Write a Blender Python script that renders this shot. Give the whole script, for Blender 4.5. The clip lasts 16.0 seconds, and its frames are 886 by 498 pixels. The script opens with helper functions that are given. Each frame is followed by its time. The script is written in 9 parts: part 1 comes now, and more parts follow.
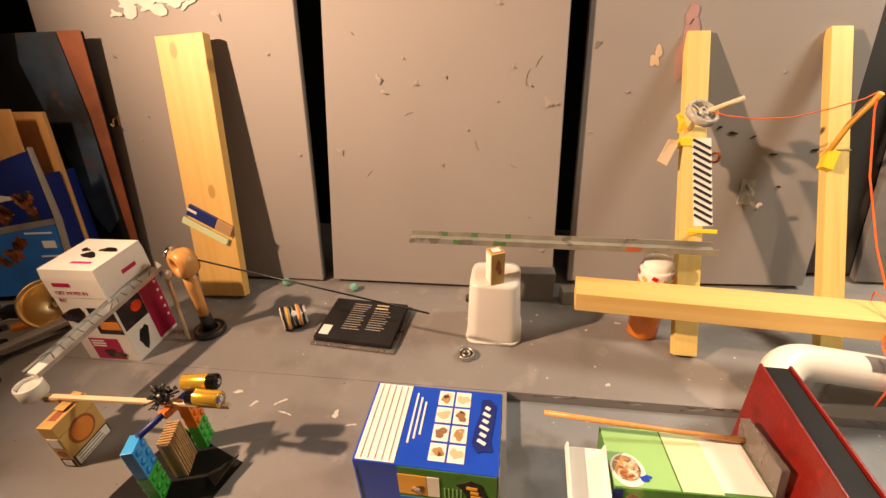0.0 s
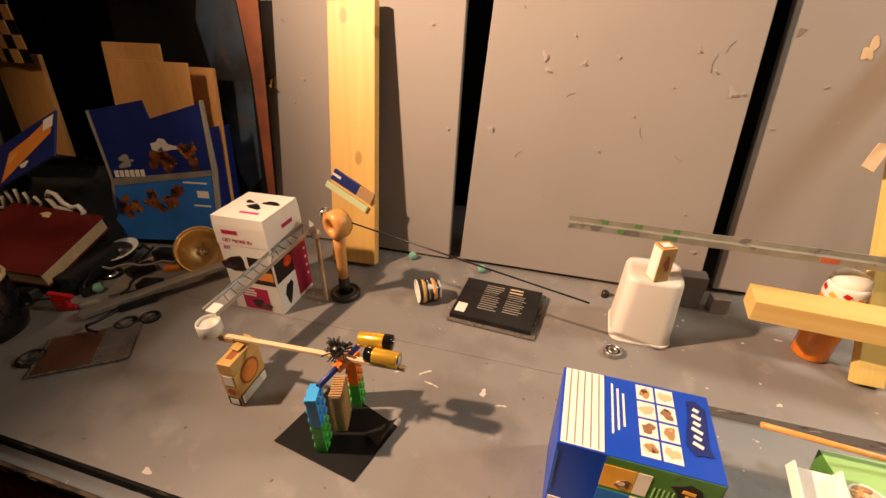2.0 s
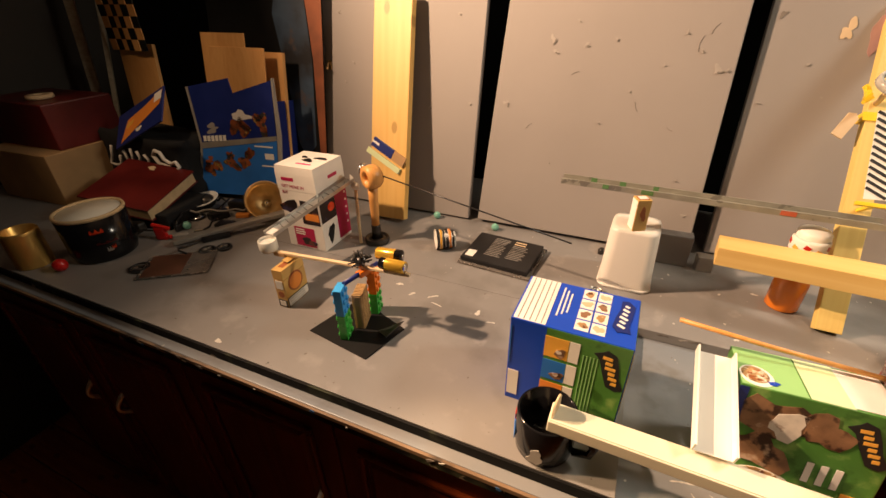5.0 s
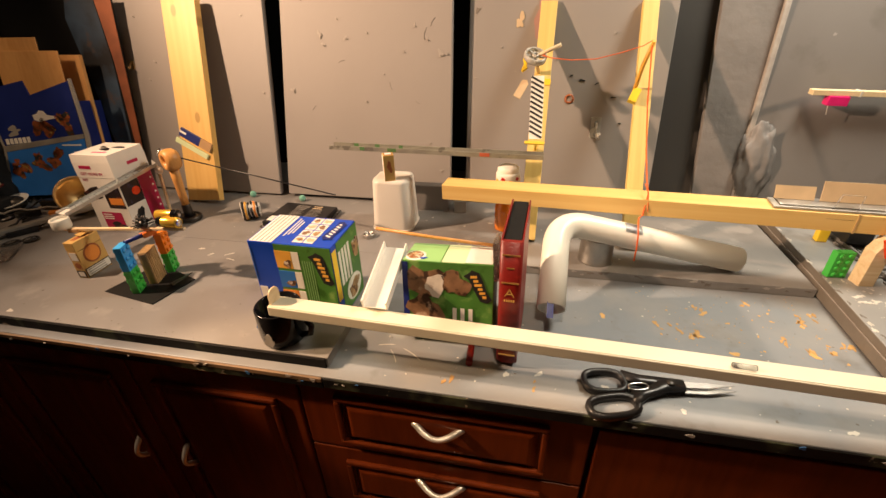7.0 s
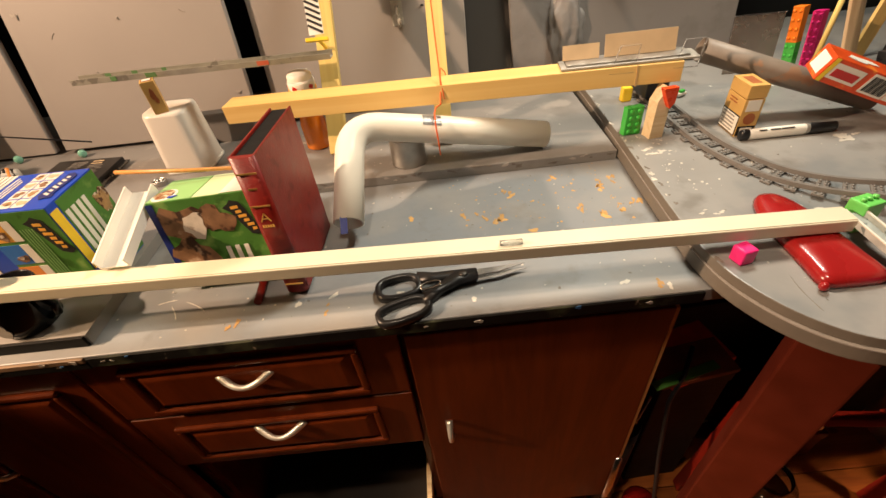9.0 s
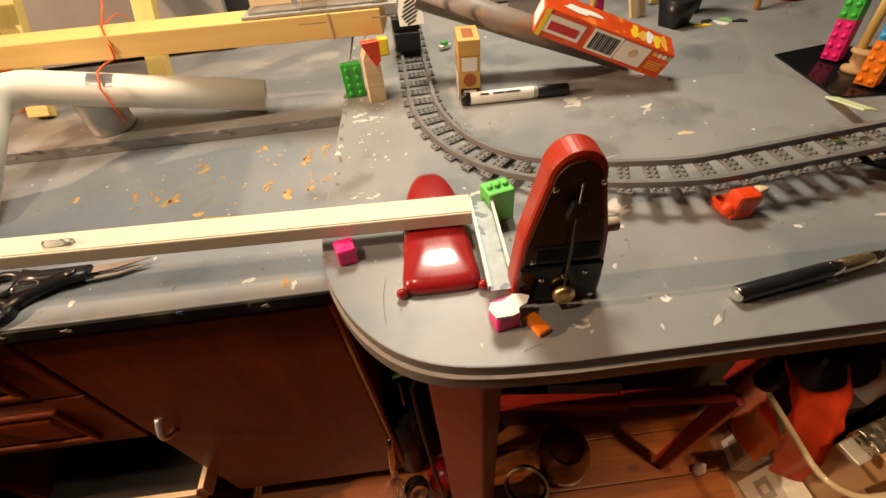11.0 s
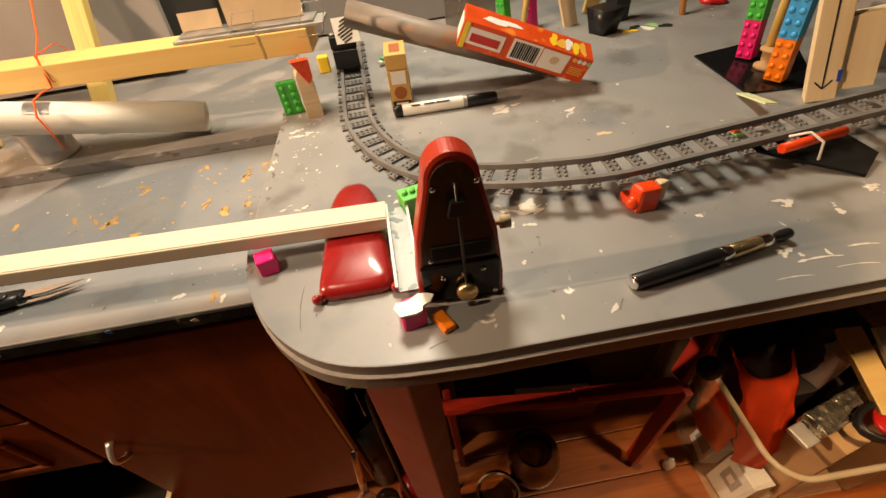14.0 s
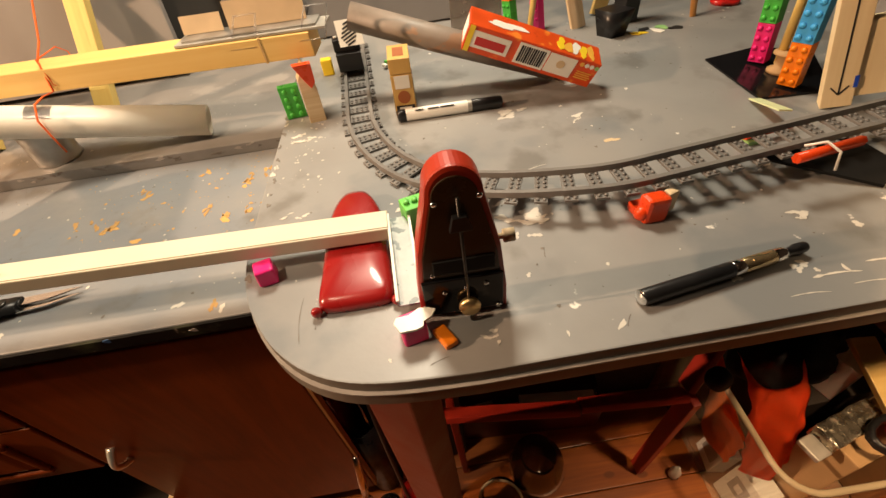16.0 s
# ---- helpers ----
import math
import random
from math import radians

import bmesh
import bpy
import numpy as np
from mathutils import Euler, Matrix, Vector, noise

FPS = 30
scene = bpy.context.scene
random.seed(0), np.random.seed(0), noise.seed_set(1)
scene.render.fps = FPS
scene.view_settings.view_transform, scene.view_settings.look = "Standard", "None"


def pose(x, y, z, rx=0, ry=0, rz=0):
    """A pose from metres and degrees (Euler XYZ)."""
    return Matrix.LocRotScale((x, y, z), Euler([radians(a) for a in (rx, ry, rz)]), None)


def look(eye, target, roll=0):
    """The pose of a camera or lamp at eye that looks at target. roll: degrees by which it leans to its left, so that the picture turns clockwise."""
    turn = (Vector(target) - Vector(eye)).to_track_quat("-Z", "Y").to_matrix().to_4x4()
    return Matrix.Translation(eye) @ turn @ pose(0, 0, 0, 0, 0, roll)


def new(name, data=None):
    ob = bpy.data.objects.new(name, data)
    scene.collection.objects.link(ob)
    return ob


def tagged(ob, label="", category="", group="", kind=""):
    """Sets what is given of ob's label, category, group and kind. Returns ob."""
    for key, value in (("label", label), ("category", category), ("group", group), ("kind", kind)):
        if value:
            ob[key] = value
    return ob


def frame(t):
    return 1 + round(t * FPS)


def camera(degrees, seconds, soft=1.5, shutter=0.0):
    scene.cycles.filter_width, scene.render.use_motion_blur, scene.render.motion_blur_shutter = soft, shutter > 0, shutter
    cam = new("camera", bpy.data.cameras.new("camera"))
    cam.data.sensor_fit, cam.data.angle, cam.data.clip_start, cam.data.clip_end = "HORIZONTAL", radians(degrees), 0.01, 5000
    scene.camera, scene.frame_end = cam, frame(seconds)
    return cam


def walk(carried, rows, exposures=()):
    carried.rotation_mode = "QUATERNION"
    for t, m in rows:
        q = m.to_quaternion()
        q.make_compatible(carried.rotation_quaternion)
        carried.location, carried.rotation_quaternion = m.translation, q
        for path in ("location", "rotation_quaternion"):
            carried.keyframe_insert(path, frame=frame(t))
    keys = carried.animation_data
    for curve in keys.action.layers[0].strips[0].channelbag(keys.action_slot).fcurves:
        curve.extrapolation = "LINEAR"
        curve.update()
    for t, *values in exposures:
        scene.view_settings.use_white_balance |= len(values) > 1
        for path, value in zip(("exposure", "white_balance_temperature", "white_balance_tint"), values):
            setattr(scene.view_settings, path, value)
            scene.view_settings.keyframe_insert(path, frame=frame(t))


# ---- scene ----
cam = camera(91.3, 16.0)
PATH = [
    (0, (0.537, -0.165, 1.516), (0.273, 1.53, 0.488), -2.5),
    (0.5, (0.434, -0.182, 1.499), (0.052, 1.497, 0.481), -1.6),
    (1, (0.393, -0.185, 1.496), (-0.02, 1.486, 0.479), -0.6),
    (1.5, (0.364, -0.192, 1.495), (-0.092, 1.463, 0.468), -0.4),
    (2, (0.348, -0.197, 1.486), (-0.131, 1.44, 0.44), 0.0),
    (2.5, (0.343, -0.205, 1.478), (-0.147, 1.417, 0.416), 0.3),
    (3, (0.332, -0.218, 1.474), (-0.176, 1.389, 0.398), 0.3),
    (3.2, (0.325, -0.221, 1.469), (-0.188, 1.385, 0.392), 0.7),
    (5.3, (0.564, -0.372, 1.466), (-0.154, 1.193, 0.449), -1.2),
    (5.5, (0.622, -0.382, 1.465), (-0.036, 1.213, 0.453), -1.5),
    (6, (0.77, -0.43, 1.455), (0.344, 1.25, 0.457), -1.5),
    (6.5, (0.838, -0.473, 1.445), (0.48, 1.223, 0.447), -1.6),
    (7, (0.865, -0.487, 1.445), (0.508, 1.206, 0.441), -1.5),
    (7.5, (0.872, -0.479, 1.442), (0.53, 1.207, 0.423), -1.7),
    (8, (0.911, -0.48, 1.428), (0.569, 1.174, 0.358), -4.3),
    (8.5, (1.015, -0.474, 1.413), (0.846, 1.127, 0.227), -6.3),
    (9, (1.095, -0.421, 1.375), (1.063, 1.095, 0.072), -7.1),
    (9.5, (1.152, -0.27, 1.321), (1.135, 1.125, -0.112), -4.6),
    (10, (1.295, -0.24, 1.311), (1.392, 1.053, -0.213), -3.7),
    (10.2, (1.375, -0.261, 1.312), (1.415, 1.056, -0.193), -4.6),
    (12.3, (1.648, -0.398, 1.318), (1.715, 0.963, -0.145), -7.6),
    (12.5, (1.648, -0.398, 1.318), (1.716, 0.971, -0.138), -7.8),
    (13, (1.647, -0.388, 1.321), (1.728, 0.985, -0.131), -7.9),
    (13.5, (1.656, -0.386, 1.319), (1.746, 0.995, -0.125), -7.6),
    (14, (1.666, -0.382, 1.314), (1.751, 1.002, -0.127), -7.4),
    (14.5, (1.672, -0.372, 1.314), (1.737, 1.01, -0.13), -7.8),
    (15, (1.671, -0.373, 1.314), (1.74, 1.009, -0.13), -7.7),
    (15.5, (1.67, -0.371, 1.313), (1.736, 1.017, -0.126), -7.8),
    (16, (1.672, -0.364, 1.315), (1.732, 1.019, -0.129), -7.8),
]
TONE = [(0, -0.22, 6450, 15), (3.2, -0.22, 6400, 14), (5.5, -0.20, 6350, 12), (8, -0.14, 6250, 11), (10.2, -0.12, 6200, 9), (12.3, 0.0, 6700, 12), (16, 0.0, 6750, 12)]
walk(cam, [(t, look(eye, target, roll)) for t, eye, target, roll in PATH], TONE)

# ---------------------------------------------------------------- light
world = bpy.data.worlds.new("room_dark")
scene.world = world
world.use_nodes = True
world.node_tree.nodes["Background"].inputs[0].default_value = (0.9, 0.75, 0.6, 1)
world.node_tree.nodes["Background"].inputs[1].default_value = 0.007

key = bpy.data.lights.new("workshop_lamp", "SPOT")
key.energy, key.color = 295, (1.0, 0.65, 0.40)
key.spot_size, key.spot_blend, key.shadow_soft_size = radians(164), 1.0, 0.022
new("workshop_lamp", key).matrix_world = look((-0.645, -0.062, 1.956), (0.347, 0.070, 2.010))

cool = bpy.data.lights.new("cool_lamp", "AREA")
cool.energy, cool.color, cool.shape, cool.size = 22, (1.0, 0.89, 0.69), "DISK", 0.32
new("cool_lamp", cool).matrix_world = look((1.62, 0.62, 2.12), (1.45, 0.10, 0.95))

# Unseen spot added to light the crate and the floor below the side table.
room = bpy.data.lights.new("ceiling_spotlight_right", "SPOT")
room.energy, room.color = 150, (1.0, 0.66, 0.36)
room.spot_size, room.spot_blend, room.shadow_soft_size = radians(42), 1.0, 0.06
new("ceiling_spotlight_right", room).matrix_world = look((2.35, -0.50, 2.25), (2.50, -0.26, 0.10))

# Unseen spot added above the bench to brighten worktop, pipe and drawers.
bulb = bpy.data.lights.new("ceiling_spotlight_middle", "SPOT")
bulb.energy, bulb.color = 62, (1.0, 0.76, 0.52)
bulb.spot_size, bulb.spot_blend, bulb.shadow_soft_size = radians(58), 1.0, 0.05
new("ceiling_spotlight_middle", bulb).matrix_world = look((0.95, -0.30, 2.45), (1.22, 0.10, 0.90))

# Unseen spot added to brighten the hardboards and clutter at the left end.
corner = bpy.data.lights.new("ceiling_spotlight_left", "SPOT")
corner.energy, corner.color = 30, (1.0, 0.66, 0.38)
corner.spot_size, corner.spot_blend, corner.shadow_soft_size = radians(38), 1.0, 0.05
new("ceiling_spotlight_left", corner).matrix_world = look((-0.78, -0.35, 2.35), (-0.74, 0.50, 1.12))

# Unseen spot added for the drawer fronts; its narrow cone spares the left doors.
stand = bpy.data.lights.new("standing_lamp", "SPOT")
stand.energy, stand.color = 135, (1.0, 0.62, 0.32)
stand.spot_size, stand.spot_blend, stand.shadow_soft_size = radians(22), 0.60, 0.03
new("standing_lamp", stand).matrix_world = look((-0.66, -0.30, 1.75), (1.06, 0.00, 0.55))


# ---------------------------------------------------------------- helpers
L, R, P = 0.900, 0.921, 0.945      # worktop, board on the worktop, side table


def rgba(c):
    return (*c, 1.0)


def mat(name, color, rough=0.6, metal=0.0, vary=0.12, scale=30.0, bump=0.0, bump_scale=200.0, spec=0.5, alpha=1.0,
        transmission=0.0, stain=None, coat=0.0, per_object=0.0, ior=1.45):
    """A material with grain at two scales, optional bump, and optional stains (colour, scale, threshold)."""
    m = bpy.data.materials.new(name)
    m.use_nodes = True
    nt = m.node_tree
    b = nt.nodes["Principled BSDF"]
    b.inputs["Roughness"].default_value = rough
    b.inputs["Metallic"].default_value = metal
    b.inputs["Specular IOR Level"].default_value = spec
    b.inputs["Transmission Weight"].default_value = transmission
    b.inputs["Coat Weight"].default_value = coat
    b.inputs["Alpha"].default_value = alpha
    b.inputs["IOR"].default_value = ior
    tc = nt.nodes.new("ShaderNodeTexCoord")
    n1, n2 = nt.nodes.new("ShaderNodeTexNoise"), nt.nodes.new("ShaderNodeTexNoise")
    n1.inputs["Scale"].default_value, n1.inputs["Detail"].default_value = scale, 6
    n2.inputs["Scale"].default_value, n2.inputs["Detail"].default_value = scale * 0.13, 3
    for n in (n1, n2):
        nt.links.new(tc.outputs["Object"], n.inputs["Vector"])
    add = nt.nodes.new("ShaderNodeMath")
    add.operation = "ADD"
    nt.links.new(n1.outputs["Fac"], add.inputs[0])
    nt.links.new(n2.outputs["Fac"], add.inputs[1])
    ramp = nt.nodes.new("ShaderNodeMapRange")
    ramp.inputs["From Min"].default_value, ramp.inputs["From Max"].default_value = 0.7, 1.3
    ramp.inputs["To Min"].default_value, ramp.inputs["To Max"].default_value = 1 - vary, 1 + vary
    nt.links.new(add.outputs[0], ramp.inputs["Value"])
    mul = nt.nodes.new("ShaderNodeVectorMath")
    mul.operation = "SCALE"
    mul.inputs[0].default_value = color
    nt.links.new(ramp.outputs["Result"], mul.inputs["Scale"])
    out = mul.outputs["Vector"]
    if per_object:
        info = nt.nodes.new("ShaderNodeObjectInfo")
        r2 = nt.nodes.new("ShaderNodeMapRange")
        r2.inputs["To Min"].default_value, r2.inputs["To Max"].default_value = 1 - per_object, 1 + per_object
        nt.links.new(info.outputs["Random"], r2.inputs["Value"])
        m2 = nt.nodes.new("ShaderNodeVectorMath")
        m2.operation = "SCALE"
        nt.links.new(out, m2.inputs[0])
        nt.links.new(r2.outputs["Result"], m2.inputs["Scale"])
        out = m2.outputs["Vector"]
    for color2, sc, lo, *wide in (stain or ()):
        n3 = nt.nodes.new("ShaderNodeTexNoise")
        n3.inputs["Scale"].default_value, n3.inputs["Detail"].default_value = sc, 5
        nt.links.new(tc.outputs["Object"], n3.inputs["Vector"])
        r3 = nt.nodes.new("ShaderNodeMapRange")
        r3.inputs["From Min"].default_value, r3.inputs["From Max"].default_value = lo, lo + (wide[0] if wide else 0.03)
        nt.links.new(n3.outputs["Fac"], r3.inputs["Value"])
        mix = nt.nodes.new("ShaderNodeMix")
        mix.data_type = "RGBA"
        nt.links.new(r3.outputs["Result"], mix.inputs["Factor"])
        nt.links.new(out, mix.inputs["A"])
        mix.inputs["B"].default_value = rgba(color2)
        out = mix.outputs["Result"]
    nt.links.new(out, b.inputs["Base Color"])
    rr = nt.nodes.new("ShaderNodeMapRange")
    rr.inputs["From Min"].default_value, rr.inputs["From Max"].default_value = 0.7, 1.3
    rr.inputs["To Min"].default_value, rr.inputs["To Max"].default_value = max(rough - 0.08, 0.02), min(rough + 0.08, 1)
    nt.links.new(add.outputs[0], rr.inputs["Value"])
    nt.links.new(rr.outputs["Result"], b.inputs["Roughness"])
    if bump:
        n4 = nt.nodes.new("ShaderNodeTexNoise")
        n4.inputs["Scale"].default_value, n4.inputs["Detail"].default_value = bump_scale, 4
        nt.links.new(tc.outputs["Object"], n4.inputs["Vector"])
        bp = nt.nodes.new("ShaderNodeBump")
        bp.inputs["Strength"].default_value, bp.inputs["Distance"].default_value = bump, 0.002
        nt.links.new(n4.outputs["Fac"], bp.inputs["Height"])
        nt.links.new(bp.outputs["Normal"], b.inputs["Normal"])
    return m


def wood(name, light, dark, rough=0.55, axis=0, rings=60.0, stretch=0.06, per_object=0.0, knots=True):
    """Timber with grain that runs along the local axis, and a few knots."""
    m = bpy.data.materials.new(name)
    m.use_nodes = True
    nt = m.node_tree
    b = nt.nodes["Principled BSDF"]
    b.inputs["Roughness"].default_value = rough
    tc, mp = nt.nodes.new("ShaderNodeTexCoord"), nt.nodes.new("ShaderNodeMapping")
    sc = [1.0, 1.0, 1.0]
    sc[axis] = stretch
    mp.inputs["Scale"].default_value = sc
    nt.links.new(tc.outputs["Object"], mp.inputs["Vector"])
    n = nt.nodes.new("ShaderNodeTexNoise")
    n.inputs["Scale"].default_value, n.inputs["Detail"].default_value, n.inputs["Distortion"].default_value = rings, 5, 1.2
    nt.links.new(mp.outputs["Vector"], n.inputs["Vector"])
    n2 = nt.nodes.new("ShaderNodeTexNoise")
    n2.inputs["Scale"].default_value = rings * 6
    nt.links.new(mp.outputs["Vector"], n2.inputs["Vector"])
    add = nt.nodes.new("ShaderNodeMath")
    add.operation = "MULTIPLY_ADD"
    add.inputs[1].default_value = 0.35
    nt.links.new(n2.outputs["Fac"], add.inputs[0])
    nt.links.new(n.outputs["Fac"], add.inputs[2])
    cr = nt.nodes.new("ShaderNodeValToRGB")
    cr.color_ramp.elements[0].position, cr.color_ramp.elements[1].position = 0.45, 0.85
    cr.color_ramp.elements[0].color, cr.color_ramp.elements[1].color = rgba(dark), rgba(light)
    nt.links.new(add.outputs[0], cr.inputs["Fac"])
    out = cr.outputs["Color"]
    if knots:
        mp2 = nt.nodes.new("ShaderNodeMapping")
        s2 = [1.0, 1.0, 1.0]
        s2[axis] = 0.55
        mp2.inputs["Scale"].default_value = s2
        nt.links.new(tc.outputs["Object"], mp2.inputs["Vector"])
        v = nt.nodes.new("ShaderNodeTexVoronoi")
        v.voronoi_dimensions = "2D"
        v.inputs["Scale"].default_value = 8.5
        if axis == 2:
            mp2.inputs["Rotation"].default_value = (radians(-90), 0, 0)
        nt.links.new(mp2.outputs["Vector"], v.inputs["Vector"])
        r = nt.nodes.new("ShaderNodeMapRange")
        r.inputs["From Min"].default_value, r.inputs["From Max"].default_value = 0.055, 0.085
        r.inputs["To Min"].default_value, r.inputs["To Max"].default_value = 0.75, 0.0
        nt.links.new(v.outputs["Distance"], r.inputs["Value"])
        mix = nt.nodes.new("ShaderNodeMix")
        mix.data_type = "RGBA"
        nt.links.new(r.outputs["Result"], mix.inputs["Factor"])
        nt.links.new(out, mix.inputs["A"])
        mix.inputs["B"].default_value = rgba([c * 0.55 for c in dark])
        out = mix.outputs["Result"]
    if per_object:
        info = nt.nodes.new("ShaderNodeObjectInfo")
        r2 = nt.nodes.new("ShaderNodeMapRange")
        r2.inputs["To Min"].default_value, r2.inputs["To Max"].default_value = 1 - per_object, 1 + per_object
        nt.links.new(info.outputs["Random"], r2.inputs["Value"])
        m2 = nt.nodes.new("ShaderNodeVectorMath")
        m2.operation = "SCALE"
        nt.links.new(out, m2.inputs[0])
        nt.links.new(r2.outputs["Result"], m2.inputs["Scale"])
        out = m2.outputs["Vector"]
    nt.links.new(out, b.inputs["Base Color"])
    bp = nt.nodes.new("ShaderNodeBump")
    bp.inputs["Strength"].default_value, bp.inputs["Distance"].default_value = 0.25, 0.001
    nt.links.new(add.outputs[0], bp.inputs["Height"])
    nt.links.new(bp.outputs["Normal"], b.inputs["Normal"])
    return m


# ---- mesh makers: each returns a bmesh
def bm_box(sx, sy, sz, at=(0, 0, 0), bevel=0.0, seg=2, rot=None):
    bm = bmesh.new()
    bmesh.ops.create_cube(bm, size=1)
    bmesh.ops.scale(bm, vec=(sx, sy, sz), verts=bm.verts)
    if bevel:
        bmesh.ops.bevel(bm, geom=bm.edges[:], offset=min(bevel, 0.45 * min(sx, sy, sz)), segments=seg, profile=0.6, affect="EDGES")
    if rot is not None:
        bmesh.ops.transform(bm, matrix=rot, verts=bm.verts)
    bmesh.ops.translate(bm, vec=at, verts=bm.verts)
    return bm


def bm_lathe(profile, n=32, at=(0, 0, 0), rot=None):
    """A body turned round z; profile: (radius, z) from the bottom up."""
    bm = bmesh.new()
    rings = []
    for r, z in profile:
        if r <= 1e-6:
            rings.append([bm.verts.new((0, 0, z))])
        else:
            rings.append([bm.verts.new((r * math.cos(2 * math.pi * i / n), r * math.sin(2 * math.pi * i / n), z)) for i in range(n)])
    for a, b in zip(rings, rings[1:]):
        for i in range(n):
            j = (i + 1) % n
            if len(a) == 1 and len(b) == 1:
                continue
            if len(a) == 1:
                bm.faces.new((a[0], b[j], b[i]))
            elif len(b) == 1:
                bm.faces.new((a[i], a[j], b[0]))
            else:
                bm.faces.new((a[i], a[j], b[j], b[i]))
    for f in bm.faces:
        f.smooth = True
    if rot is not None:
        bmesh.ops.transform(bm, matrix=rot, verts=bm.verts)
    bmesh.ops.translate(bm, vec=at, verts=bm.verts)
    return bm


def bm_tube(points, radius, n=12, wall=0.0, closed=False):
    """A round bar along points; with wall, an open pipe. radius: a number or one a point."""
    pts = [Vector(p) for p in points]
    rad = radius if isinstance(radius, (list, tuple)) else [radius] * len(pts)
    bm = bmesh.new()
    dirs = []
    for i in range(len(pts)):
        if closed:
            d = pts[(i + 1) % len(pts)] - pts[i - 1]
        else:
            d = pts[min(i + 1, len(pts) - 1)] - pts[max(i - 1, 0)]
        dirs.append(d.normalized())
    side = dirs[0].orthogonal().normalized()

    def ring(r_off):
        s = side.copy()
        out = []
        for p, d, r in zip(pts, dirs, rad):
            s = (s - d * s.dot(d)).normalized()
            u = d.cross(s)
            out.append([bm.verts.new(p + (s * math.cos(2 * math.pi * k / n) + u * math.sin(2 * math.pi * k / n)) * (r - r_off)) for k in range(n)])
        return out

    def skin(rings, flip=False):
        pairs = list(zip(rings, rings[1:])) + ([(rings[-1], rings[0])] if closed else [])
        for a, b in pairs:
            for i in range(n):
                j = (i + 1) % n
                q = (a[i], a[j], b[j], b[i])
                f = bm.faces.new(q[::-1] if flip else q)
                f.smooth = True
    outer = ring(0)
    skin(outer)
    if wall:
        inner = ring(wall)
        skin(inner, True)
        for e in (0, -1):
            for i in range(n):
                j = (i + 1) % n
                bm.faces.new((outer[e][i], outer[e][j], inner[e][j], inner[e][i]))
    elif not closed:
        bm.faces.new(outer[0][::-1])
        bm.faces.new(outer[-1])
    bmesh.ops.recalc_face_normals(bm, faces=bm.faces[:])
    return bm


def bm_prism(outline, z0, z1, bevel=0.0):
    """A plate with the given outline in x and y."""
    bm = bmesh.new()
    low = [bm.verts.new((x, y, z0)) for x, y in outline]
    f = bm.faces.new(low)
    ext = bmesh.ops.extrude_face_region(bm, geom=[f])
    bmesh.ops.translate(bm, vec=(0, 0, z1 - z0), verts=[v for v in ext["geom"] if isinstance(v, bmesh.types.BMVert)])
    bmesh.ops.recalc_face_normals(bm, faces=bm.faces[:])
    if bevel:
        bmesh.ops.bevel(bm, geom=bm.edges[:], offset=bevel, segments=2, profile=0.6, affect="EDGES")
    return bm


def bm_ball(r, at=(0, 0, 0), seg=24, sq=(1, 1, 1)):
    bm = bmesh.new()
    bmesh.ops.create_uvsphere(bm, u_segments=seg, v_segments=max(seg // 2, 6), radius=r)
    bmesh.ops.scale(bm, vec=sq, verts=bm.verts)
    bmesh.ops.translate(bm, vec=at, verts=bm.verts)
    for f in bm.faces:
        f.smooth = True
    return bm


def bm_join(*parts):
    """Several bmeshes as one."""
    out = bmesh.new()
    for b in parts:
        me = bpy.data.meshes.new("joined")
        b.to_mesh(me)
        out.from_mesh(me)
        bpy.data.meshes.remove(me)
        b.free()
    return out


def turned(bm, m):
    bmesh.ops.transform(bm, matrix=m, verts=bm.verts)
    return bm


def blob(cx, cy, r, z0, z1, seed, squeeze=1.0, turn=0.0, n=14, rough=0.45):
    """An uneven flat patch."""
    rnd = random.Random(seed)
    ph = [rnd.uniform(0, 6.28) for _ in range(4)]
    out = []
    for i in range(n):
        a = 2 * math.pi * i / n
        k = 1 + rough * (0.5 * math.sin(2 * a + ph[0]) + 0.35 * math.sin(3 * a + ph[1]) + 0.3 * math.sin(5 * a + ph[2]))
        x, y = r * k * math.cos(a), r * k * squeeze * math.sin(a)
        out.append((cx + x * math.cos(turn) - y * math.sin(turn), cy + x * math.sin(turn) + y * math.cos(turn)))
    return bm_prism(out, z0, z1)


def mesh_of(name, bm, material):
    me = bpy.data.meshes.new(name)
    bm.to_mesh(me)
    bm.free()
    me.materials.append(material)
    return me


def part(name, bm, material, parent, label=""):
    ob = new(name, mesh_of(name, bm, material))
    ob.parent = parent
    if label:
        tagged(ob, label)
    return ob


ROSTER = []                        # the loose things built so far, waiting to be fitted to the view


def thing(name, label, category, m=None, group="", kind=""):
    ob = new(name)
    ROSTER.append(ob)
    ob.empty_display_size = 0.02
    if m is not None:
        ob.matrix_world = m
    return tagged(ob, label, category, group, kind)


def single(name, bm, material, label, category, m=None, group="", kind=""):
    """A thing of one mesh."""
    ob = new(name, mesh_of(name, bm, material))
    if not kind:
        ROSTER.append(ob)
    if m is not None:
        ob.matrix_world = m
    return tagged(ob, label, category, group, kind)


def family(ob):
    return [ob] + [q for child in ob.children for q in family(child)]


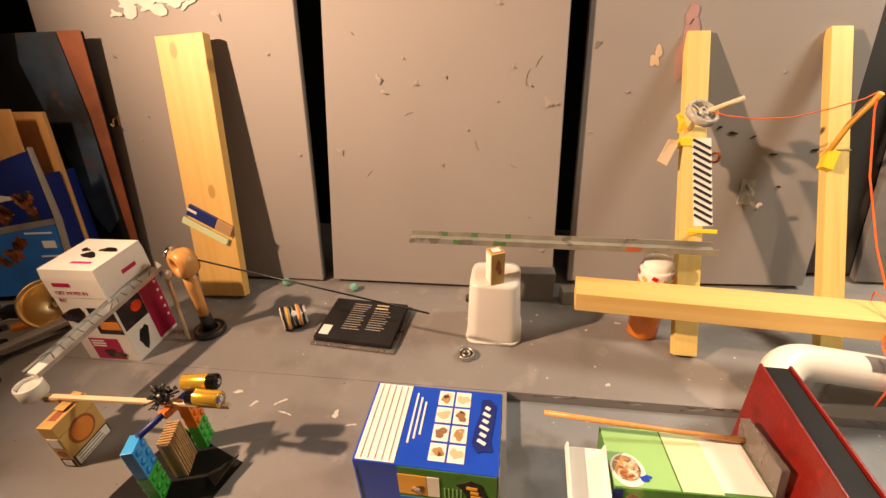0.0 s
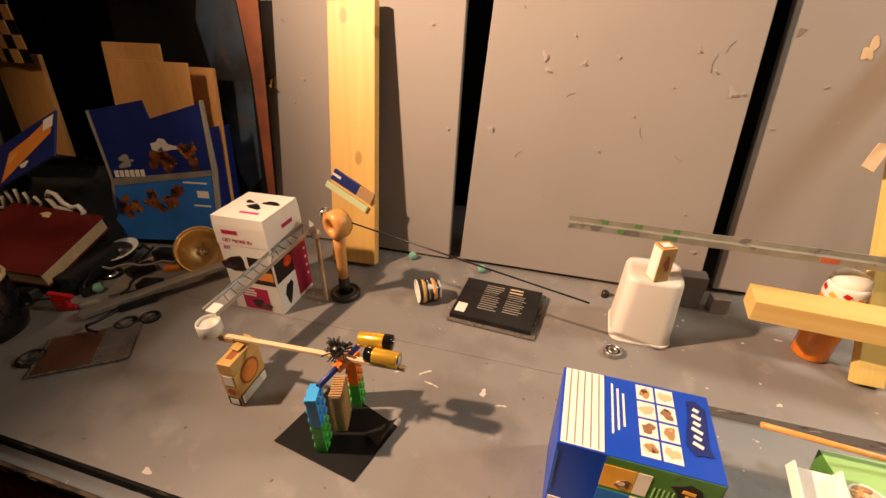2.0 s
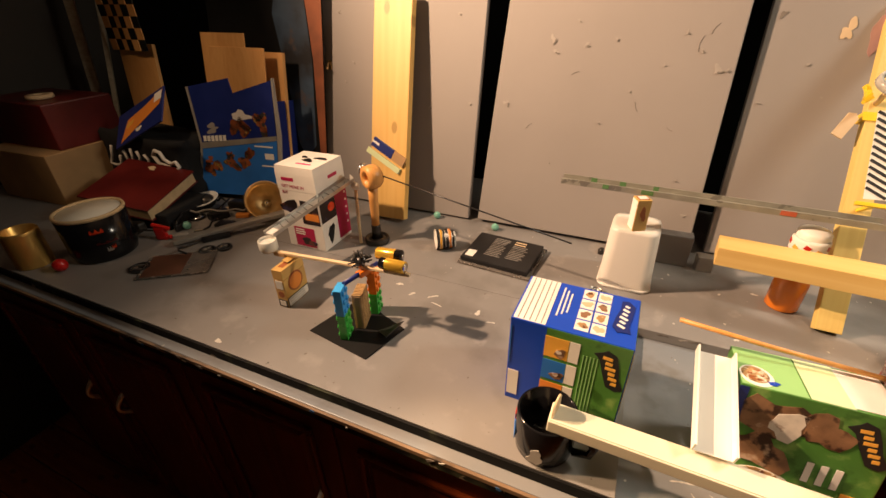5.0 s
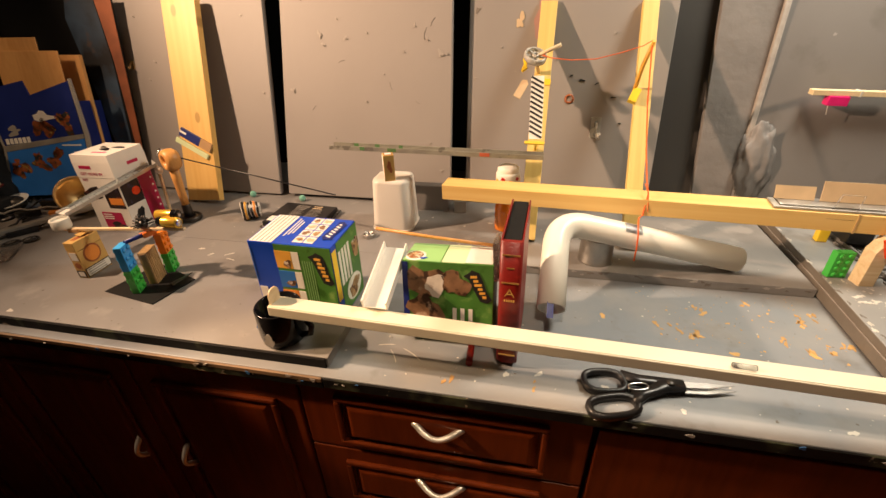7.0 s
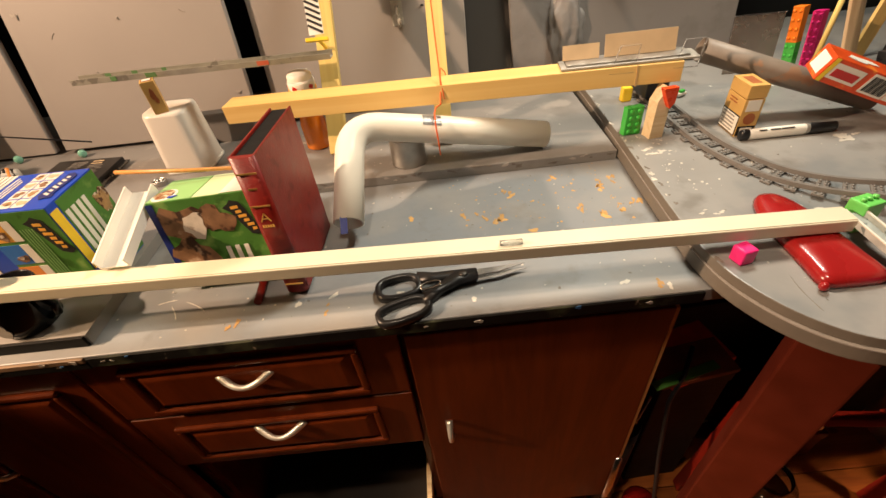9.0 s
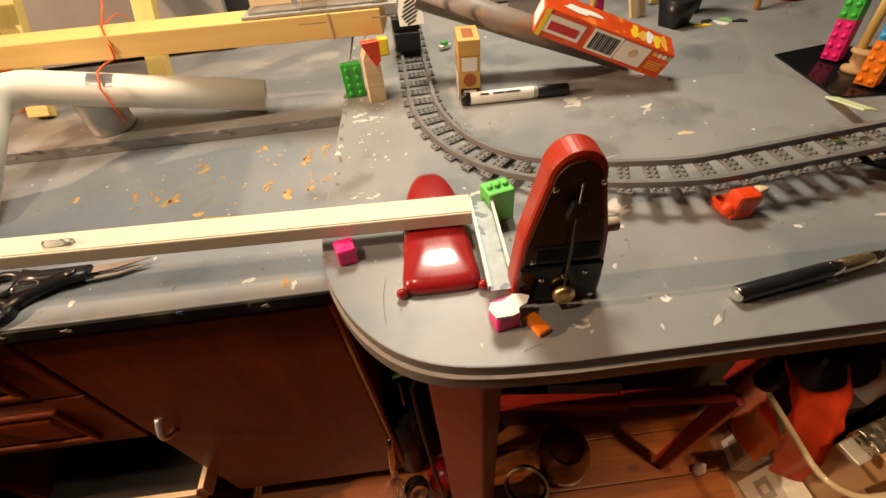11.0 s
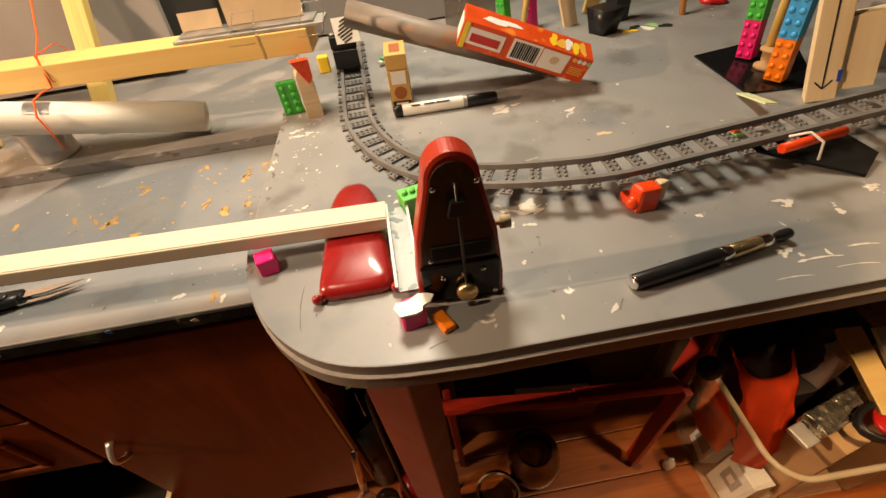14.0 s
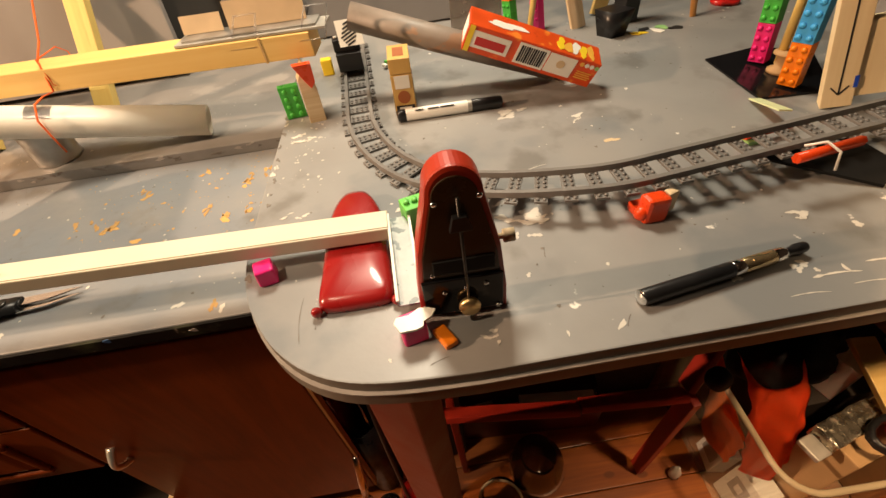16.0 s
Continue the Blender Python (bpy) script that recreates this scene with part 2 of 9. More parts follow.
def fit_to_view(plan, keep=()):
    """Shift and stretch the waiting things to fit the camera's view: plan(x, y, z) gives the new place and the local
    stretch.
    """
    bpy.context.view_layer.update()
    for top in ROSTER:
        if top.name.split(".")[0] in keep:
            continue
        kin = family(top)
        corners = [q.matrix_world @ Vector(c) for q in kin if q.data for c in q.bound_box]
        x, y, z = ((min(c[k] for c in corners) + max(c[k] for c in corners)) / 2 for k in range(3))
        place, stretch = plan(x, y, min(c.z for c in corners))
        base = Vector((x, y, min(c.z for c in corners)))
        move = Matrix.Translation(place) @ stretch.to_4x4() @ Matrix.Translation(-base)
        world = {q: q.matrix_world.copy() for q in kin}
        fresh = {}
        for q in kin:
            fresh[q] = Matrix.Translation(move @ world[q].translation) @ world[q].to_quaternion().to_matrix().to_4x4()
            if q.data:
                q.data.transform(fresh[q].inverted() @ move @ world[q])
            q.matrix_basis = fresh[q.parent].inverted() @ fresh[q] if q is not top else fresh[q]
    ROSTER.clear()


def view_warp(rows, slope, low, high):
    """A perspective warp fitted to the camera's view: rows of a 3 x 3 matrix, height factor slope, and the support's
    height before and after.
    """
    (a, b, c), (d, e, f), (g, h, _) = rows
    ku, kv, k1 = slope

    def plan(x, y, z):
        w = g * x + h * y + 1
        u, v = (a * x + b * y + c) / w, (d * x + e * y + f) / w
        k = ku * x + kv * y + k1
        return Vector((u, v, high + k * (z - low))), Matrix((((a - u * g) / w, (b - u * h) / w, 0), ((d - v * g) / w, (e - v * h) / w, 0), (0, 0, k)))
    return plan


def text_bm(body, size, depth=0.0002):
    cu = bpy.data.curves.new("text", "FONT")
    cu.body, cu.size, cu.extrude, cu.align_x, cu.align_y = body, size, depth, "CENTER", "CENTER"
    cu.resolution_u = 3
    ob = new("text_tmp", cu)
    bpy.context.view_layer.update()
    me = bpy.data.meshes.new_from_object(ob)
    bm = bmesh.new()
    bm.from_mesh(me)
    bpy.data.objects.remove(ob)
    bpy.data.curves.remove(cu)
    bpy.data.meshes.remove(me)
    return bm


def between(a, b, up=(0, 0, 1)):
    """A pose at a whose x axis runs to b."""
    a, b, up = Vector(a), Vector(b), Vector(up)
    x = (b - a).normalized()
    y = up.cross(x).normalized()
    z = x.cross(y)
    m = Matrix((x, y, z)).transposed().to_4x4()
    return Matrix.Translation(a) @ m

# Warps fitted so that base points keep their pixel positions in the view.
PLAN_LEFT = view_warp(((1.0125, 0.0272, 0.0015), (-0.0085, 1.0096, 0.0048), (-0.0114, 0.0575, 1)), (0.036, -0.071, 1.041), R, R)
PLAN_MIDDLE = view_warp(((0.9852, 0.0515, -0.0021), (-0.0162, 0.9892, 0.0099), (-0.0165, 0.0334, 1)), (0.014, -0.043, 1.013), R, R)
PLAN_SIDE = view_warp(((1.7842, 0.5603, -0.8362), (0.0644, 1.3973, -0.1197), (0.1386, 0.409, 1)), (-0.184, -0.463, 1.674), P, P)


def plan_bench(x, y, z):
    return PLAN_LEFT(x, y, z) if x < 0.36 else PLAN_MIDDLE(x, y, z)


# ---------------------------------------------------------------- materials
WHITE_FLECK, ORANGE = (0.75, 0.72, 0.66), (0.75, 0.28, 0.03)
M_BOARD = mat("grey_bench_paint", (0.235, 0.225, 0.215), 0.5, vary=0.10, scale=9, bump=0.15, bump_scale=60,
              stain=[((0.175, 0.165, 0.155), 7.0, 0.56, 0.16), ((0.29, 0.275, 0.26), 16.0, 0.60, 0.10), ((0.30, 0.28, 0.26), 4.0, 0.66), ((0.62, 0.58, 0.52), 38.0, 0.745), ((0.03, 0.03, 0.03), 55.0, 0.77)])
# The broad bluish blotches put the cool tint of shade into the paint.
M_TOP = mat("grey_worktop_paint", (0.235, 0.245, 0.255), 0.42, vary=0.14, scale=9, bump=0.2, bump_scale=50,
            stain=[((0.20, 0.225, 0.25), 3.5, 0.42, 0.25), ((0.165, 0.165, 0.16), 13.0, 0.58, 0.12), ((0.29, 0.28, 0.265), 6.0, 0.50, 0.25), ((0.70, 0.66, 0.60), 34.0, 0.735), (ORANGE, 21.0, 0.73)])
M_TABLE = mat("grey_table_paint", (0.255, 0.255, 0.25), 0.40, vary=0.12, scale=9, bump=0.2, bump_scale=50,
              stain=[((0.29, 0.28, 0.265), 5.0, 0.48, 0.25), ((0.185, 0.18, 0.17), 12.0, 0.57, 0.12), ((0.20, 0.21, 0.215), 4.0, 0.56, 0.06), ((0.78, 0.75, 0.69), 30.0, 0.725), ((0.04, 0.04, 0.04), 60.0, 0.77)])
M_EDGE = mat("worn_black_edge", (0.008, 0.008, 0.008), 0.65, vary=0.5, scale=25, bump=0.3, bump_scale=80, spec=0.15, stain=[((0.045, 0.05, 0.03), 14.0, 0.56, 0.08), ((0.30, 0.24, 0.18), 34.0, 0.66)])
M_EDGE2 = mat("tan_raw_edge", (0.20, 0.13, 0.075), 0.6, vary=0.3, scale=20, stain=[((0.03, 0.022, 0.015), 12.0, 0.55, 0.1)], bump=0.2, bump_scale=80)
M_PANEL = mat("grey_wall_panel_paint", (0.31, 0.285, 0.265), 0.62, vary=0.05, scale=5, bump=0.12, bump_scale=35,
              stain=[((0.20, 0.18, 0.165), 26.0, 0.78), ((0.42, 0.39, 0.36), 30.0, 0.79)])
M_PANEL2 = mat("grey_wall_panel_paint_b", (0.195, 0.184, 0.177), 0.6, vary=0.10, scale=4, bump=0.15, bump_scale=30, stain=[((0.16, 0.15, 0.14), 9.0, 0.60, 0.1), ((0.34, 0.32, 0.30), 28.0, 0.76)])
# Set-back board: the shadow over the recess is put into its dark grey.
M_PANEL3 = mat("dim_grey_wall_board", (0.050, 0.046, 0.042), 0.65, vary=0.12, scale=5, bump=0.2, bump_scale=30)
M_PLASTER = mat("rough_grey_plaster", (0.205, 0.192, 0.184), 0.7, vary=0.15, scale=15, bump=1.0, bump_scale=45)
# Wall behind the panels: the shade in the gaps is put into its colour.
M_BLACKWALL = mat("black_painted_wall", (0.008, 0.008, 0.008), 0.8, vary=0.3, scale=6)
# Closing walls and ceiling, made darker to cut the bounced light.
M_ROOM = mat("dim_room_wall", (0.040, 0.034, 0.028), 0.8, vary=0.15, scale=5)
M_CEIL = mat("dim_ceiling_paint", (0.099, 0.090, 0.081), 0.85, vary=0.08, scale=5)
M_FLOOR = wood("brown_floor_wood", (0.34, 0.098, 0.016), (0.20, 0.046, 0.008), 0.35, axis=0, rings=25, per_object=0.2)
M_CAB = wood("red_brown_cabinet_varnish", (0.165, 0.030, 0.0050), (0.090, 0.015, 0.0025), 0.36, axis=2, rings=18, stretch=0.12, knots=False)
M_CAB.node_tree.nodes["Principled BSDF"].inputs["Specular IOR Level"].default_value = 0.25
# One near-black brown for cabinet insides, plinths, the drawer floor and boxes.
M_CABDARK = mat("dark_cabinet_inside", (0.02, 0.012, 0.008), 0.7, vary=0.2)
M_PINE = wood("pine_plank", (0.78, 0.52, 0.17), (0.68, 0.40, 0.10), 0.5, axis=2, rings=13, stretch=0.05)
M_POST = wood("pale_pine_post", (0.74, 0.56, 0.18), (0.66, 0.46, 0.13), 0.55, axis=2, rings=30, stretch=0.03, knots=False)
M_BEAM = wood("pine_beam", (0.76, 0.53, 0.19), (0.69, 0.44, 0.13), 0.5, axis=0, rings=26, stretch=0.03, knots=False)
M_SCRATCH = mat("scratched_clear_plastic", (0.62, 0.60, 0.54), 0.25, vary=0.3, scale=60, transmission=0.35)
M_BATTERY = mat("battery_gold_foil", (0.86, 0.52, 0.06), 0.22, 0.6, vary=0.06)
M_DULLGREEN = mat("faded_green_tape", (0.10, 0.22, 0.08), 0.5, vary=0.2)
M_DULLRED = mat("faded_red_tape", (0.50, 0.12, 0.06), 0.5, vary=0.2)
M_PALEWOOD = wood("pale_wood", (0.78, 0.62, 0.40), (0.64, 0.46, 0.25), 0.55, axis=0, rings=60, stretch=0.05, knots=False)
M_TAN = wood("tan_hardboard", (0.70, 0.38, 0.13), (0.60, 0.30, 0.09), 0.65, axis=2, rings=30, stretch=0.2, knots=False)
M_ORANGEWOOD = wood("orange_beech", (0.72, 0.36, 0.10), (0.58, 0.25, 0.06), 0.4, axis=2, rings=60, stretch=0.06, knots=False)
M_CREAM = mat("cream_plastic", (0.70, 0.695, 0.62), 0.38, vary=0.05, scale=12)
M_DUCT = mat("aged_cream_plastic", (0.67, 0.625, 0.48), 0.42, vary=0.08, scale=9, bump=0.05, bump_scale=60)
M_WHITEPL = mat("white_plastic", (0.80, 0.78, 0.72), 0.35, vary=0.04, scale=12)
M_PVC = mat("white_pvc", (0.84, 0.80, 0.70), 0.35, vary=0.05, scale=10)
M_CUP = mat("translucent_white_plastic", (0.82, 0.78, 0.70), 0.35, vary=0.03, scale=10, transmission=0.15)
M_METAL = mat("galvanised_steel", (0.45, 0.43, 0.40), 0.42, 1.0, vary=0.25, scale=40, bump=0.1, bump_scale=90)
M_DULLMETAL = mat("dull_aluminium", (0.42, 0.40, 0.36), 0.5, 0.6, vary=0.2, scale=30)
M_RAIL = mat("pale_grey_alloy_rail", (0.34, 0.33, 0.28), 0.45, 0.35, vary=0.2, scale=40, stain=[((0.22, 0.21, 0.18), 30.0, 0.60)])
M_CHROME = mat("bright_chrome", (0.75, 0.74, 0.72), 0.15, 1.0, vary=0.05)
M_HANDLE = mat("satin_steel_handle", (0.80, 0.77, 0.70), 0.34, 0.75, vary=0.08, scale=40)
M_BRASS = mat("brass_reflector", (0.85, 0.62, 0.30), 0.38, 1.0, vary=0.1)
M_DARKMETAL = mat("dark_steel", (0.07, 0.065, 0.06), 0.4, 0.8, vary=0.3, scale=40)
M_BLACK = mat("black_plastic", (0.012, 0.012, 0.013), 0.35, vary=0.3, scale=30)
M_BLACKMATT = mat("black_matt", (0.008, 0.008, 0.008), 0.6, vary=0.3, scale=30, spec=0.2)
M_GLOSSBLACK = mat("glossy_black", (0.007, 0.007, 0.008), 0.14, vary=0.2, scale=30, spec=0.35)
M_GREYTRACK = mat("grey_track_plastic", (0.17, 0.16, 0.15), 0.42, vary=0.15, scale=40)
M_BLUE = mat("blue_print", (0.008, 0.060, 0.50), 0.38, vary=0.08, scale=30)
M_DKBLUE = mat("dark_blue_print", (0.010, 0.022, 0.16), 0.42, vary=0.12, scale=30)
M_SKY = mat("light_blue_print", (0.03, 0.17, 0.58), 0.42, vary=0.15, scale=15)
M_GREEN = mat("green_print", (0.09, 0.26, 0.045), 0.4, vary=0.15, scale=20)
M_LGREEN = mat("light_green_print", (0.30, 0.55, 0.20), 0.42, vary=0.1, scale=15)
M_PALEGREEN = mat("pale_green_print", (0.62, 0.72, 0.42), 0.45, vary=0.06, scale=15)
M_PAPER = mat("white_paper", (0.80, 0.77, 0.70), 0.6, vary=0.05, scale=25)
M_CARD = mat("beige_card", (0.62, 0.47, 0.29), 0.65, vary=0.1, scale=30)
M_CARDBOARD = mat("brown_cardboard", (0.42, 0.26, 0.12), 0.75, vary=0.12, scale=20)
M_CIG = mat("tan_packet", (0.60, 0.37, 0.11), 0.5, vary=0.08, scale=30)
M_INK = mat("black_ink", (0.015, 0.014, 0.013), 0.6, vary=0.2)
M_GREYINK = mat("grey_ink", (0.30, 0.28, 0.25), 0.6, vary=0.1)
M_BROWNINK = mat("brown_ink", (0.33, 0.10, 0.03), 0.55, vary=0.1)
M_ORANGEP = mat("orange_print", (0.78, 0.27, 0.04), 0.45, vary=0.1, scale=20)
M_AMBER = mat("amber_print", (0.80, 0.42, 0.06), 0.45, vary=0.1, scale=20)
M_YELLOW = mat("yellow_plastic", (0.85, 0.60, 0.03), 0.35, vary=0.05)
M_RED = mat("red_plastic", (0.50, 0.015, 0.012), 0.28, vary=0.1, scale=20, coat=0.2)
M_METRED = mat("dark_red_metronome_case", (0.36, 0.030, 0.012), 0.35, vary=0.15, scale=20)
M_BAREWOOD = wood("bare_cream_wood", (0.84, 0.70, 0.44), (0.76, 0.60, 0.35), 0.6, axis=2, rings=30, stretch=0.04, knots=False)
M_DKRED = mat("dark_red_plastic", (0.27, 0.010, 0.010), 0.25, vary=0.12, scale=20, coat=0.3)
M_REDLEATHER = mat("red_book_cloth", (0.19, 0.008, 0.004), 0.42, vary=0.2, scale=40, stain=[((0.13, 0.006, 0.003), 40.0, 0.55, 0.12), ((0.24, 0.013, 0.006), 55.0, 0.60, 0.10)], bump=0.2, bump_scale=300)
M_MAROON = mat("maroon_print", (0.10, 0.008, 0.006), 0.4, vary=0.5, scale=10)
M_GOLD = mat("gold_foil", (0.75, 0.46, 0.13), 0.35, 0.7, vary=0.1)
M_PINK = mat("pink_plastic", (0.75, 0.02, 0.20), 0.35, vary=0.08, scale=20)
M_BRICKBLUE = mat("light_blue_plastic", (0.05, 0.36, 0.78), 0.32, vary=0.04)
M_BRICKGREEN = mat("green_plastic", (0.06, 0.46, 0.06), 0.32, vary=0.04)
M_LIGHTGREEN = mat("pale_green_plastic", (0.16, 0.60, 0.12), 0.35, vary=0.06)
M_BRICKORANGE = mat("orange_plastic", (0.85, 0.22, 0.01), 0.32, vary=0.04)
M_BRICKRED = mat("red_orange_plastic", (0.72, 0.06, 0.01), 0.3, vary=0.06)
M_MAGENTA = mat("magenta_print", (0.42, 0.010, 0.07), 0.42, vary=0.1, scale=20)
M_STRING = mat("orange_string", (0.75, 0.13, 0.02), 0.8, vary=0.2, scale=200)
M_TWINE = mat("tan_twine", (0.50, 0.33, 0.14), 0.85, vary=0.2, scale=200)
M_MINT = mat("mint_marble", (0.22, 0.52, 0.40), 0.15, vary=0.12, scale=60, coat=0.4)
M_EGG = mat("white_ball", (0.82, 0.79, 0.72), 0.4, vary=0.04, scale=40)
M_TAPE = mat("silver_tape", (0.42, 0.42, 0.42), 0.35, 0.5, vary=0.2, scale=50)
M_CLEAR = mat("clear_plastic", (0.85, 0.85, 0.85), 0.12, vary=0.02, transmission=0.93, ior=1.3)
M_SMOKE = mat("smoky_clear_plastic", (0.40, 0.36, 0.32), 0.25, vary=0.1, transmission=0.7, ior=1.3)
M_JUICE = mat("orange_bottle", (0.86, 0.24, 0.012), 0.2, vary=0.2, scale=14, transmission=0.0, coat=0.3)
M_FURPRINT = mat("brown_photo_print", (0.27, 0.145, 0.075), 0.42, vary=0.5, scale=40, stain=[((0.045, 0.02, 0.010), 45.0, 0.52, 0.08), ((0.50, 0.36, 0.25), 38.0, 0.60, 0.08)])
M_PALEPRINT = mat("cream_photo_print", (0.74, 0.67, 0.58), 0.42, vary=0.25, scale=60, stain=[((0.30, 0.19, 0.12), 50.0, 0.60, 0.08)])
M_FOODPRINT = mat("food_photo_print", (0.40, 0.24, 0.10), 0.42, vary=0.4, scale=60, stain=[((0.70, 0.62, 0.48), 90.0, 0.56, 0.05), ((0.09, 0.03, 0.012), 80.0, 0.57, 0.05)])
M_DARKPHOTO = mat("dark_photo_print", (0.020, 0.012, 0.012), 0.40, vary=0.5, scale=40, stain=[((0.16, 0.05, 0.03), 50.0, 0.60, 0.06), ((0.05, 0.04, 0.09), 36.0, 0.58, 0.08)])
M_LEAFPRINT = mat("green_meadow_print", (0.075, 0.22, 0.035), 0.4, vary=0.25, scale=20, stain=[((0.04, 0.12, 0.015), 34.0, 0.55, 0.10), ((0.24, 0.40, 0.10), 26.0, 0.58, 0.12)])
M_RUBBER = mat("brown_rubber_bands", (0.48, 0.30, 0.12), 0.7, vary=0.25, scale=120)
M_DUSTPAPER = mat("torn_paper_wall_patch", (0.70, 0.66, 0.60), 0.8, vary=0.1, scale=60)
M_PEEL = mat("peeled_paint", (0.37, 0.34, 0.31), 0.75, vary=0.15, scale=80)
M_PINKWASH = mat("faded_pink_paint", (0.42, 0.255, 0.24), 0.7, vary=0.15, scale=30)
M_WHITEPAINT = mat("dried_white_paint", (0.58, 0.55, 0.49), 0.55, vary=0.1, scale=60)
M_ORANGEPAINT = mat("dried_orange_paint", (0.52, 0.31, 0.10), 0.6, vary=0.2, scale=60)
M_BLUEPAINT = mat("dried_blue_paint", (0.03, 0.12, 0.30), 0.55, vary=0.2, scale=60)
M_GLASS = mat("clear_glass", (0.9, 0.9, 0.88), 0.03, vary=0.0, transmission=1.0)

# ---------------------------------------------------------------- the room
def setting(name, bm, material, label, category):
    return single(name, bm, material, label, category, kind="structure")


def wall_y(z):
    """The panels lean back against the wall."""
    return 0.640 + 0.20 * (z - R)


M_SUBFLOOR = mat("dull_brown_floor", (0.16, 0.065, 0.022), 0.55, vary=0.3, scale=12, bump=0.2, bump_scale=40)
floor = setting("floor", bm_box(7.0, 6.0, 0.04, (0.6, -1.2, -0.062)), M_SUBFLOOR, "worn brown board floor of the workshop", "floor")
setting("ceiling", bm_box(7.0, 6.0, 0.05, (0.6, -1.2, 2.625)), M_CEIL, "dim painted ceiling of the workshop", "ceiling")
setting("wall_north", bm_box(7.0, 0.1, 2.7, (0.6, 1.06, 1.30)), M_BLACKWALL, "wall behind leaning grey panels, coloured black for shade", "wall")
setting("wall_south", bm_box(7.0, 0.1, 2.7, (0.6, -4.15, 1.30)), M_ROOM, "dim brown wall at the far side", "wall")
setting("wall_west", bm_box(0.1, 5.1, 2.7, (-1.50, -1.6, 1.30)), M_ROOM, "dim brown side wall behind the clutter", "wall")
setting("wall_east", bm_box(0.1, 5.1, 2.7, (3.95, -1.6, 1.30)), M_ROOM, "dim brown side wall", "wall")


def wall_panel(name, x0, x1, z0, z1, material, label, off=(0.0, 0.0), x_top=(0, 0)):
    """A leaning board; its front face lies in the leaning plane."""
    bm = bmesh.new()
    th = 0.018
    vs = []
    for z, (d0, d1) in ((z0, (0, 0)), (z1, x_top)):
        for y in (0, th):
            vs.append([bm.verts.new((x0 + d0, wall_y(z) + y + off[0], z)), bm.verts.new((x1 + d1, wall_y(z) + y + off[1], z))])
    (a, b), (c, d), (e, f), (g, h) = vs
    for q in ((a, b, f, e), (d, c, g, h), (c, a, e, g), (b, d, h, f), (e, f, h, g), (c, d, b, a)):
        bm.faces.new(q)
    bmesh.ops.recalc_face_normals(bm, faces=bm.faces[:])
    bmesh.ops.bevel(bm, geom=bm.edges[:], offset=0.0015, segments=1, affect="EDGES")
    return setting(name, bm, material, label, "wall panel")


panel_a = wall_panel("wall_panel_1", -0.47, 0.117, R + 0.006, 1.98, M_PANEL, "grey painted board leaning on the wall behind the bench", x_top=(0, 0.006))
panel_b = wall_panel("wall_panel_2", 0.144, 0.652, R + 0.010, 1.98, M_PANEL, "grey painted board with chipped marks leaning on the wall", x_top=(0.058, -0.010))
panel_c = wall_panel("wall_panel_3", 0.690, 1.193, R + 0.010, 1.98, M_PANEL, "grey painted board with hooks and stains leaning on the wall", off=(0.036, 0.056), x_top=(-0.008, 0))
wall_panel("wall_panel_5", 1.166, 1.319, R + 0.010, 1.98, M_PANEL3, "grey board set back between two boards, darkened for shade", off=(0.108, 0.112), x_top=(0, -0.042))
wall_panel("wall_panel_4", 1.412, 1.870, P + 0.004, 1.98, M_PANEL2, "grey painted board with a pale rough edge", off=(0.08, 0.08), x_top=(0.056, 0.05))
wall_panel("plaster_strip", 1.314, 1.410, R + 0.006, 1.98, M_PLASTER, "rough lumpy grey plaster between two boards", off=(0.088, 0.088), x_top=(-0.040, 0.055))
setting("edge_trim", turned(bm_box(0.014, 0.012, 0.86, (0, 0, 0), 0.003), pose(1.438, wall_y(1.53) + 0.076, 1.53, -10.2, 2.6, 0)), M_PEEL,
        "pale torn paper edge along a grey board", "trim")
lump = bmesh.new()
bmesh.ops.create_icosphere(lump, subdivisions=4, radius=1)
for v in lump.verts:
    n = noise.fractal(v.co * 2.3, 1.0, 2.0, 4)
    v.co *= 1 + 0.28 * n
    v.co.x, v.co.y, v.co.z = v.co.x * 0.042, v.co.y * 0.016, v.co.z * 0.105
for f in lump.faces:
    f.smooth = True
setting("plaster_lump", turned(lump, pose(1.446, wall_y(1.04) + 0.080, 1.045, -10, 0, 0)), M_PLASTER, "crumpled grey painted cloth hanging on the wall board", "plaster")

# the bench: worktop, boards laid on it, cabinets
worktop = setting("worktop", bm_box(3.02, 0.968, 0.024, (0.028, 0.466, L - 0.012), 0.002), M_TOP, "grey painted worktop with orange and white paint drips", "worktop")
board_left = setting("bench_board_1", bm_box(2.006, 0.3476, 0.0205, (-0.447, 0.1783, R - 0.01025), 0.0006), M_BOARD, "grey painted board lying on the worktop", "board")
board_back = setting("bench_board_2", bm_box(2.904, 0.59, 0.0205, (0.002, 0.6480, R - 0.01025), 0.0012), M_BOARD, "grey painted board along the back of the worktop", "board")
setting("bench_edge_1", bm_box(2.000, 0.004, 0.019, (-0.447, 0.0023, R - 0.0110), 0.001), M_EDGE, "worn black front edge of the bench board", "edging")
setting("bench_edge_2", bm_box(0.890, 0.004, 0.020, (1.001, -0.0202, L - 0.0115), 0.001), M_EDGE, "worn black front edge of the worktop", "edging")
setting("bench_edge_3", bm_box(2.000, 0.005, 0.009, (-0.447, -0.0207, L - 0.0050), 0.001), M_EDGE2, "grey-brown upper edge of the worktop", "edging")
setting("bench_edge_4", bm_box(2.000, 0.004, 0.014, (-0.447, -0.0202, L - 0.0168), 0.001), M_EDGE, "worn black lower edge of the worktop", "edging")

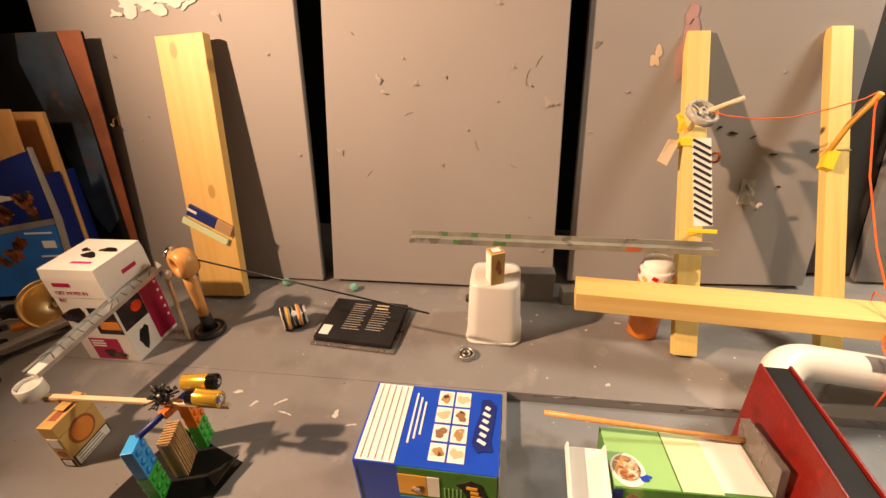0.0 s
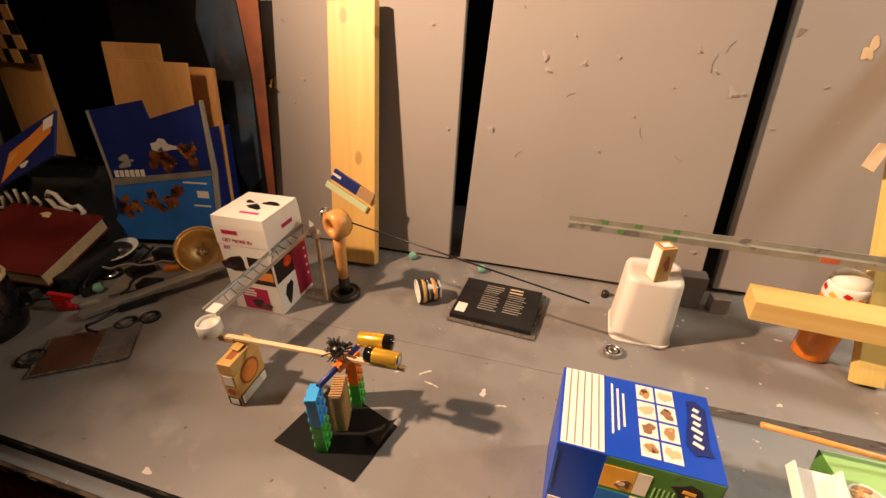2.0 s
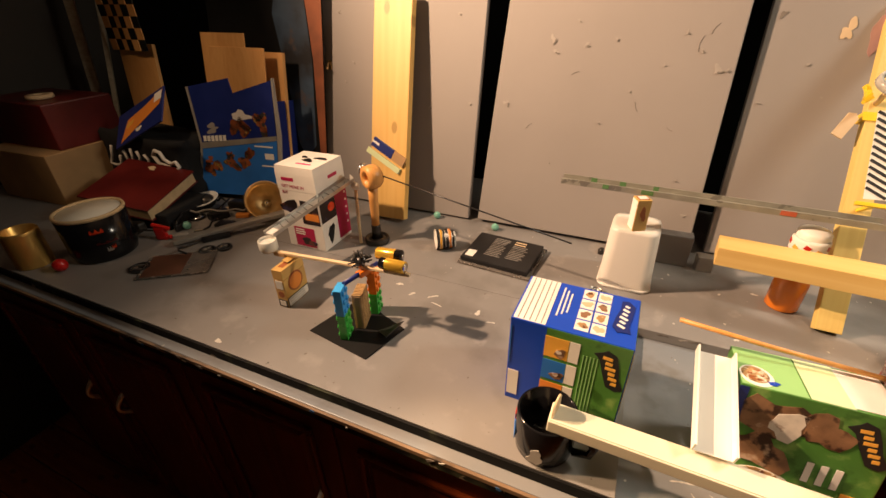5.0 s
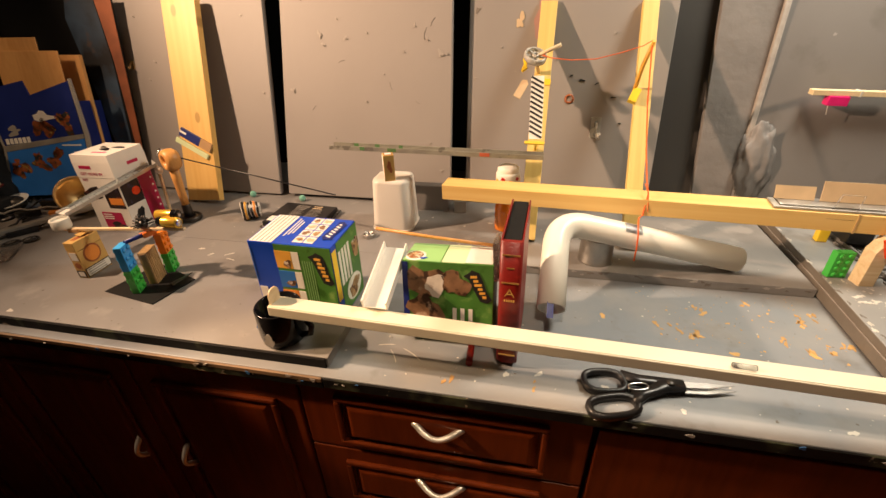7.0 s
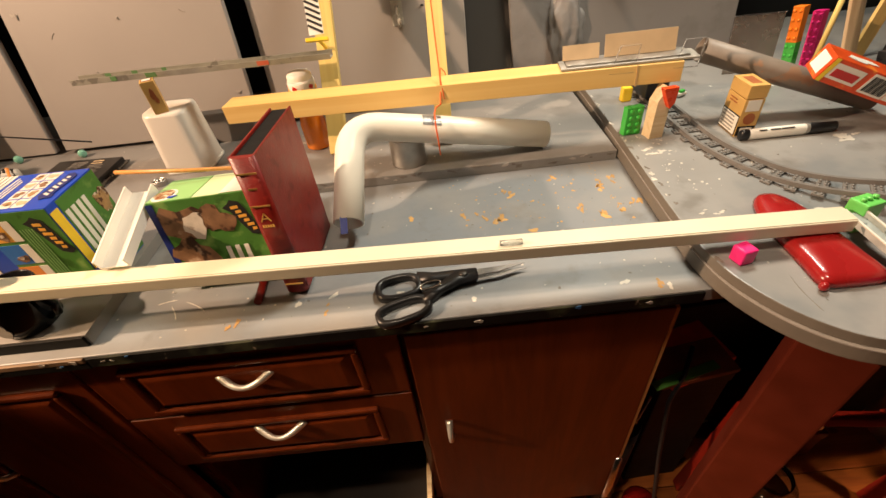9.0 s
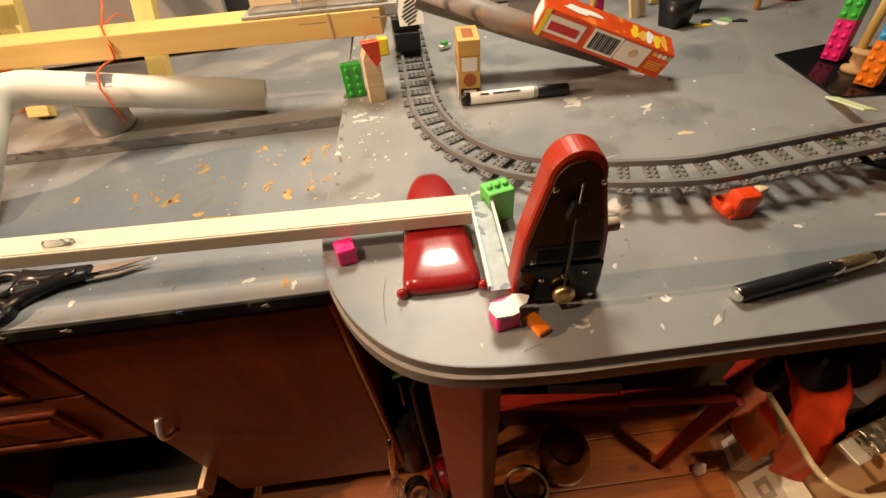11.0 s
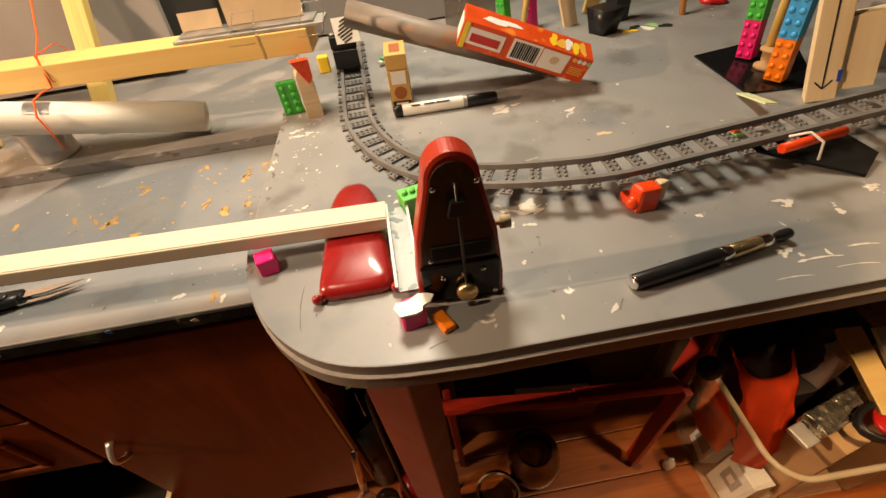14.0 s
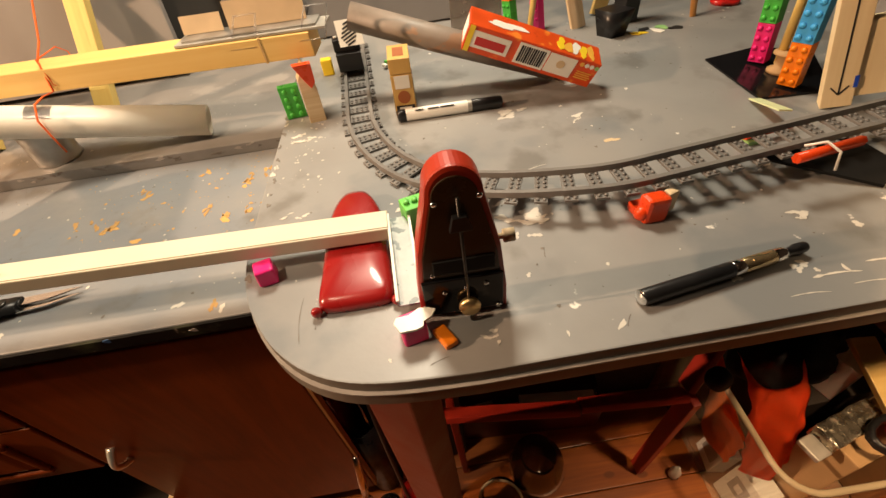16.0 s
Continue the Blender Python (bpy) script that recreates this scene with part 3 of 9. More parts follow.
side_outline = [(2.95, 0.99), (1.472, 0.99), (1.463, 0.45), (1.456, 0.30), (1.447, 0.08), (1.448, 0.02), (1.456, -0.030), (1.474, -0.072), (1.497, -0.108), (1.530, -0.140),
                (1.570, -0.160), (1.620, -0.1695), (1.700, -0.173), (2.95, -0.173)]
# The top's paint again, darkened for faces that turn away from the lamp.
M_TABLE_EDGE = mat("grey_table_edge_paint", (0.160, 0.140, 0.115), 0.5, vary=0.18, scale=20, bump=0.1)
for _ in range(2):                                  # round the front corner off
    cut = []
    for i, q in enumerate(side_outline):
        if 2 <= i <= len(side_outline) - 3:
            n0, n1 = side_outline[i - 1], side_outline[i + 1]
            cut += [(0.75 * q[0] + 0.25 * n0[0], 0.75 * q[1] + 0.25 * n0[1]), (0.75 * q[0] + 0.25 * n1[0], 0.75 * q[1] + 0.25 * n1[1])]
        else:
            cut.append(q)
    side_outline = cut
side_table = setting("side_table_top", bm_prism(side_outline, P - 0.0165, P, 0.002), M_TABLE, "grey painted table top with a rounded corner and paint flecks", "table top")
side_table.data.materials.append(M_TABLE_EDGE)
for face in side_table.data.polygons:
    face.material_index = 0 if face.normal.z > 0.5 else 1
lower = [(x - (0.002 if x < 1.6 else 0), y - 0.0025) for x, y in side_outline]
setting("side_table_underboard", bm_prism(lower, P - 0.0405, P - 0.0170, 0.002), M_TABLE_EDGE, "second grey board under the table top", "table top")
# Pale strip in place of the light caught by the lower board's edge.
highlight_line = [(x - (0.0014 if x < 1.6 else 0), y - 0.0036) for x, y in side_outline]
setting("side_table_rim_line", bm_prism(highlight_line, P - 0.0186, P - 0.0167), M_PEEL, "pale strip painted as the highlight between the two table boards", "edging")
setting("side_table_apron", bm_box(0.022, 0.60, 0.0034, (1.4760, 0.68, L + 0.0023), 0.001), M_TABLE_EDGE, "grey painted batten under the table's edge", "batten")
for x, y in ((2.80, -0.10), (2.80, 0.55)):
    setting("side_table_leg", turned(bm_box(0.06, 0.06, P - 0.075, (0, 0, 0), 0.004), pose(x, y, (P - 0.0395) / 2 - 0.018, 0, 0, 12)), M_CAB, "dark red wooden table leg", "table leg")

# cabinets under the bench
FY = 0.013


def cabinet_body(name, x0, x1):
    c = thing(name, "dark red-brown kitchen base cabinet under the worktop", "cabinet", pose((x0 + x1) / 2, FY, 0))
    w = x1 - x0
    for sx in (-1, 1):
        part("side_panel", bm_box(0.016, 0.55, 0.77, (sx * (w / 2 - 0.009), 0.30, 0.477), 0.001), M_CAB, c)
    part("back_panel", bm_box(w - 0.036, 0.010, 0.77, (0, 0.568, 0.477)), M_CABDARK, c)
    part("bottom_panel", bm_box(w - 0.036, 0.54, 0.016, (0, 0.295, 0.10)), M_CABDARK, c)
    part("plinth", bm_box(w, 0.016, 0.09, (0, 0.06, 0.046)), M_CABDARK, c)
    part("top_rail", bm_box(w - 0.004, 0.018, 0.012, (0, 0.001, 0.8690), 0.001), M_CAB, c)
    return c, w


def raised_front(w, h):
    """A door or drawer front with a sunk frame and a raised field."""
    bm = bm_box(w, 0.018, h, (0, 0, 0), 0.003)
    return bm


def front(kind, parent, cx, cz, w, h, margin):
    f = part(kind, raised_front(w, h), M_CAB, parent)
    f.location = (cx, -0.004, cz)
    iw, ih = w - 2 * margin[0], h - 2 * margin[1]
    # ogee frame round a raised field with wide sloping edges
    for bw, bh, bx, bz in ((iw + 0.024, 0.012, 0, ih / 2 + 0.006), (iw + 0.024, 0.012, 0, -ih / 2 - 0.006), (0.012, ih, iw / 2 + 0.006, 0), (0.012, ih, -iw / 2 - 0.006, 0)):
        part("moulding", bm_box(bw - 0.0006, 0.010, bh - 0.0006, (bx, -0.0130, bz), 0.0045, 3), M_CAB, f)
    slope = bmesh.new()
    rings = []
    for inset, y in ((0.004, -0.0092), (0.016, -0.0165), (0.020, -0.0172)):
        x, z = iw / 2 - inset, ih / 2 - inset
        rings.append([slope.verts.new(q) for q in ((-x, y, -z), (x, y, -z), (x, y, z), (-x, y, z))])
    for r0, r1 in zip(rings, rings[1:]):
        for i in range(4):
            slope.faces.new((r0[i], r0[(i + 1) % 4], r1[(i + 1) % 4], r1[i]))
    slope.faces.new(rings[-1])
    slope.faces.new(rings[0][::-1])
    bmesh.ops.recalc_face_normals(slope, faces=slope.faces[:])
    part("field", slope, M_CAB, f)
    return f


def bow_handle(parent, x, z, span, vertical=False):
    pts = []
    for i in range(13):
        u = i / 12
        d = span * (u - 0.5)
        out = -0.010 - 0.024 * math.sin(math.pi * u)
        dip = -0.011 * math.sin(math.pi * u)
        pts.append((x, out, z + d) if vertical else (x + d, out, z + dip))
    rad = [0.0045 + 0.0025 * abs(u / 6 - 1) for u in range(13)]
    return part("handle", bm_tube(pts, rad, 10), M_HANDLE, parent, "curved satin steel handle")


def two_doors(cab, w):
    for s in (-1, 1):
        d = front("door", cab, s * w / 4, 0.483, w / 2 - 0.004, 0.745, (0.058, 0.062))
        bow_handle(d, -s * (w / 4 - 0.0605), 0.096, 0.066, True)


cab_l, w_l = cabinet_body("base_cabinet", -0.249, 0.4845)
two_doors(cab_l, w_l)
cab_m, w_m = cabinet_body("drawer_cabinet", 0.4870, 1.0035)
for cz, h in ((0.7750, 0.166), (0.5945, 0.184)):
    d = front("drawer", cab_m, -0.001, cz, 0.510, h, (0.078, 0.031 if cz > 0.7 else 0.042))
    bow_handle(d, 0.002, 0.027 if cz > 0.7 else 0.038, 0.092)
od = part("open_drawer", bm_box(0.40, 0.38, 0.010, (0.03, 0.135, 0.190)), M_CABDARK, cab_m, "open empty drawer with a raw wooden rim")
for bx, by, bw, bd in ((0.030, -0.0480, 0.40, 0.012), (0.236, 0.146, 0.012, 0.376)):
    part("drawer_rim", bm_box(bw, bd, 0.055, (bx, by, 0.223), 0.001), M_PALEWOOD, od)
cab_r, w_r = cabinet_body("base_cabinet", 1.0060, 1.4330)
d = part("door", bm_box(0.4215, 0.018, 0.74, (0, 0, 0), 0.003), M_CAB, cab_r)
d.location = (0, -0.004, 0.475)
bow_handle(d, -0.1625, 0.0725, 0.060, True)
part("door_edge", bm_box(0.006, 0.016, 0.735, (0.2140, -0.004, 0.475), 0.001), M_TAN, cab_r, "raw orange-brown edge of the cabinet door")
cab_far, w_far = cabinet_body("base_cabinet", -0.985, -0.2515)
two_doors(cab_far, w_far)
ROSTER.clear()

# ---------------------------------------------------------------- things on the bench
def u_channel(length, width, height, th=0.002):
    """A gutter along x, open at the top, its underside at z = 0."""
    o = [(-width / 2, 0), (width / 2, 0), (width / 2, height), (width / 2 - th, height), (width / 2 - th, th), (-width / 2 + th, th), (-width / 2 + th, height), (-width / 2, height)]
    bm = bmesh.new()
    a = [bm.verts.new((0, y, z)) for y, z in o]
    b = [bm.verts.new((length, y, z)) for y, z in o]
    for i in range(len(o)):
        j = (i + 1) % len(o)
        bm.faces.new((a[i], a[j], b[j], b[i]))
    for q in ((0, 1, 4, 5), (1, 2, 3, 4), (0, 5, 6, 7)):
        bm.faces.new([a[k] for k in q])
        bm.faces.new([b[k] for k in q][::-1])
    bmesh.ops.recalc_face_normals(bm, faces=bm.faces[:])
    return bm


def brick(name, nx, ny, h, material, m, label, pitch=0.0146, group="toy bricks"):
    """A toy building brick with studs on top."""
    t = thing(name, label, "toy brick", m, group)
    part("body", bm_box(nx * pitch, ny * pitch, h, (0, 0, h / 2), 0.0008), material, t)
    for i in range(nx):
        for j in range(ny):
            part("stud", bm_lathe([(0, h), (0.0046, h), (0.0046, h + 0.0030), (0.0042, h + 0.0034), (0, h + 0.0034)], 12,
                                  ((i - (nx - 1) / 2) * pitch, (j - (ny - 1) / 2) * pitch, 0)), material, t)
    return t


def bars(parent, origin, ux, uy, n, w, h, gap, material, seed=1, name="print_line", out=None):
    """Lines of unreadable print on a face: thin bars from the top down."""
    rnd = random.Random(seed)
    nrm = Vector(ux).cross(Vector(uy)).normalized()
    for i in range(n):
        lw = w * rnd.uniform(0.72, 1.0)
        c = Vector(origin) + Vector(ux) * (lw / 2) - Vector(uy) * (i * (h + gap))
        rot = Matrix((Vector(ux), Vector(uy), nrm)).transposed().to_4x4()
        part(name, turned(bm_box(lw, h, 0.0004), Matrix.Translation(c + nrm * 0.0002) @ rot), material, parent)


def patch(parent, name, centre, ux, uy, w, h, material, lift=0.0004, label="", shape="rect", seed=1):
    """A printed area on a face."""
    ux, uy = Vector(ux), Vector(uy)
    nrm = ux.cross(uy).normalized()
    rot = Matrix((ux, uy, nrm)).transposed().to_4x4()
    mtx = Matrix.Translation(Vector(centre) + nrm * lift) @ rot
    if shape == "rect":
        bm = bm_box(w, h, 0.0006)
    elif shape == "oval":
        bm = bm_prism([(w / 2 * math.cos(2 * math.pi * i / 24), h / 2 * math.sin(2 * math.pi * i / 24)) for i in range(24)], -0.0003, 0.0003)
    else:
        bm = blob(0, 0, w / 2, -0.0003, 0.0003, seed, h / w)
    return part(name, turned(bm, mtx), material, parent, label)


X, Y, Z = (1, 0, 0), (0, 1, 0), (0, 0, 1)
NX, NY = (-1, 0, 0), (0, -1, 0)

# leaning pine plank with two strips stuck on it
plank = thing("pine_plank", "knotty yellow pine plank leaning against the grey wall board", "plank", pose(-0.1085, 0.573, R, -17.0, -3.0, -0.6))
part("board", bm_box(0.111, 0.022, 0.560, (0, 0, 0.2800 + 0.0066), 0.002), M_PINE, plank)
for name, off, w, x0, mt in (("blue_label", 0, 0.072, -0.017, M_DKBLUE), ("brown_label", 0, 0.040, 0.040, M_CARDBOARD), ("green_strip", -0.028, 0.116, 0.0, M_PALEGREEN)):
    part(name, turned(bm_box(w, 0.007, 0.026 if off == 0 else 0.015, (x0, -0.0150, off), 0.001), pose(0, 0, 0.188, 0, 28, 0)), mt, plank)
bars(plank, (-0.046, -0.0188, 0.214), (0.883, 0, -0.469), (0.469, 0, 0.883), 1, 0.030, 0.006, 0.002, M_PAPER, 4)

# wooden ring on a stem that stands in a bearing
ringer = thing("ring_topped_stand", "turned beech handle with a ring head standing in a steel bearing", "wooden stand", pose(-0.070, 0.452, R))
part("bearing_base", bm_lathe([(0.017, 0), (0.030, 0), (0.031, 0.002), (0.031, 0.011), (0.029, 0.013), (0.026, 0.0125), (0.024, 0.010), (0.019, 0.010), (0.017, 0.0125), (0.015, 0.011), (0.015, 0)], 32), M_DARKMETAL, ringer)
part("ferrule", bm_lathe([(0, 0.0005), (0.0125, 0.0005), (0.0115, 0.045), (0.010, 0.047), (0, 0.047)], 24), M_DARKMETAL, ringer)
part("stem", bm_tube([(0, 0, 0.047), (0.002, -0.002, 0.080), (0.004, -0.004, 0.115), (0.007, -0.006, 0.152)], [0.0098, 0.0105, 0.0115, 0.0125], 16), M_ORANGEWOOD, ringer)
head = bm_lathe([(0.0125, -0.017), (0.022, -0.019), (0.0275, -0.011), (0.029, 0), (0.0275, 0.011), (0.022, 0.019), (0.0125, 0.017), (0.0105, 0.0), (0.0125, -0.017)], 36,
                (0.009, -0.008, 0.175), Euler((radians(90), 0, radians(-28))).to_matrix().to_4x4())
part("ring_head", head, M_ORANGEWOOD, ringer)
rod = single("thin_black_rod", bm_tube([(-0.090, 0.4560, 1.1055), (0.412, 0.4010, 1.0430)], 0.0016, 8), M_BLACK,
             "thin black rod stuck through the wooden ring", "rod")
rod_end = between((-0.090, 0.4560, 1.1055), (0.412, 0.4010, 1.0430)) @ pose(0, 0, 0, 0, -90)
part("steel_nut", turned(bm_lathe([(0.0018, -0.002), (0.012, -0.002), (0.0135, 0), (0.0135, 0.006), (0.011, 0.008), (0, 0.008)], 24), rod_end), M_CHROME, rod, "round bright steel nut")
peg = thing("propped_peg", "pale wooden peg with a white head leaning on the box", "peg", between((-0.098, 0.420, R + 0.0042), (-0.118, 0.452, 1.065)))
part("stick", bm_tube([(0, 0, 0), (0.142, 0, 0)], 0.004, 10), M_PALEWOOD, peg)
part("knob", bm_ball(0.010, (0.142, 0, 0), 16), M_WHITEPL, peg)
part("tag", bm_prism([(0.146, -0.002), (0.164, 0.003), (0.172, 0.010), (0.150, 0.012)], -0.001, 0.001), M_PAPER, peg)

# photo kit box
kit = thing("camera_kit_box", "white and magenta cardboard camera kit box with a closed lid", "box", pose(-0.212, 0.4085, R, 0, 0, 1.5))
kw, kd, kh = 0.109, 0.111, 0.209
part("carton", bm_box(kw, kd, 0.150, (0, 0, 0.075), 0.0015), M_PAPER, kit)
lid = bmesh.new()
rings = []
for z, s in ((0.1505, 1.012), (0.190, 1.012), (0.209, 0.985)):
    rings.append([lid.verts.new((sx * kw / 2 * s, sy * kd / 2 * s, z)) for sx, sy in ((-1, -1), (1, -1), (1, 1), (-1, 1))])
for a, b in zip(rings, rings[1:]):
    for i in range(4):
        lid.faces.new((a[i], a[(i + 1) % 4], b[(i + 1) % 4], b[i]))
lid.faces.new(rings[-1])
lid.faces.new(rings[0][::-1])
lid_ob = part("lid", lid, M_PAPER, kit, "white lid with printed black lenses")
for cx, cy, w, h in ((-0.020, 0.014, 0.018, 0.012), (0.002, -0.004, 0.030, 0.020), (0.026, 0.016, 0.030, 0.018)):
    patch(lid_ob, "lens_picture", (cx, cy, 0.209), X, Y, w, h, M_BLACK, shape="blob", seed=int(cx * 500 + 60))
patch(lid_ob, "print_line", (0.010, -0.030, 0.209), X, Y, 0.040, 0.006, M_PINK)
fy, fx = -kd / 2, kw / 2
patch(lid_ob, "logo_bar", (-0.022, fy * 1.012, 0.178), X, Z, 0.034, 0.008, M_MAGENTA)
patch(lid_ob, "logo_bar", (fx * 1.012, 0.010, 0.176), Y, Z, 0.034, 0.008, M_MAGENTA)
part("lettering", turned(text_bm("GET MORE IN", 0.0105), Matrix.Translation((-0.010, fy * 1.012 - 0.0004, 0.1605)) @ Euler((radians(90), 0, 0)).to_matrix().to_4x4()), M_MAGENTA, lid_ob)
part("lettering", turned(text_bm("KIT", 0.0105), Matrix.Translation((-0.036, fy - 0.0006, 0.1440)) @ Euler((radians(90), 0, 0)).to_matrix().to_4x4()), M_MAGENTA, kit)
patch(kit, "camera_picture", (-0.030, fy, 0.108), X, Z, 0.044, 0.040, M_DARKPHOTO, shape="blob", seed=21)
patch(kit, "bag_picture", (0.026, fy, 0.098), X, Z, 0.050, 0.060, M_DARKPHOTO)
patch(kit, "sunset_picture", (0.030, fy, 0.088), X, Z, 0.040, 0.018, M_ORANGEP, 0.0010)
patch(kit, "magenta_label", (-0.002, fy, 0.030), X, Z, 0.060, 0.052, M_MAGENTA)
patch(kit, "lens_picture", (0.008, fy, 0.018), X, Z, 0.040, 0.022, M_DARKPHOTO, 0.0010, shape="blob", seed=9)
bars(kit, (-0.028, fy - 0.0009, 0.050), X, Z, 3, 0.034, 0.003, 0.003, M_PAPER, 3)
patch(kit, "magenta_side", (fx, 0.030, 0.078), Y, Z, 0.048, 0.140, M_MAGENTA)
patch(kit, "black_picture", (fx, -0.024, 0.108), Y, Z, 0.058, 0.070, M_DARKPHOTO)
patch(kit, "red_sphere_picture", (fx, -0.012, 0.104), Y, Z, 0.026, 0.022, M_BRICKRED, 0.0010, shape="oval")
patch(kit, "pouch_picture", (fx, -0.024, 0.038), Y, Z, 0.026, 0.042, M_BLACK, 0.0004, shape="blob", seed=15)
for i in range(6):
    patch(kit, "white_dot", (fx, 0.046, 0.040 + i * 0.020), Y, Z, 0.006, 0.006, M_PAPER, 0.0010, shape="oval")

# perforated gutter that leans on the box
gut = thing("leaning_gutter", "galvanised metal gutter leaning against the kit box", "gutter", between((-0.1585, 0.200, 1.0405), (-0.1335, 0.452, 1.0735)))
part("gutter", u_channel(0.256, 0.030, 0.008, 0.0012), M_METAL, gut)
part("white_end", bm_box(0.020, 0.026, 0.0016, (0.012, 0, 0.0022)), M_PAPER, gut)
rnd = random.Random(5)
for i in range(12):
    part("scratch", turned(bm_tube([(0, -0.011, 0), (0.006, 0, 0.0002), (0.013, 0.011, 0)], 0.0008, 5), pose(0.03 + i * 0.018, 0, 0.0014, 0, 0, rnd.uniform(-25, 25))), M_DARKMETAL, gut)

# lever on toy bricks, with two batteries and a cup
plate = single("black_base_plate", bm_prism([(0.000, 0.102), (0.137, 0.080), (0.160, 0.176), (0.030, 0.222)], R + 0.0002, R + 0.0022, 0.0006), M_BLACKMATT,
               "thin black plastic plate with a curled corner under the bricks", "plate")
curl = bm_prism([(0.120, 0.150), (0.160, 0.176), (0.150, 0.130)], R + 0.003, R + 0.0045)
for v in curl.verts:
    v.co.z += max(0, (v.co.x - 0.125)) * 0.45
part("curled_corner", curl, M_BLACK, plate)


def brick_tower(label, m, mats, n, nx=1, ny=2, h=0.0175):
    t = thing("brick_tower", label, "toy bricks", m, "brick towers")
    for k, mt in enumerate(mats):
        b = part("brick", bm_box(nx * 0.0145, ny * 0.0145, n * h - 0.0004, (0, 0, (k + 0.5) * n * h), 0.0008), mt, t)
        for i in range(2 * n):
            for s in (-1, 1):
                part("stud", bm_lathe([(0, 0), (0.0045, 0), (0.0045, 0.003), (0, 0.003)], 10, rot=Matrix.Translation((s * nx * 0.00725, (i % 2 - 0.5) * 0.0145, (k * n + i // 2 + 0.5) * h))
                                      @ Euler((0, radians(90 * s), 0)).to_matrix().to_4x4()), mt, b)
    return t


brick_tower("tall tower of green and light blue toy bricks", pose(0.072, 0.119, R + 0.0024, 0, 0, 18), (M_BRICKGREEN, M_BRICKBLUE), 3)
brick_tower("tower of green and orange toy bricks", pose(0.083, 0.204, R + 0.0024, 0, 0, 18), (M_BRICKGREEN, M_BRICKORANGE), 3, h=0.0155)
bundle = thing("rubber_band_bundle", "block wound with many tan rubber bands", "bundle", pose(0.0795, 0.162, R + 0.0024, 0, 0, 18))
part("core", bm_box(0.014, 0.040, 0.072, (0, 0, 0.036), 0.002), M_CARDBOARD, bundle)
for i in range(9):
    part("rubber_band", turned(bm_box(0.0180, 0.0030, 0.0745, (0, (i - 4) * 0.0044, 0.037), 0.001), pose(0, 0, 0, 0, 0, (i * 37) % 5 - 2)), M_RUBBER, bundle)
axle = thing("blue_axle", "dark blue plastic axle between the brick towers", "axle", between((0.075, 0.128, 1.0300), (0.087, 0.218, 1.0235)))
part("bar", bm_tube([(0, 0, 0), (0.090, 0, 0)], 0.0042, 10), M_DKBLUE, axle)
part("bracket", bm_box(0.030, 0.014, 0.010, (0.052, 0, -0.001), 0.002), M_BRICKORANGE, axle)
lever = thing("wooden_lever", "wooden stick lever balanced on the brick towers", "lever", between((-0.150, 0.1865, 1.0135), (0.180, 0.178, 1.0445)))
part("stick", bm_box(0.330, 0.0075, 0.0055, (0.165, 0, 0), 0.001), M_PALEWOOD, lever)
hub = part("bolt_hub", bm_ball(0.0095, (0.228, 0, 0.010), 14), M_DARKMETAL, lever, "cluster of dark bolts and screws")
rnd = random.Random(8)
for i in range(48):
    v = Vector((rnd.gauss(0, 1), rnd.gauss(0, 1), abs(rnd.gauss(0, 1)))).normalized()
    part("bolt", bm_tube([Vector((0.228, 0, 0.010)) + v * 0.008, Vector((0.228, 0, 0.010)) + v * rnd.uniform(0.015, 0.024)], [0.0010, 0.0016], 6), M_DARKMETAL, hub)
part("dark_end", bm_box(0.030, 0.011, 0.008, (0.030, 0, -0.003), 0.001), M_CARDBOARD, lever)


def battery(m, label):
    t = thing("battery", label, "battery", m, "batteries on the lever")
    part("case", bm_lathe([(0, 0), (0.0100, 0), (0.0108, 0.001), (0.0108, 0.036)], 28), M_BATTERY, t)
    part("dark_band", bm_lathe([(0.0109, 0.0362), (0.0109, 0.047), (0.0100, 0.048), (0, 0.048)], 28), M_GLOSSBLACK, t)
    part("contact", bm_lathe([(0, 0.0482), (0.0040, 0.0482), (0.0038, 0.0505), (0, 0.0505)], 16), M_CHROME, t)
    part("end_ring", bm_lathe([(0, -0.0012), (0.0075, -0.0012), (0.0080, -0.0002), (0, -0.0002)], 20), M_CHROME, t)
    return t


battery(between((0.104, 0.196, 1.0610), (0.150, 0.2005, 1.0625)) @ pose(0, 0, 0, 0, 90, 0), "gold battery lying on the lever")
battery(between((0.170, 0.1765, 1.0570), (0.119, 0.1780, 1.0550)) @ pose(0, 0, 0, 0, 90, 0), "gold battery lying beside another on the lever")
mouth = thing("small_white_cup", "small white cup on the end of the lever", "cup", pose(-0.150, 0.1855, 1.0165))
part("cup", bm_lathe([(0, 0), (0.0165, 0), (0.0185, 0.004), (0.0185, 0.022), (0.0165, 0.024), (0.0155, 0.022), (0.0155, 0.004), (0, 0.003)], 24), M_CREAM, mouth)
part("blue_liner", bm_lathe([(0, 0.0035), (0.0130, 0.0035), (0.0140, 0.018), (0.0125, 0.018), (0.0110, 0.006), (0, 0.006)], 20), M_PAPER, mouth)


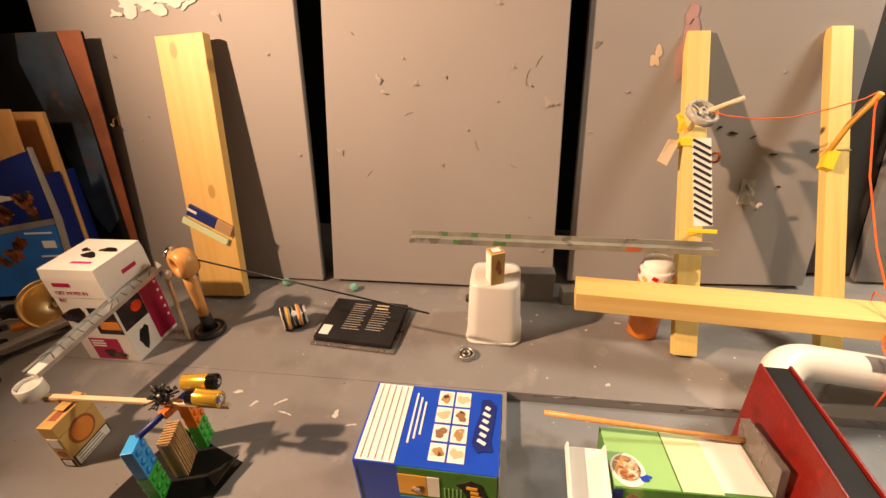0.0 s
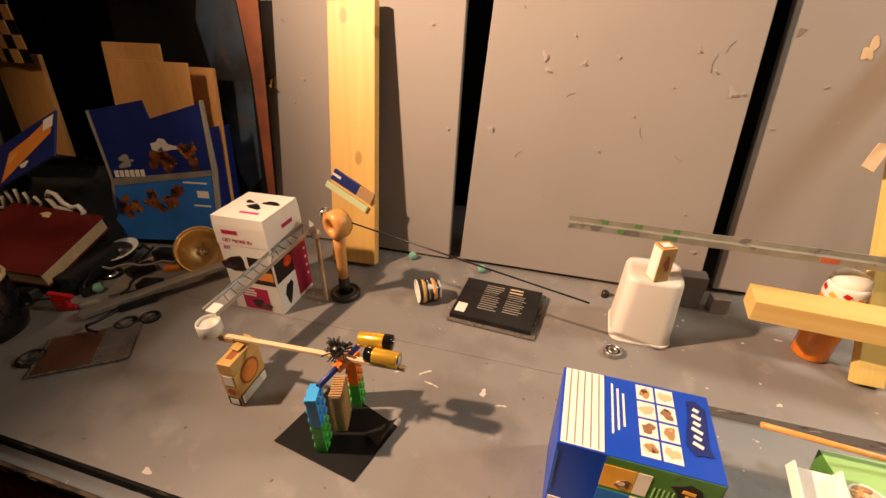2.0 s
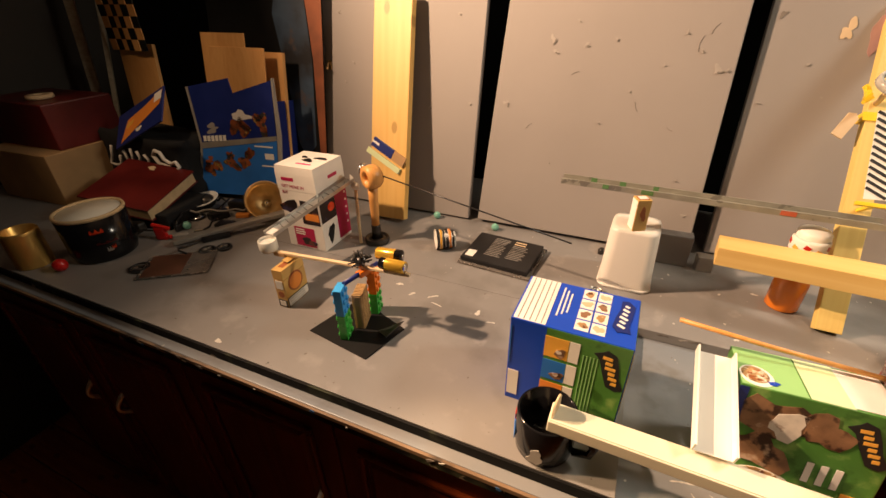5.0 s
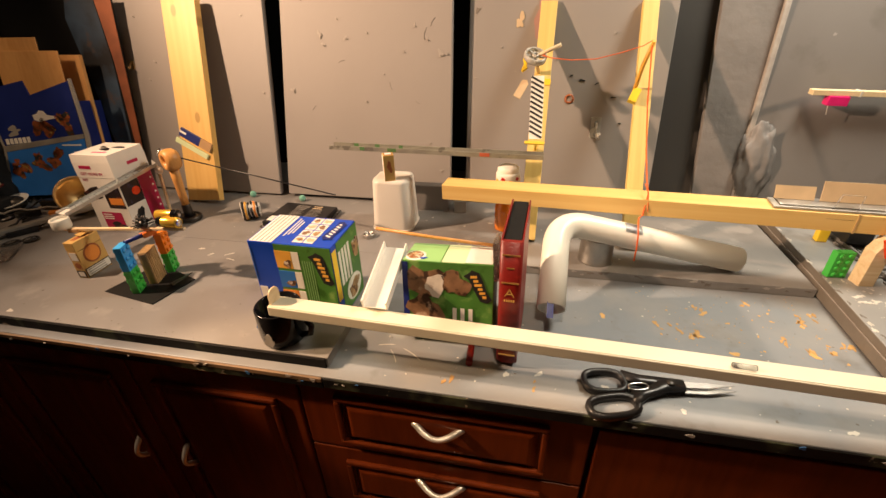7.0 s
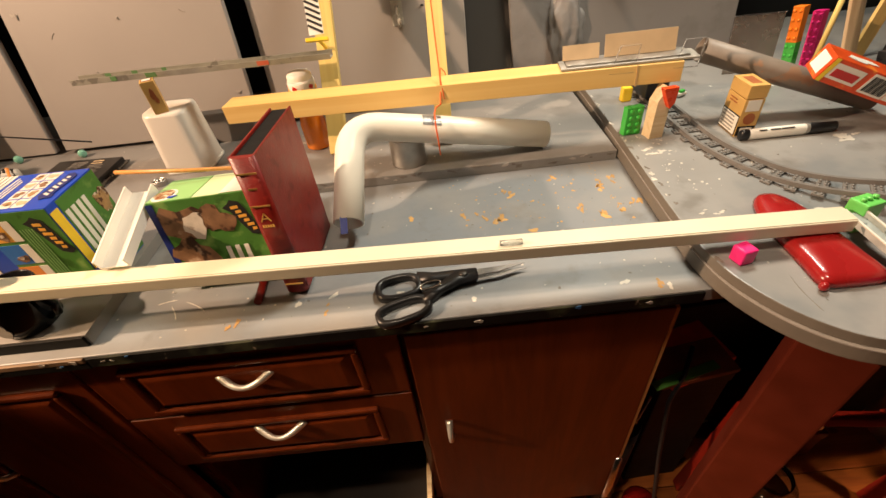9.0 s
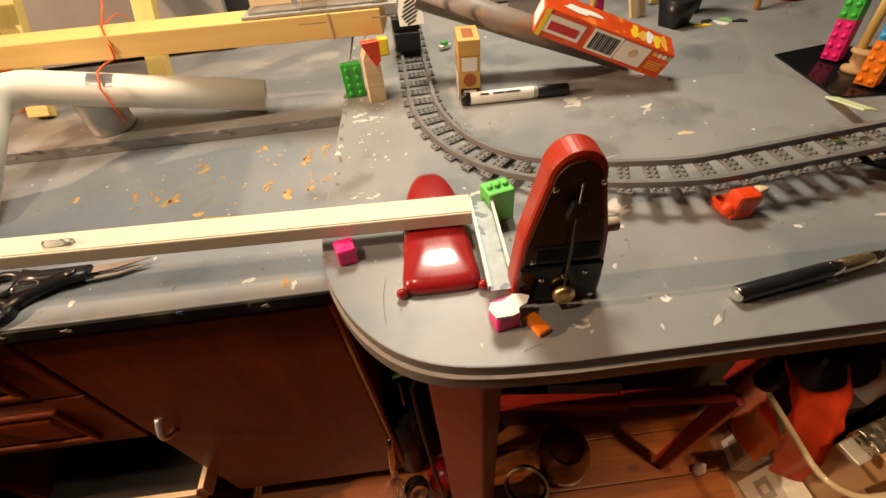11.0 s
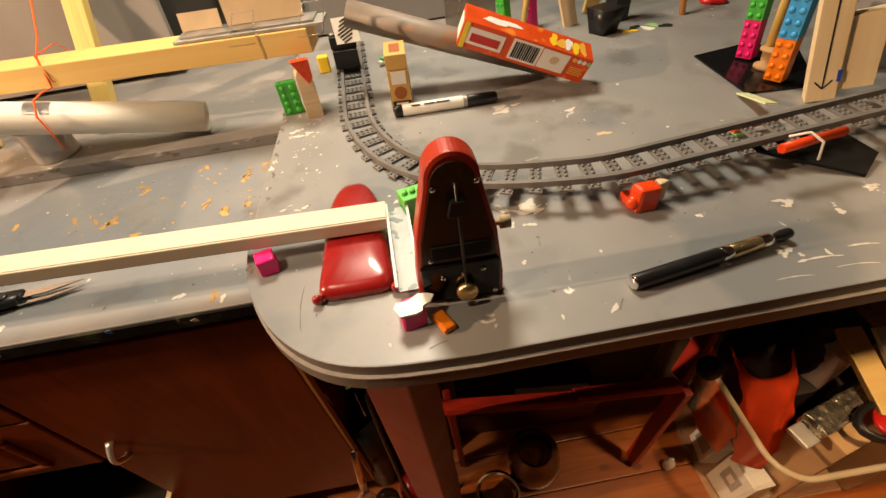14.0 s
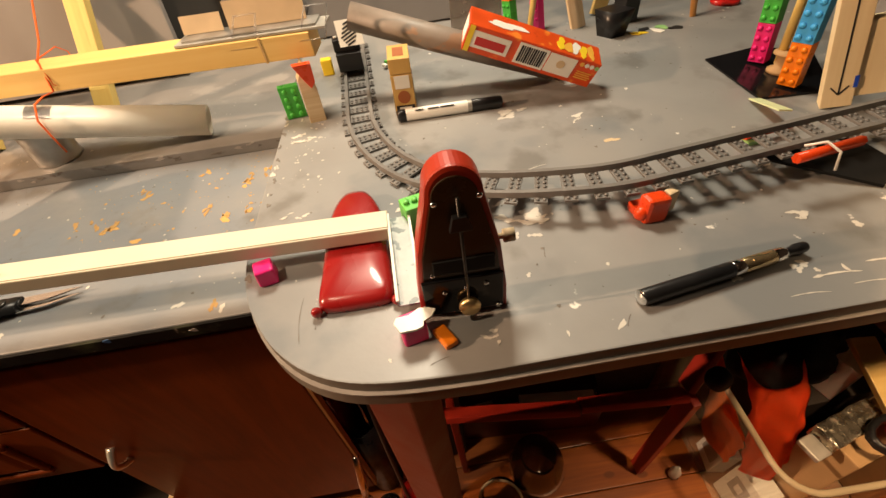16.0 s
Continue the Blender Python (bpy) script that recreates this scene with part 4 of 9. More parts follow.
def cigarette_pack(m, label, w=0.064, d=0.0235, h=0.086, lid_open=0.0, emblem=True):
    """x across the wide face, y through it; the print faces -y."""
    t = thing("cigarette_pack", label, "cigarette pack", m, "cigarette packs")
    part("carton", bm_box(w, d, h * 0.74, (0, 0, h * 0.37), 0.001), M_CIG, t)
    lid = part("flip_lid", bm_box(w, d, h * 0.26 - 0.0008, (0, 0, h * 0.13), 0.001), M_CIG, t)
    lid.matrix_local = Matrix.Translation((0, 0, h * 0.74 + 0.0006)) @ Euler((radians(lid_open), 0, 0)).to_matrix().to_4x4()
    for s in (-1, 1):
        uy = (s * 1.0, 0, 0) if s < 0 else (1.0, 0, 0)
        fy = s * d / 2
        ux = X if s < 0 else NX
        if emblem:
            patch(t, "round_emblem", (0, fy, h * 0.56), ux, Z, w * 0.66, w * 0.66, M_BROWNINK, shape="oval")
            patch(t, "emblem_field", (0, fy, h * 0.56), ux, Z, w * 0.54, w * 0.54, M_ORANGEP, 0.0009, shape="oval")
        else:
            bars(t, (-w * 0.30 if s < 0 else w * 0.30, fy + s * 0.0004, h * 0.66), ux, Z, 2, w * 0.5, 0.0016, 0.0030, M_BROWNINK, 3)
        tall = 0.24 if emblem else 0.40
        patch(t, "warning_frame", (0, fy, h * (0.02 + tall / 2)), ux, Z, w * 0.97, h * tall, M_INK)
        patch(t, "warning_field", (0, fy, h * (0.02 + tall / 2)), ux, Z, w * 0.91, h * tall - 0.0040, M_PAPER, 0.0009)
        bars(t, (-w * 0.40 if s < 0 else w * 0.40, fy + s * 0.0012, h * tall - 0.0030), ux, Z, 3 if emblem else 5, w * 0.74, 0.0022, 0.0032, M_GREYINK, 5)
    for s in (-1, 1):
        ux = NY if s < 0 else Y
        patch(t, "warning_frame", (s * w / 2, 0, h * 0.12), ux, Z, d * 0.9, h * 0.19, M_INK)
        patch(t, "warning_field", (s * w / 2, 0, h * 0.12), ux, Z, d * 0.6, h * 0.13, M_PAPER, 0.0009)
        patch(t, "seal", (s * w / 2, 0, h * 0.62), ux, Z, d * 0.7, h * 0.22, M_PAPER)
        patch(t, "round_emblem", (s * w / 2, 0, h * 0.36), ux, Z, d * 0.6, d * 0.6, M_BROWNINK, shape="oval")
    patch(lid, "top_print", (0, 0, h * 0.26 - 0.0008), X, Y, w * 0.6, d * 0.5, M_BROWNINK)
    return t


cigarette_pack(pose(-0.0955, 0.172, R, 0, 0, 90 + 3), "opened tan cigarette pack standing on the bench", lid_open=0)
pk = thing("pack_tab", "torn tan flap sticking out of the cigarette pack", "flap", pose(-0.094, 0.185, R + 0.0875, 0, 0, 90))
part("flap", turned(bm_box(0.034, 0.014, 0.0012), pose(0, 0.002, 0.003, 8, 0, 0)), M_CIG, pk)

# black disc case, striped cup, marbles, bearing
dvd = thing("disc_case", "black disc case in a clear sleeve lying on the bench", "disc case", pose(0.2485, 0.5000, R + 0.0004, 1.6, 0, -4.0))
part("case", bm_box(0.162, 0.128, 0.014, (0, 0, 0.0100), 0.002), M_BLACK, dvd)
part("clear_edge", bm_box(0.174, 0.142, 0.004, (0.002, -0.002, 0.0045), 0.001), M_SMOKE, dvd)
patch(dvd, "barcode_label", (-0.064, -0.040, 0.017), X, Y, 0.020, 0.028, M_PAPER)
bars(dvd, (-0.034, 0.048, 0.0174), X, Y, 12, 0.040, 0.0022, 0.0050, M_GREYINK, 6)
bars(dvd, (0.016, 0.030, 0.0174), X, Y, 9, 0.044, 0.0022, 0.0050, M_GREYINK, 7)
bars(dvd, (0.016, 0.050, 0.0174), X, Y, 2, 0.030, 0.0040, 0.0065, M_CARD, 5)
scup = thing("crumpled_cup", "crumpled paper cup with orange and black stripes lying down", "paper cup", pose(0.1260, 0.5010, R + 0.0240, 90, 0, -60) @ Matrix.Scale(1.22, 4))


def crush(bm):
    for v in bm.verts:
        q = v.co.normalized() * 0.02 + Vector((0, 0, v.co.z))
        v.co += Vector((noise.noise(q * 60), noise.noise(q * 60 + Vector((7, 0, 0))), 0.5 * noise.noise(q * 60 + Vector((0, 9, 0))))) * 0.0052
    return bm


part("cup", crush(bm_lathe([(0.0, 0.0), (0.015, 0.0)] + [(0.015 + 0.005 * k / 8, 0.005 * k) for k in range(1, 9)] + [(0.019, 0.040), (0.0142, 0.002)], 28)), M_PAPER, scup)
for i, mt in enumerate((M_INK, M_ORANGEP, M_INK, M_INK, M_AMBER, M_INK)):
    z = 0.003 + i * 0.0062
    r = 0.0154 + z / 0.04 * 0.0051
    part("stripe", crush(bm_lathe([(r, z), (r + 0.0007, z + 0.0003), (r + 0.0012, z + 0.0044), (r + 0.0004, z + 0.0047)], 28)), mt, scup)
for mx, my in ((0.0150, 0.6345), (0.1890, 0.6260)):
    single("glass_marble", bm_ball(0.0100, (0, 0, 0.0100), 24), M_MINT, "mint green marble lying near the wall", "marble", pose(mx, my, R), "marbles")

brg = thing("steel_bearing", "small steel ball bearing lying on the bench", "bearing", pose(0.4700, 0.4340, R))
part("outer_ring", bm_lathe([(0.0125, 0), (0.0155, 0), (0.0160, 0.001), (0.0160, 0.009), (0.0155, 0.010), (0.0125, 0.010), (0.0125, 0)], 32), M_METAL, brg)
part("inner_ring", bm_lathe([(0.0060, 0), (0.0085, 0), (0.0085, 0.010), (0.0060, 0.010), (0.0060, 0)], 24), M_METAL, brg)
part("shield", bm_lathe([(0.0086, 0.002), (0.0124, 0.002), (0.0124, 0.008), (0.0086, 0.008), (0.0086, 0.002)], 24), M_DARKMETAL, brg)

# white upturned container, small box and seesaw rail
cup = thing("upturned_container", "white translucent plastic container standing upside down", "container", pose(0.5170, 0.522, R))


def rounded_square(w, d, z, n=6, r=0.022):
    out = []
    for cx, cy, a0 in ((1, 1, 0), (-1, 1, 90), (-1, -1, 180), (1, -1, 270)):
        for i in range(n + 1):
            a = radians(a0 + 90 * i / n)
            out.append((cx * (w / 2 - r) + r * math.cos(a), cy * (d / 2 - r) + r * math.sin(a), z))
    return out


def bm_loft(loops, cap=True):
    bm = bmesh.new()
    rings = [[bm.verts.new(p) for p in lp] for lp in loops]
    for a, b in zip(rings, rings[1:]):
        n = len(a)
        for i in range(n):
            f = bm.faces.new((a[i], a[(i + 1) % n], b[(i + 1) % n], b[i]))
            f.smooth = True
    if cap:
        bm.faces.new(rings[-1])
        bm.faces.new(rings[0][::-1])
    bmesh.ops.recalc_face_normals(bm, faces=bm.faces[:])
    return bm


part("shell", bm_loft([rounded_square(0.106, 0.102, 0.0), rounded_square(0.105, 0.101, 0.006), rounded_square(0.094, 0.090, 0.128),
                       rounded_square(0.090, 0.086, 0.134), rounded_square(0.076, 0.072, 0.1352)]), M_CUP, cup)
part("rim", bm_loft([rounded_square(0.108, 0.104, 0.0), rounded_square(0.1095, 0.1055, 0.003), rounded_square(0.108, 0.104, 0.006)]), M_WHITEPL, cup)
sb = thing("small_tan_box", "small tan cardboard box standing on the white container", "box", pose(0.5170, 0.4960, R + 0.1354, 0, 0, 26))
part("carton", bm_box(0.026, 0.026, 0.0645, (0, 0, 0.0323), 0.0008), M_CIG, sb)
patch(sb, "white_side", (-0.013, 0, 0.032), NY, Z, 0.023, 0.060, M_PAPER)
patch(sb, "script_print", (0.001, -0.013, 0.036), X, Z, 0.010, 0.030, M_BROWNINK, shape="blob", seed=12)
patch(sb, "top_frame", (0, 0, 0.0645), X, Y, 0.020, 0.018, M_BROWNINK)
patch(sb, "white_top", (0, 0, 0.0645), X, Y, 0.016, 0.014, M_PAPER, 0.0009)
rail = thing("seesaw_rail", "grey metal rail with green tape marks balanced on a small box", "rail", between((0.357, 0.526, 1.1215), (0.890, 0.532, 1.1150)))
part("rail", u_channel(0.533, 0.030, 0.011, 0.0016), M_RAIL, rail)
for x, s, w, mt in ((0.062, 1, 0.012, M_DULLGREEN), (0.088, -1, 0.012, M_DULLGREEN), (0.118, 1, 0.012, M_DULLGREEN), (0.165, -1, 0.022, M_DULLGREEN), (0.180, 1, 0.010, M_DULLGREEN), (0.395, -1, 0.024, M_DULLRED)):
    part("tape_mark", bm_box(w, 0.0006, 0.0085, (x, s * 0.0133 if s > 0 else -0.0154, 0.0062)), mt, rail)

# posts
def post(name, label, x0, y0, x1, y1, z1, w, d):
    a, b = Vector((x0, y0, R)), Vector((x1, y1, z1))
    ln = (b - a).length
    zx = (b - a).normalized()
    xx = Vector((1, 0, 0))
    yx = zx.cross(xx).normalized()
    xx = yx.cross(zx)
    t = thing(name, label, "wooden post", Matrix.Translation(a) @ Matrix((xx, yx, zx)).transposed().to_4x4(), "wooden posts")
    part("timber", bm_box(w, d, ln, (0, 0, ln / 2 + 0.006), 0.0015), M_POST, t)
    return t, ln


post1, len1 = post("wooden_post", "pale wooden post with a clear wheel leaning on the wall", 0.8745, 0.4620, 0.8850, 0.7840, 1.423, 0.040, 0.020)
wm = Matrix.Translation((-0.021, -0.086, 0.4225)) @ Euler((radians(62), 0, radians(14))).to_matrix().to_4x4()
wheel = part("wheel", turned(bm_join(bm_lathe([(0.021, -0.006), (0.026, -0.006), (0.0265, 0), (0.026, 0.006), (0.021, 0.006), (0.022, 0), (0.021, -0.006)], 28),
                                     bm_lathe([(0.004, -0.007), (0.008, -0.007), (0.008, 0.007), (0.004, 0.007), (0.004, -0.007)], 16)), wm), M_SCRATCH, post1, "scratched clear plastic wheel")
for k in range(6):
    part("spoke", turned(bm_box(0.016, 0.005, 0.003, (0.0145, 0, 0), 0.0008), wm @ pose(0, 0, 0, 0, 0, 60 * k)), M_SCRATCH, wheel)
part("axle_stick", bm_tube([(-0.010, -0.008, 0.420), (-0.021, -0.084, 0.4225), (0.034, -0.104, 0.4415)], 0.0045, 10), M_PALEWOOD, post1)
part("yellow_tape", bm_box(0.046, 0.0240, 0.016, (-0.002, 0, 0.396), 0.001), M_YELLOW, post1)
for i in range(5):
    part("tape_tooth", turned(bm_box(0.005, 0.010, 0.014), pose(-0.044, -0.055 - 0.003 * i, 0.425 - 0.006 * i, 0, 20 * i - 30, 0)), M_YELLOW, post1)
card = part("striped_card", turned(bm_box(0.030, 0.0012, 0.150), pose(-0.0070, -0.0640, 0.312, 0, -3, 0)), M_PAPER, post1, "white card with slanted black stripes")
for i in range(12):
    part("stripe", turned(bm_box(0.033, 0.0006, 0.0048), pose(-0.0040 - i * 0.0006, -0.0650, 0.248 + i * 0.0117, 0, 28, 0)), M_INK, post1)
part("yellow_clip", bm_join(bm_box(0.046, 0.008, 0.007, (-0.004, -0.0630, 0.228), 0.001), bm_box(0.006, 0.058, 0.006, (0, -0.0335, 0.228), 0.001)), M_YELLOW, post1)
part("wood_tag", turned(bm_prism([(-0.010, -0.024), (0.009, -0.026), (0.011, 0.016), (0.003, 0.024), (-0.008, 0.020)], -0.002, 0.002, 0.0006), pose(-0.048, -0.016, 0.376, 90, 22, 0)), M_CARD, post1, "tan hanging wooden tag")
post2, len2 = post("wooden_post", "pale wooden post with a yellow lever and orange string", 1.1110, 0.4610, 1.1240, 0.7880, 1.424, 0.036, 0.020)
part("lever_stick", bm_tube([(-0.024, -0.014, 0.370), (-0.018, -0.060, 0.415), (-0.010, -0.1075, 0.446)], 0.0045, 10), M_AMBER, post2, "orange-yellow wooden stick")
part("yellow_block", turned(bm_box(0.018, 0.016, 0.034, (0, 0, 0), 0.001), pose(-0.022, -0.019, 0.362, 0, 20, 0)), M_YELLOW, post2)
part("rubber_band", bm_box(0.0395, 0.0215, 0.0030, (0, 0, 0.384)), M_TWINE, post2)
cord = thing("orange_string", "thin orange string from the wheel down to the pipe", "string")
sag = [(0.877, 0.616, 1.326), (0.897, 0.610, 1.321), (0.940, 0.604, 1.317), (0.994, 0.606, 1.319), (1.050, 0.611, 1.332), (1.091, 0.615, 1.345), (1.108, 0.617, 1.355)]
part("upper_run", bm_tube(sag, 0.0011, 6), M_STRING, cord)
part("hanging_run", bm_tube([(1.108, 0.617, 1.355), (1.109, 0.610, 1.328), (1.110, 0.562, 1.238), (1.111, 0.490, 1.150), (1.112, 0.440, 1.104), (1.112, 0.407, 1.085), (1.108, 0.398, 1.040), (1.098, 0.384, 1.040), (1.094, 0.362, 1.0375),
                             (1.094, 0.3440, 1.0190), (1.096, 0.3430, 0.990), (1.097, 0.345, 0.960)], 0.0016, 6), M_STRING, cord)
part("loop", bm_tube([(1.112, 0.4050, 1.0875), (1.116, 0.460, 1.0875), (1.124, 0.4690, 1.075), (1.126, 0.4620, 1.036), (1.130, 0.420, 1.032), (1.116, 0.398, 1.050), (1.112, 0.4050, 1.0875)], 0.0010, 6), M_STRING, cord)

# orange bottle with a white egg-shaped cap
bot = thing("orange_bottle", "orange juice bottle with a white cap and red label", "bottle", pose(0.8080, 0.5400, R))
part("body", bm_lathe([(0, 0), (0.024, 0), (0.0285, 0.004), (0.0285, 0.060), (0.0250, 0.075), (0.0250, 0.090), (0.0285, 0.104), (0.0285, 0.136), (0.0240, 0.142), (0, 0.142)], 32), M_JUICE, bot)
part("label", bm_lathe([(0.0288, 0.128), (0.0292, 0.129), (0.0292, 0.150), (0.0270, 0.156), (0.0262, 0.155)], 32), M_PAPER, bot, "white label with red marks")
for i in range(10):
    a = i * 0.628
    part("label_mark", turned(bm_box(0.010, 0.0008, 0.008), Matrix.Translation((0.0294 * math.cos(a), 0.0294 * math.sin(a), 0.137 + 0.006 * (i % 2))) @ Euler((0, 0.4, a + 1.57)).to_matrix().to_4x4()), M_RED if i % 2 else M_AMBER, bot)
part("cap", bm_lathe([(0.0262, 0.1555), (0.0262, 0.1640), (0.0225, 0.1690), (0.0120, 0.1725), (0, 0.1735)], 28), M_EGG, bot)

# the long beam
beam = thing("wooden_beam", "square pine beam lying across the bench on blocks", "beam", between((0.671, 0.4800, 1.0440), (1.549, 0.3770, 1.0680)))
part("timber", bm_box(0.884, 0.054, 0.036, (0.442, 0, 0), 0.0015), M_BEAM, beam)
part("rubber_band", bm_box(0.003, 0.056, 0.038, (0.805, 0, 0)), M_TWINE, beam)

# plastic pipe with an elbow, standing against a tin
pipe = thing("plastic_pipe", "white plastic drain pipe with an elbow resting on a tin", "pipe")
tip, corner, far_end = Vector((0.927, 0.183, 0.9370)), Vector((0.934, 0.354, 1.0370)), Vector((1.317, 0.4036, 0.9485))
p0, p2 = corner + (tip - corner).normalized() * 0.062, corner + (far_end - corner).normalized() * 0.062
pp = [tuple(tip)]
for i in range(11):
    u = i / 10
    pp.append(tuple((1 - u) ** 2 * p0 + 2 * u * (1 - u) * corner + u * u * p2))
pp += [tuple(p2.lerp(far_end, 0.5)), tuple(far_end)]
part("tube", bm_tube(pp, 0.0265, 28, wall=0.0025), M_PVC, pipe)
tape = bmesh.new()
for sx in (-0.018, 0.018):
    for k in range(7):
        a = radians(40 + 9 * k)
        tape.verts.new((sx, -0.0272 * math.cos(a), 0.0272 * math.sin(a)))
tape.verts.ensure_lookup_table()
for k in range(6):
    tape.faces.new((tape.verts[k], tape.verts[k + 1], tape.verts[k + 8], tape.verts[k + 7]))
bmesh.ops.solidify(tape, geom=tape.faces[:], thickness=0.0005)
part("tape", turned(tape, between(corner.lerp(far_end, 0.385), far_end)), M_TAPE, pipe, "strip of silver tape")
part("blue_tape", turned(bm_box(0.012, 0.0012, 0.030), pose(0.924, 0.161, 0.9505, -52, 0, 0)), M_DKBLUE, pipe)
tin = thing("tin_can", "small shiny tin can under the white pipe", "tin can", pose(1.030, 0.4080, R))
part("body", bm_lathe([(0, 0.001), (0.036, 0.001), (0.0375, 0), (0.0375, 0.003), (0.0365, 0.005), (0.0365, 0.056), (0.0375, 0.058), (0.0375, 0.061), (0.0355, 0.061), (0.0355, 0.004), (0, 0.003)], 36), M_METAL, tin)

# two pet-food cartons
def carton(name, label, m, w, d, h, side):
    t = thing(name, label, "carton", m, "food cartons")
    part("carton", bm_box(w, d, h, (0, 0, h / 2), 0.0012), side, t)
    return t


def brand_shape(box, centre, ux, uy, w, h, ground, ink, lift=0.0009):
    """A slanted leaf-shaped field with a row of uneven pale strokes on it."""
    ux, uy = Vector(ux).normalized(), Vector(uy).normalized()
    c = Vector(centre)
    nrm = ux.cross(uy).normalized()
    frame_m = Matrix.Translation(c + nrm * lift) @ Matrix((ux, uy, nrm)).transposed().to_4x4()
    leaf = [(-0.50, 0.10), (-0.36, 0.42), (-0.10, 0.40), (0.20, 0.30), (0.46, 0.36), (0.50, 0.02), (0.38, -0.34), (0.05, -0.36), (-0.28, -0.34), (-0.44, -0.52), (-0.46, -0.12)]
    part("logo_shape", turned(bm_prism([(x * w, y * h) for x, y in leaf], -0.0003, 0.0003), frame_m), ground, box)
    for k in range(6):
        x, l = (k - 2.5) * 0.125, (0.40, 0.30, 0.44, 0.28, 0.36, 0.24)[k]
        bar = turned(bm_box(l * h, 0.16 * h, 0.0006, (0, 0, 0)), frame_m @ Matrix.Translation((x * w, 0.02 * h, 0.0005)) @ Euler((0, 0, radians(68))).to_matrix().to_4x4())
        part("logo_stroke", bar, ink, box)


cw, cd, ch = 0.160, 0.109, 0.158
box1 = carton("food_carton", "closed blue and green pet food carton on the bench", pose(0.4645, 0.1580, R, 0, 0, -1.0), cw, cd, ch, M_BLUE)
patch(box1, "white_end_flap", (-0.055, 0, ch), X, Y, 0.044, cd * 0.97, M_PAPER)
for i in range(5):
    patch(box1, "fold_line", (-0.071 + i * 0.008, 0, ch), X, Y, 0.0012, cd * 0.94, M_GREYINK, 0.0009)
for i in range(2):
    for j in range(4):
        patch(box1, "step_picture", (0.012 + i * 0.021, 0.039 - j * 0.0245, ch), X, Y, 0.0185, 0.0215, M_PAPER)
        patch(box1, "step_print", (0.012 + i * 0.021, 0.039 - j * 0.0245, ch), X, Y, 0.013, 0.013, (M_FOODPRINT, M_CARD, M_FURPRINT)[(i + j) % 3], 0.0009, shape="blob", seed=i * 4 + j)
for i in range(3):
    patch(box1, "print_line", (-0.024 + i * 0.006, 0.008, ch), X, Y, 0.0022, 0.070 - 0.012 * i, M_PAPER)
brand_shape(box1, (0.062, 0.006, ch), (0.10, 0.995, 0), (-0.995, 0.10, 0), 0.074, 0.026, M_DKBLUE, M_PAPER)

fy = -cd / 2
patch(box1, "green_front", (0.0245, fy, ch / 2), X, Z, cw - 0.052, ch * 0.985, M_LEAFPRINT)
for i, mt in enumerate((M_AMBER, M_SKY, M_ORANGEP)):
    z = 0.126 - i * 0.042
    patch(box1, "flavour_label", (-0.014, fy, z), X, Z, 0.032, 0.036, mt, 0.0009)
    patch(box1, "flavour_white", (0.0095, fy, z), X, Z, 0.0135, 0.036, M_PAPER, 0.0009)
    patch(box1, "flavour_picture", (-0.008, fy, z - 0.008), X, Z, 0.016, 0.014, M_FURPRINT, 0.0014, shape="blob", seed=i)
    patch(box1, "flavour_picture", (-0.010, fy, z - 0.006), X, Z, 0.007, 0.007, M_PALEPRINT, 0.0019, shape="blob", seed=i + 7)
brand_shape(box1, (0.058, fy, 0.112), (0.30, 0, -0.954), (0.954, 0, 0.30), 0.070, 0.030, M_INK, M_AMBER)

for i in range(5):
    patch(box1, "print_line", (0.022 + i * 0.0045, fy, 0.072), X, Z, 0.0014, 0.110, M_LGREEN, 0.0009)
patch(box1, "barcode_label", (-0.070, fy, 0.036), X, Z, 0.016, 0.050, M_PAPER)
patch(box1, "white_front_strip", (-0.0815 + 0.004, fy, 0.11), X, Z, 0.0014, 0.07, M_SKY)
fx = cw / 2
patch(box1, "yellow_strip", (fx, -0.046, ch * 0.60), Y, Z, 0.016, 0.105, M_YELLOW)
patch(box1, "green_side", (fx, 0.010, ch / 2), Y, Z, 0.090, ch * 0.97, M_LEAFPRINT)
for i in range(4):
    patch(box1, "white_stripe", (fx, -0.028 + i * 0.0125, 0.100), Y, Z, 0.008, 0.072, M_PAPER, 0.0009)
patch(box1, "pale_oval", (fx, 0.014, 0.036), Y, Z, 0.066, 0.052, M_PAPER, 0.0009, shape="oval")
patch(box1, "dish_print", (fx, 0.014, 0.034), Y, Z, 0.046, 0.034, M_FOODPRINT, 0.0014, shape="blob", seed=2)
patch(box1, "food_print", (fx, 0.040, 0.110), Y, Z, 0.024, 0.050, M_FOODPRINT, 0.0009, shape="blob", seed=8)

dw, dd, dh = 0.157, 0.086, 0.149
box2 = carton("food_carton", "green pet food carton with a torn plastic flap on the worktop", pose(0.7480, 0.1370, L + 0.0060, -9.0, -1.5, 0), dw, dd, dh, M_LEAFPRINT)
patch(box2, "light_green_top", (-0.045, 0, dh), X, Y, 0.066, dd * 0.97, M_LGREEN)
patch(box2, "pale_top", (0.010, 0, dh), X, Y, 0.040, dd * 0.97, M_PALEGREEN)
patch(box2, "white_top", (0.053, 0, dh), X, Y, 0.046, dd * 0.90, M_PAPER)
patch(box2, "bowl", (-0.060, -0.020, dh), X, Y, 0.036, 0.044, M_PAPER, 0.0009, shape="oval")
patch(box2, "food_print", (-0.061, -0.018, dh), X, Y, 0.029, 0.034, M_FOODPRINT, 0.0014, shape="oval")
rnd = random.Random(3)
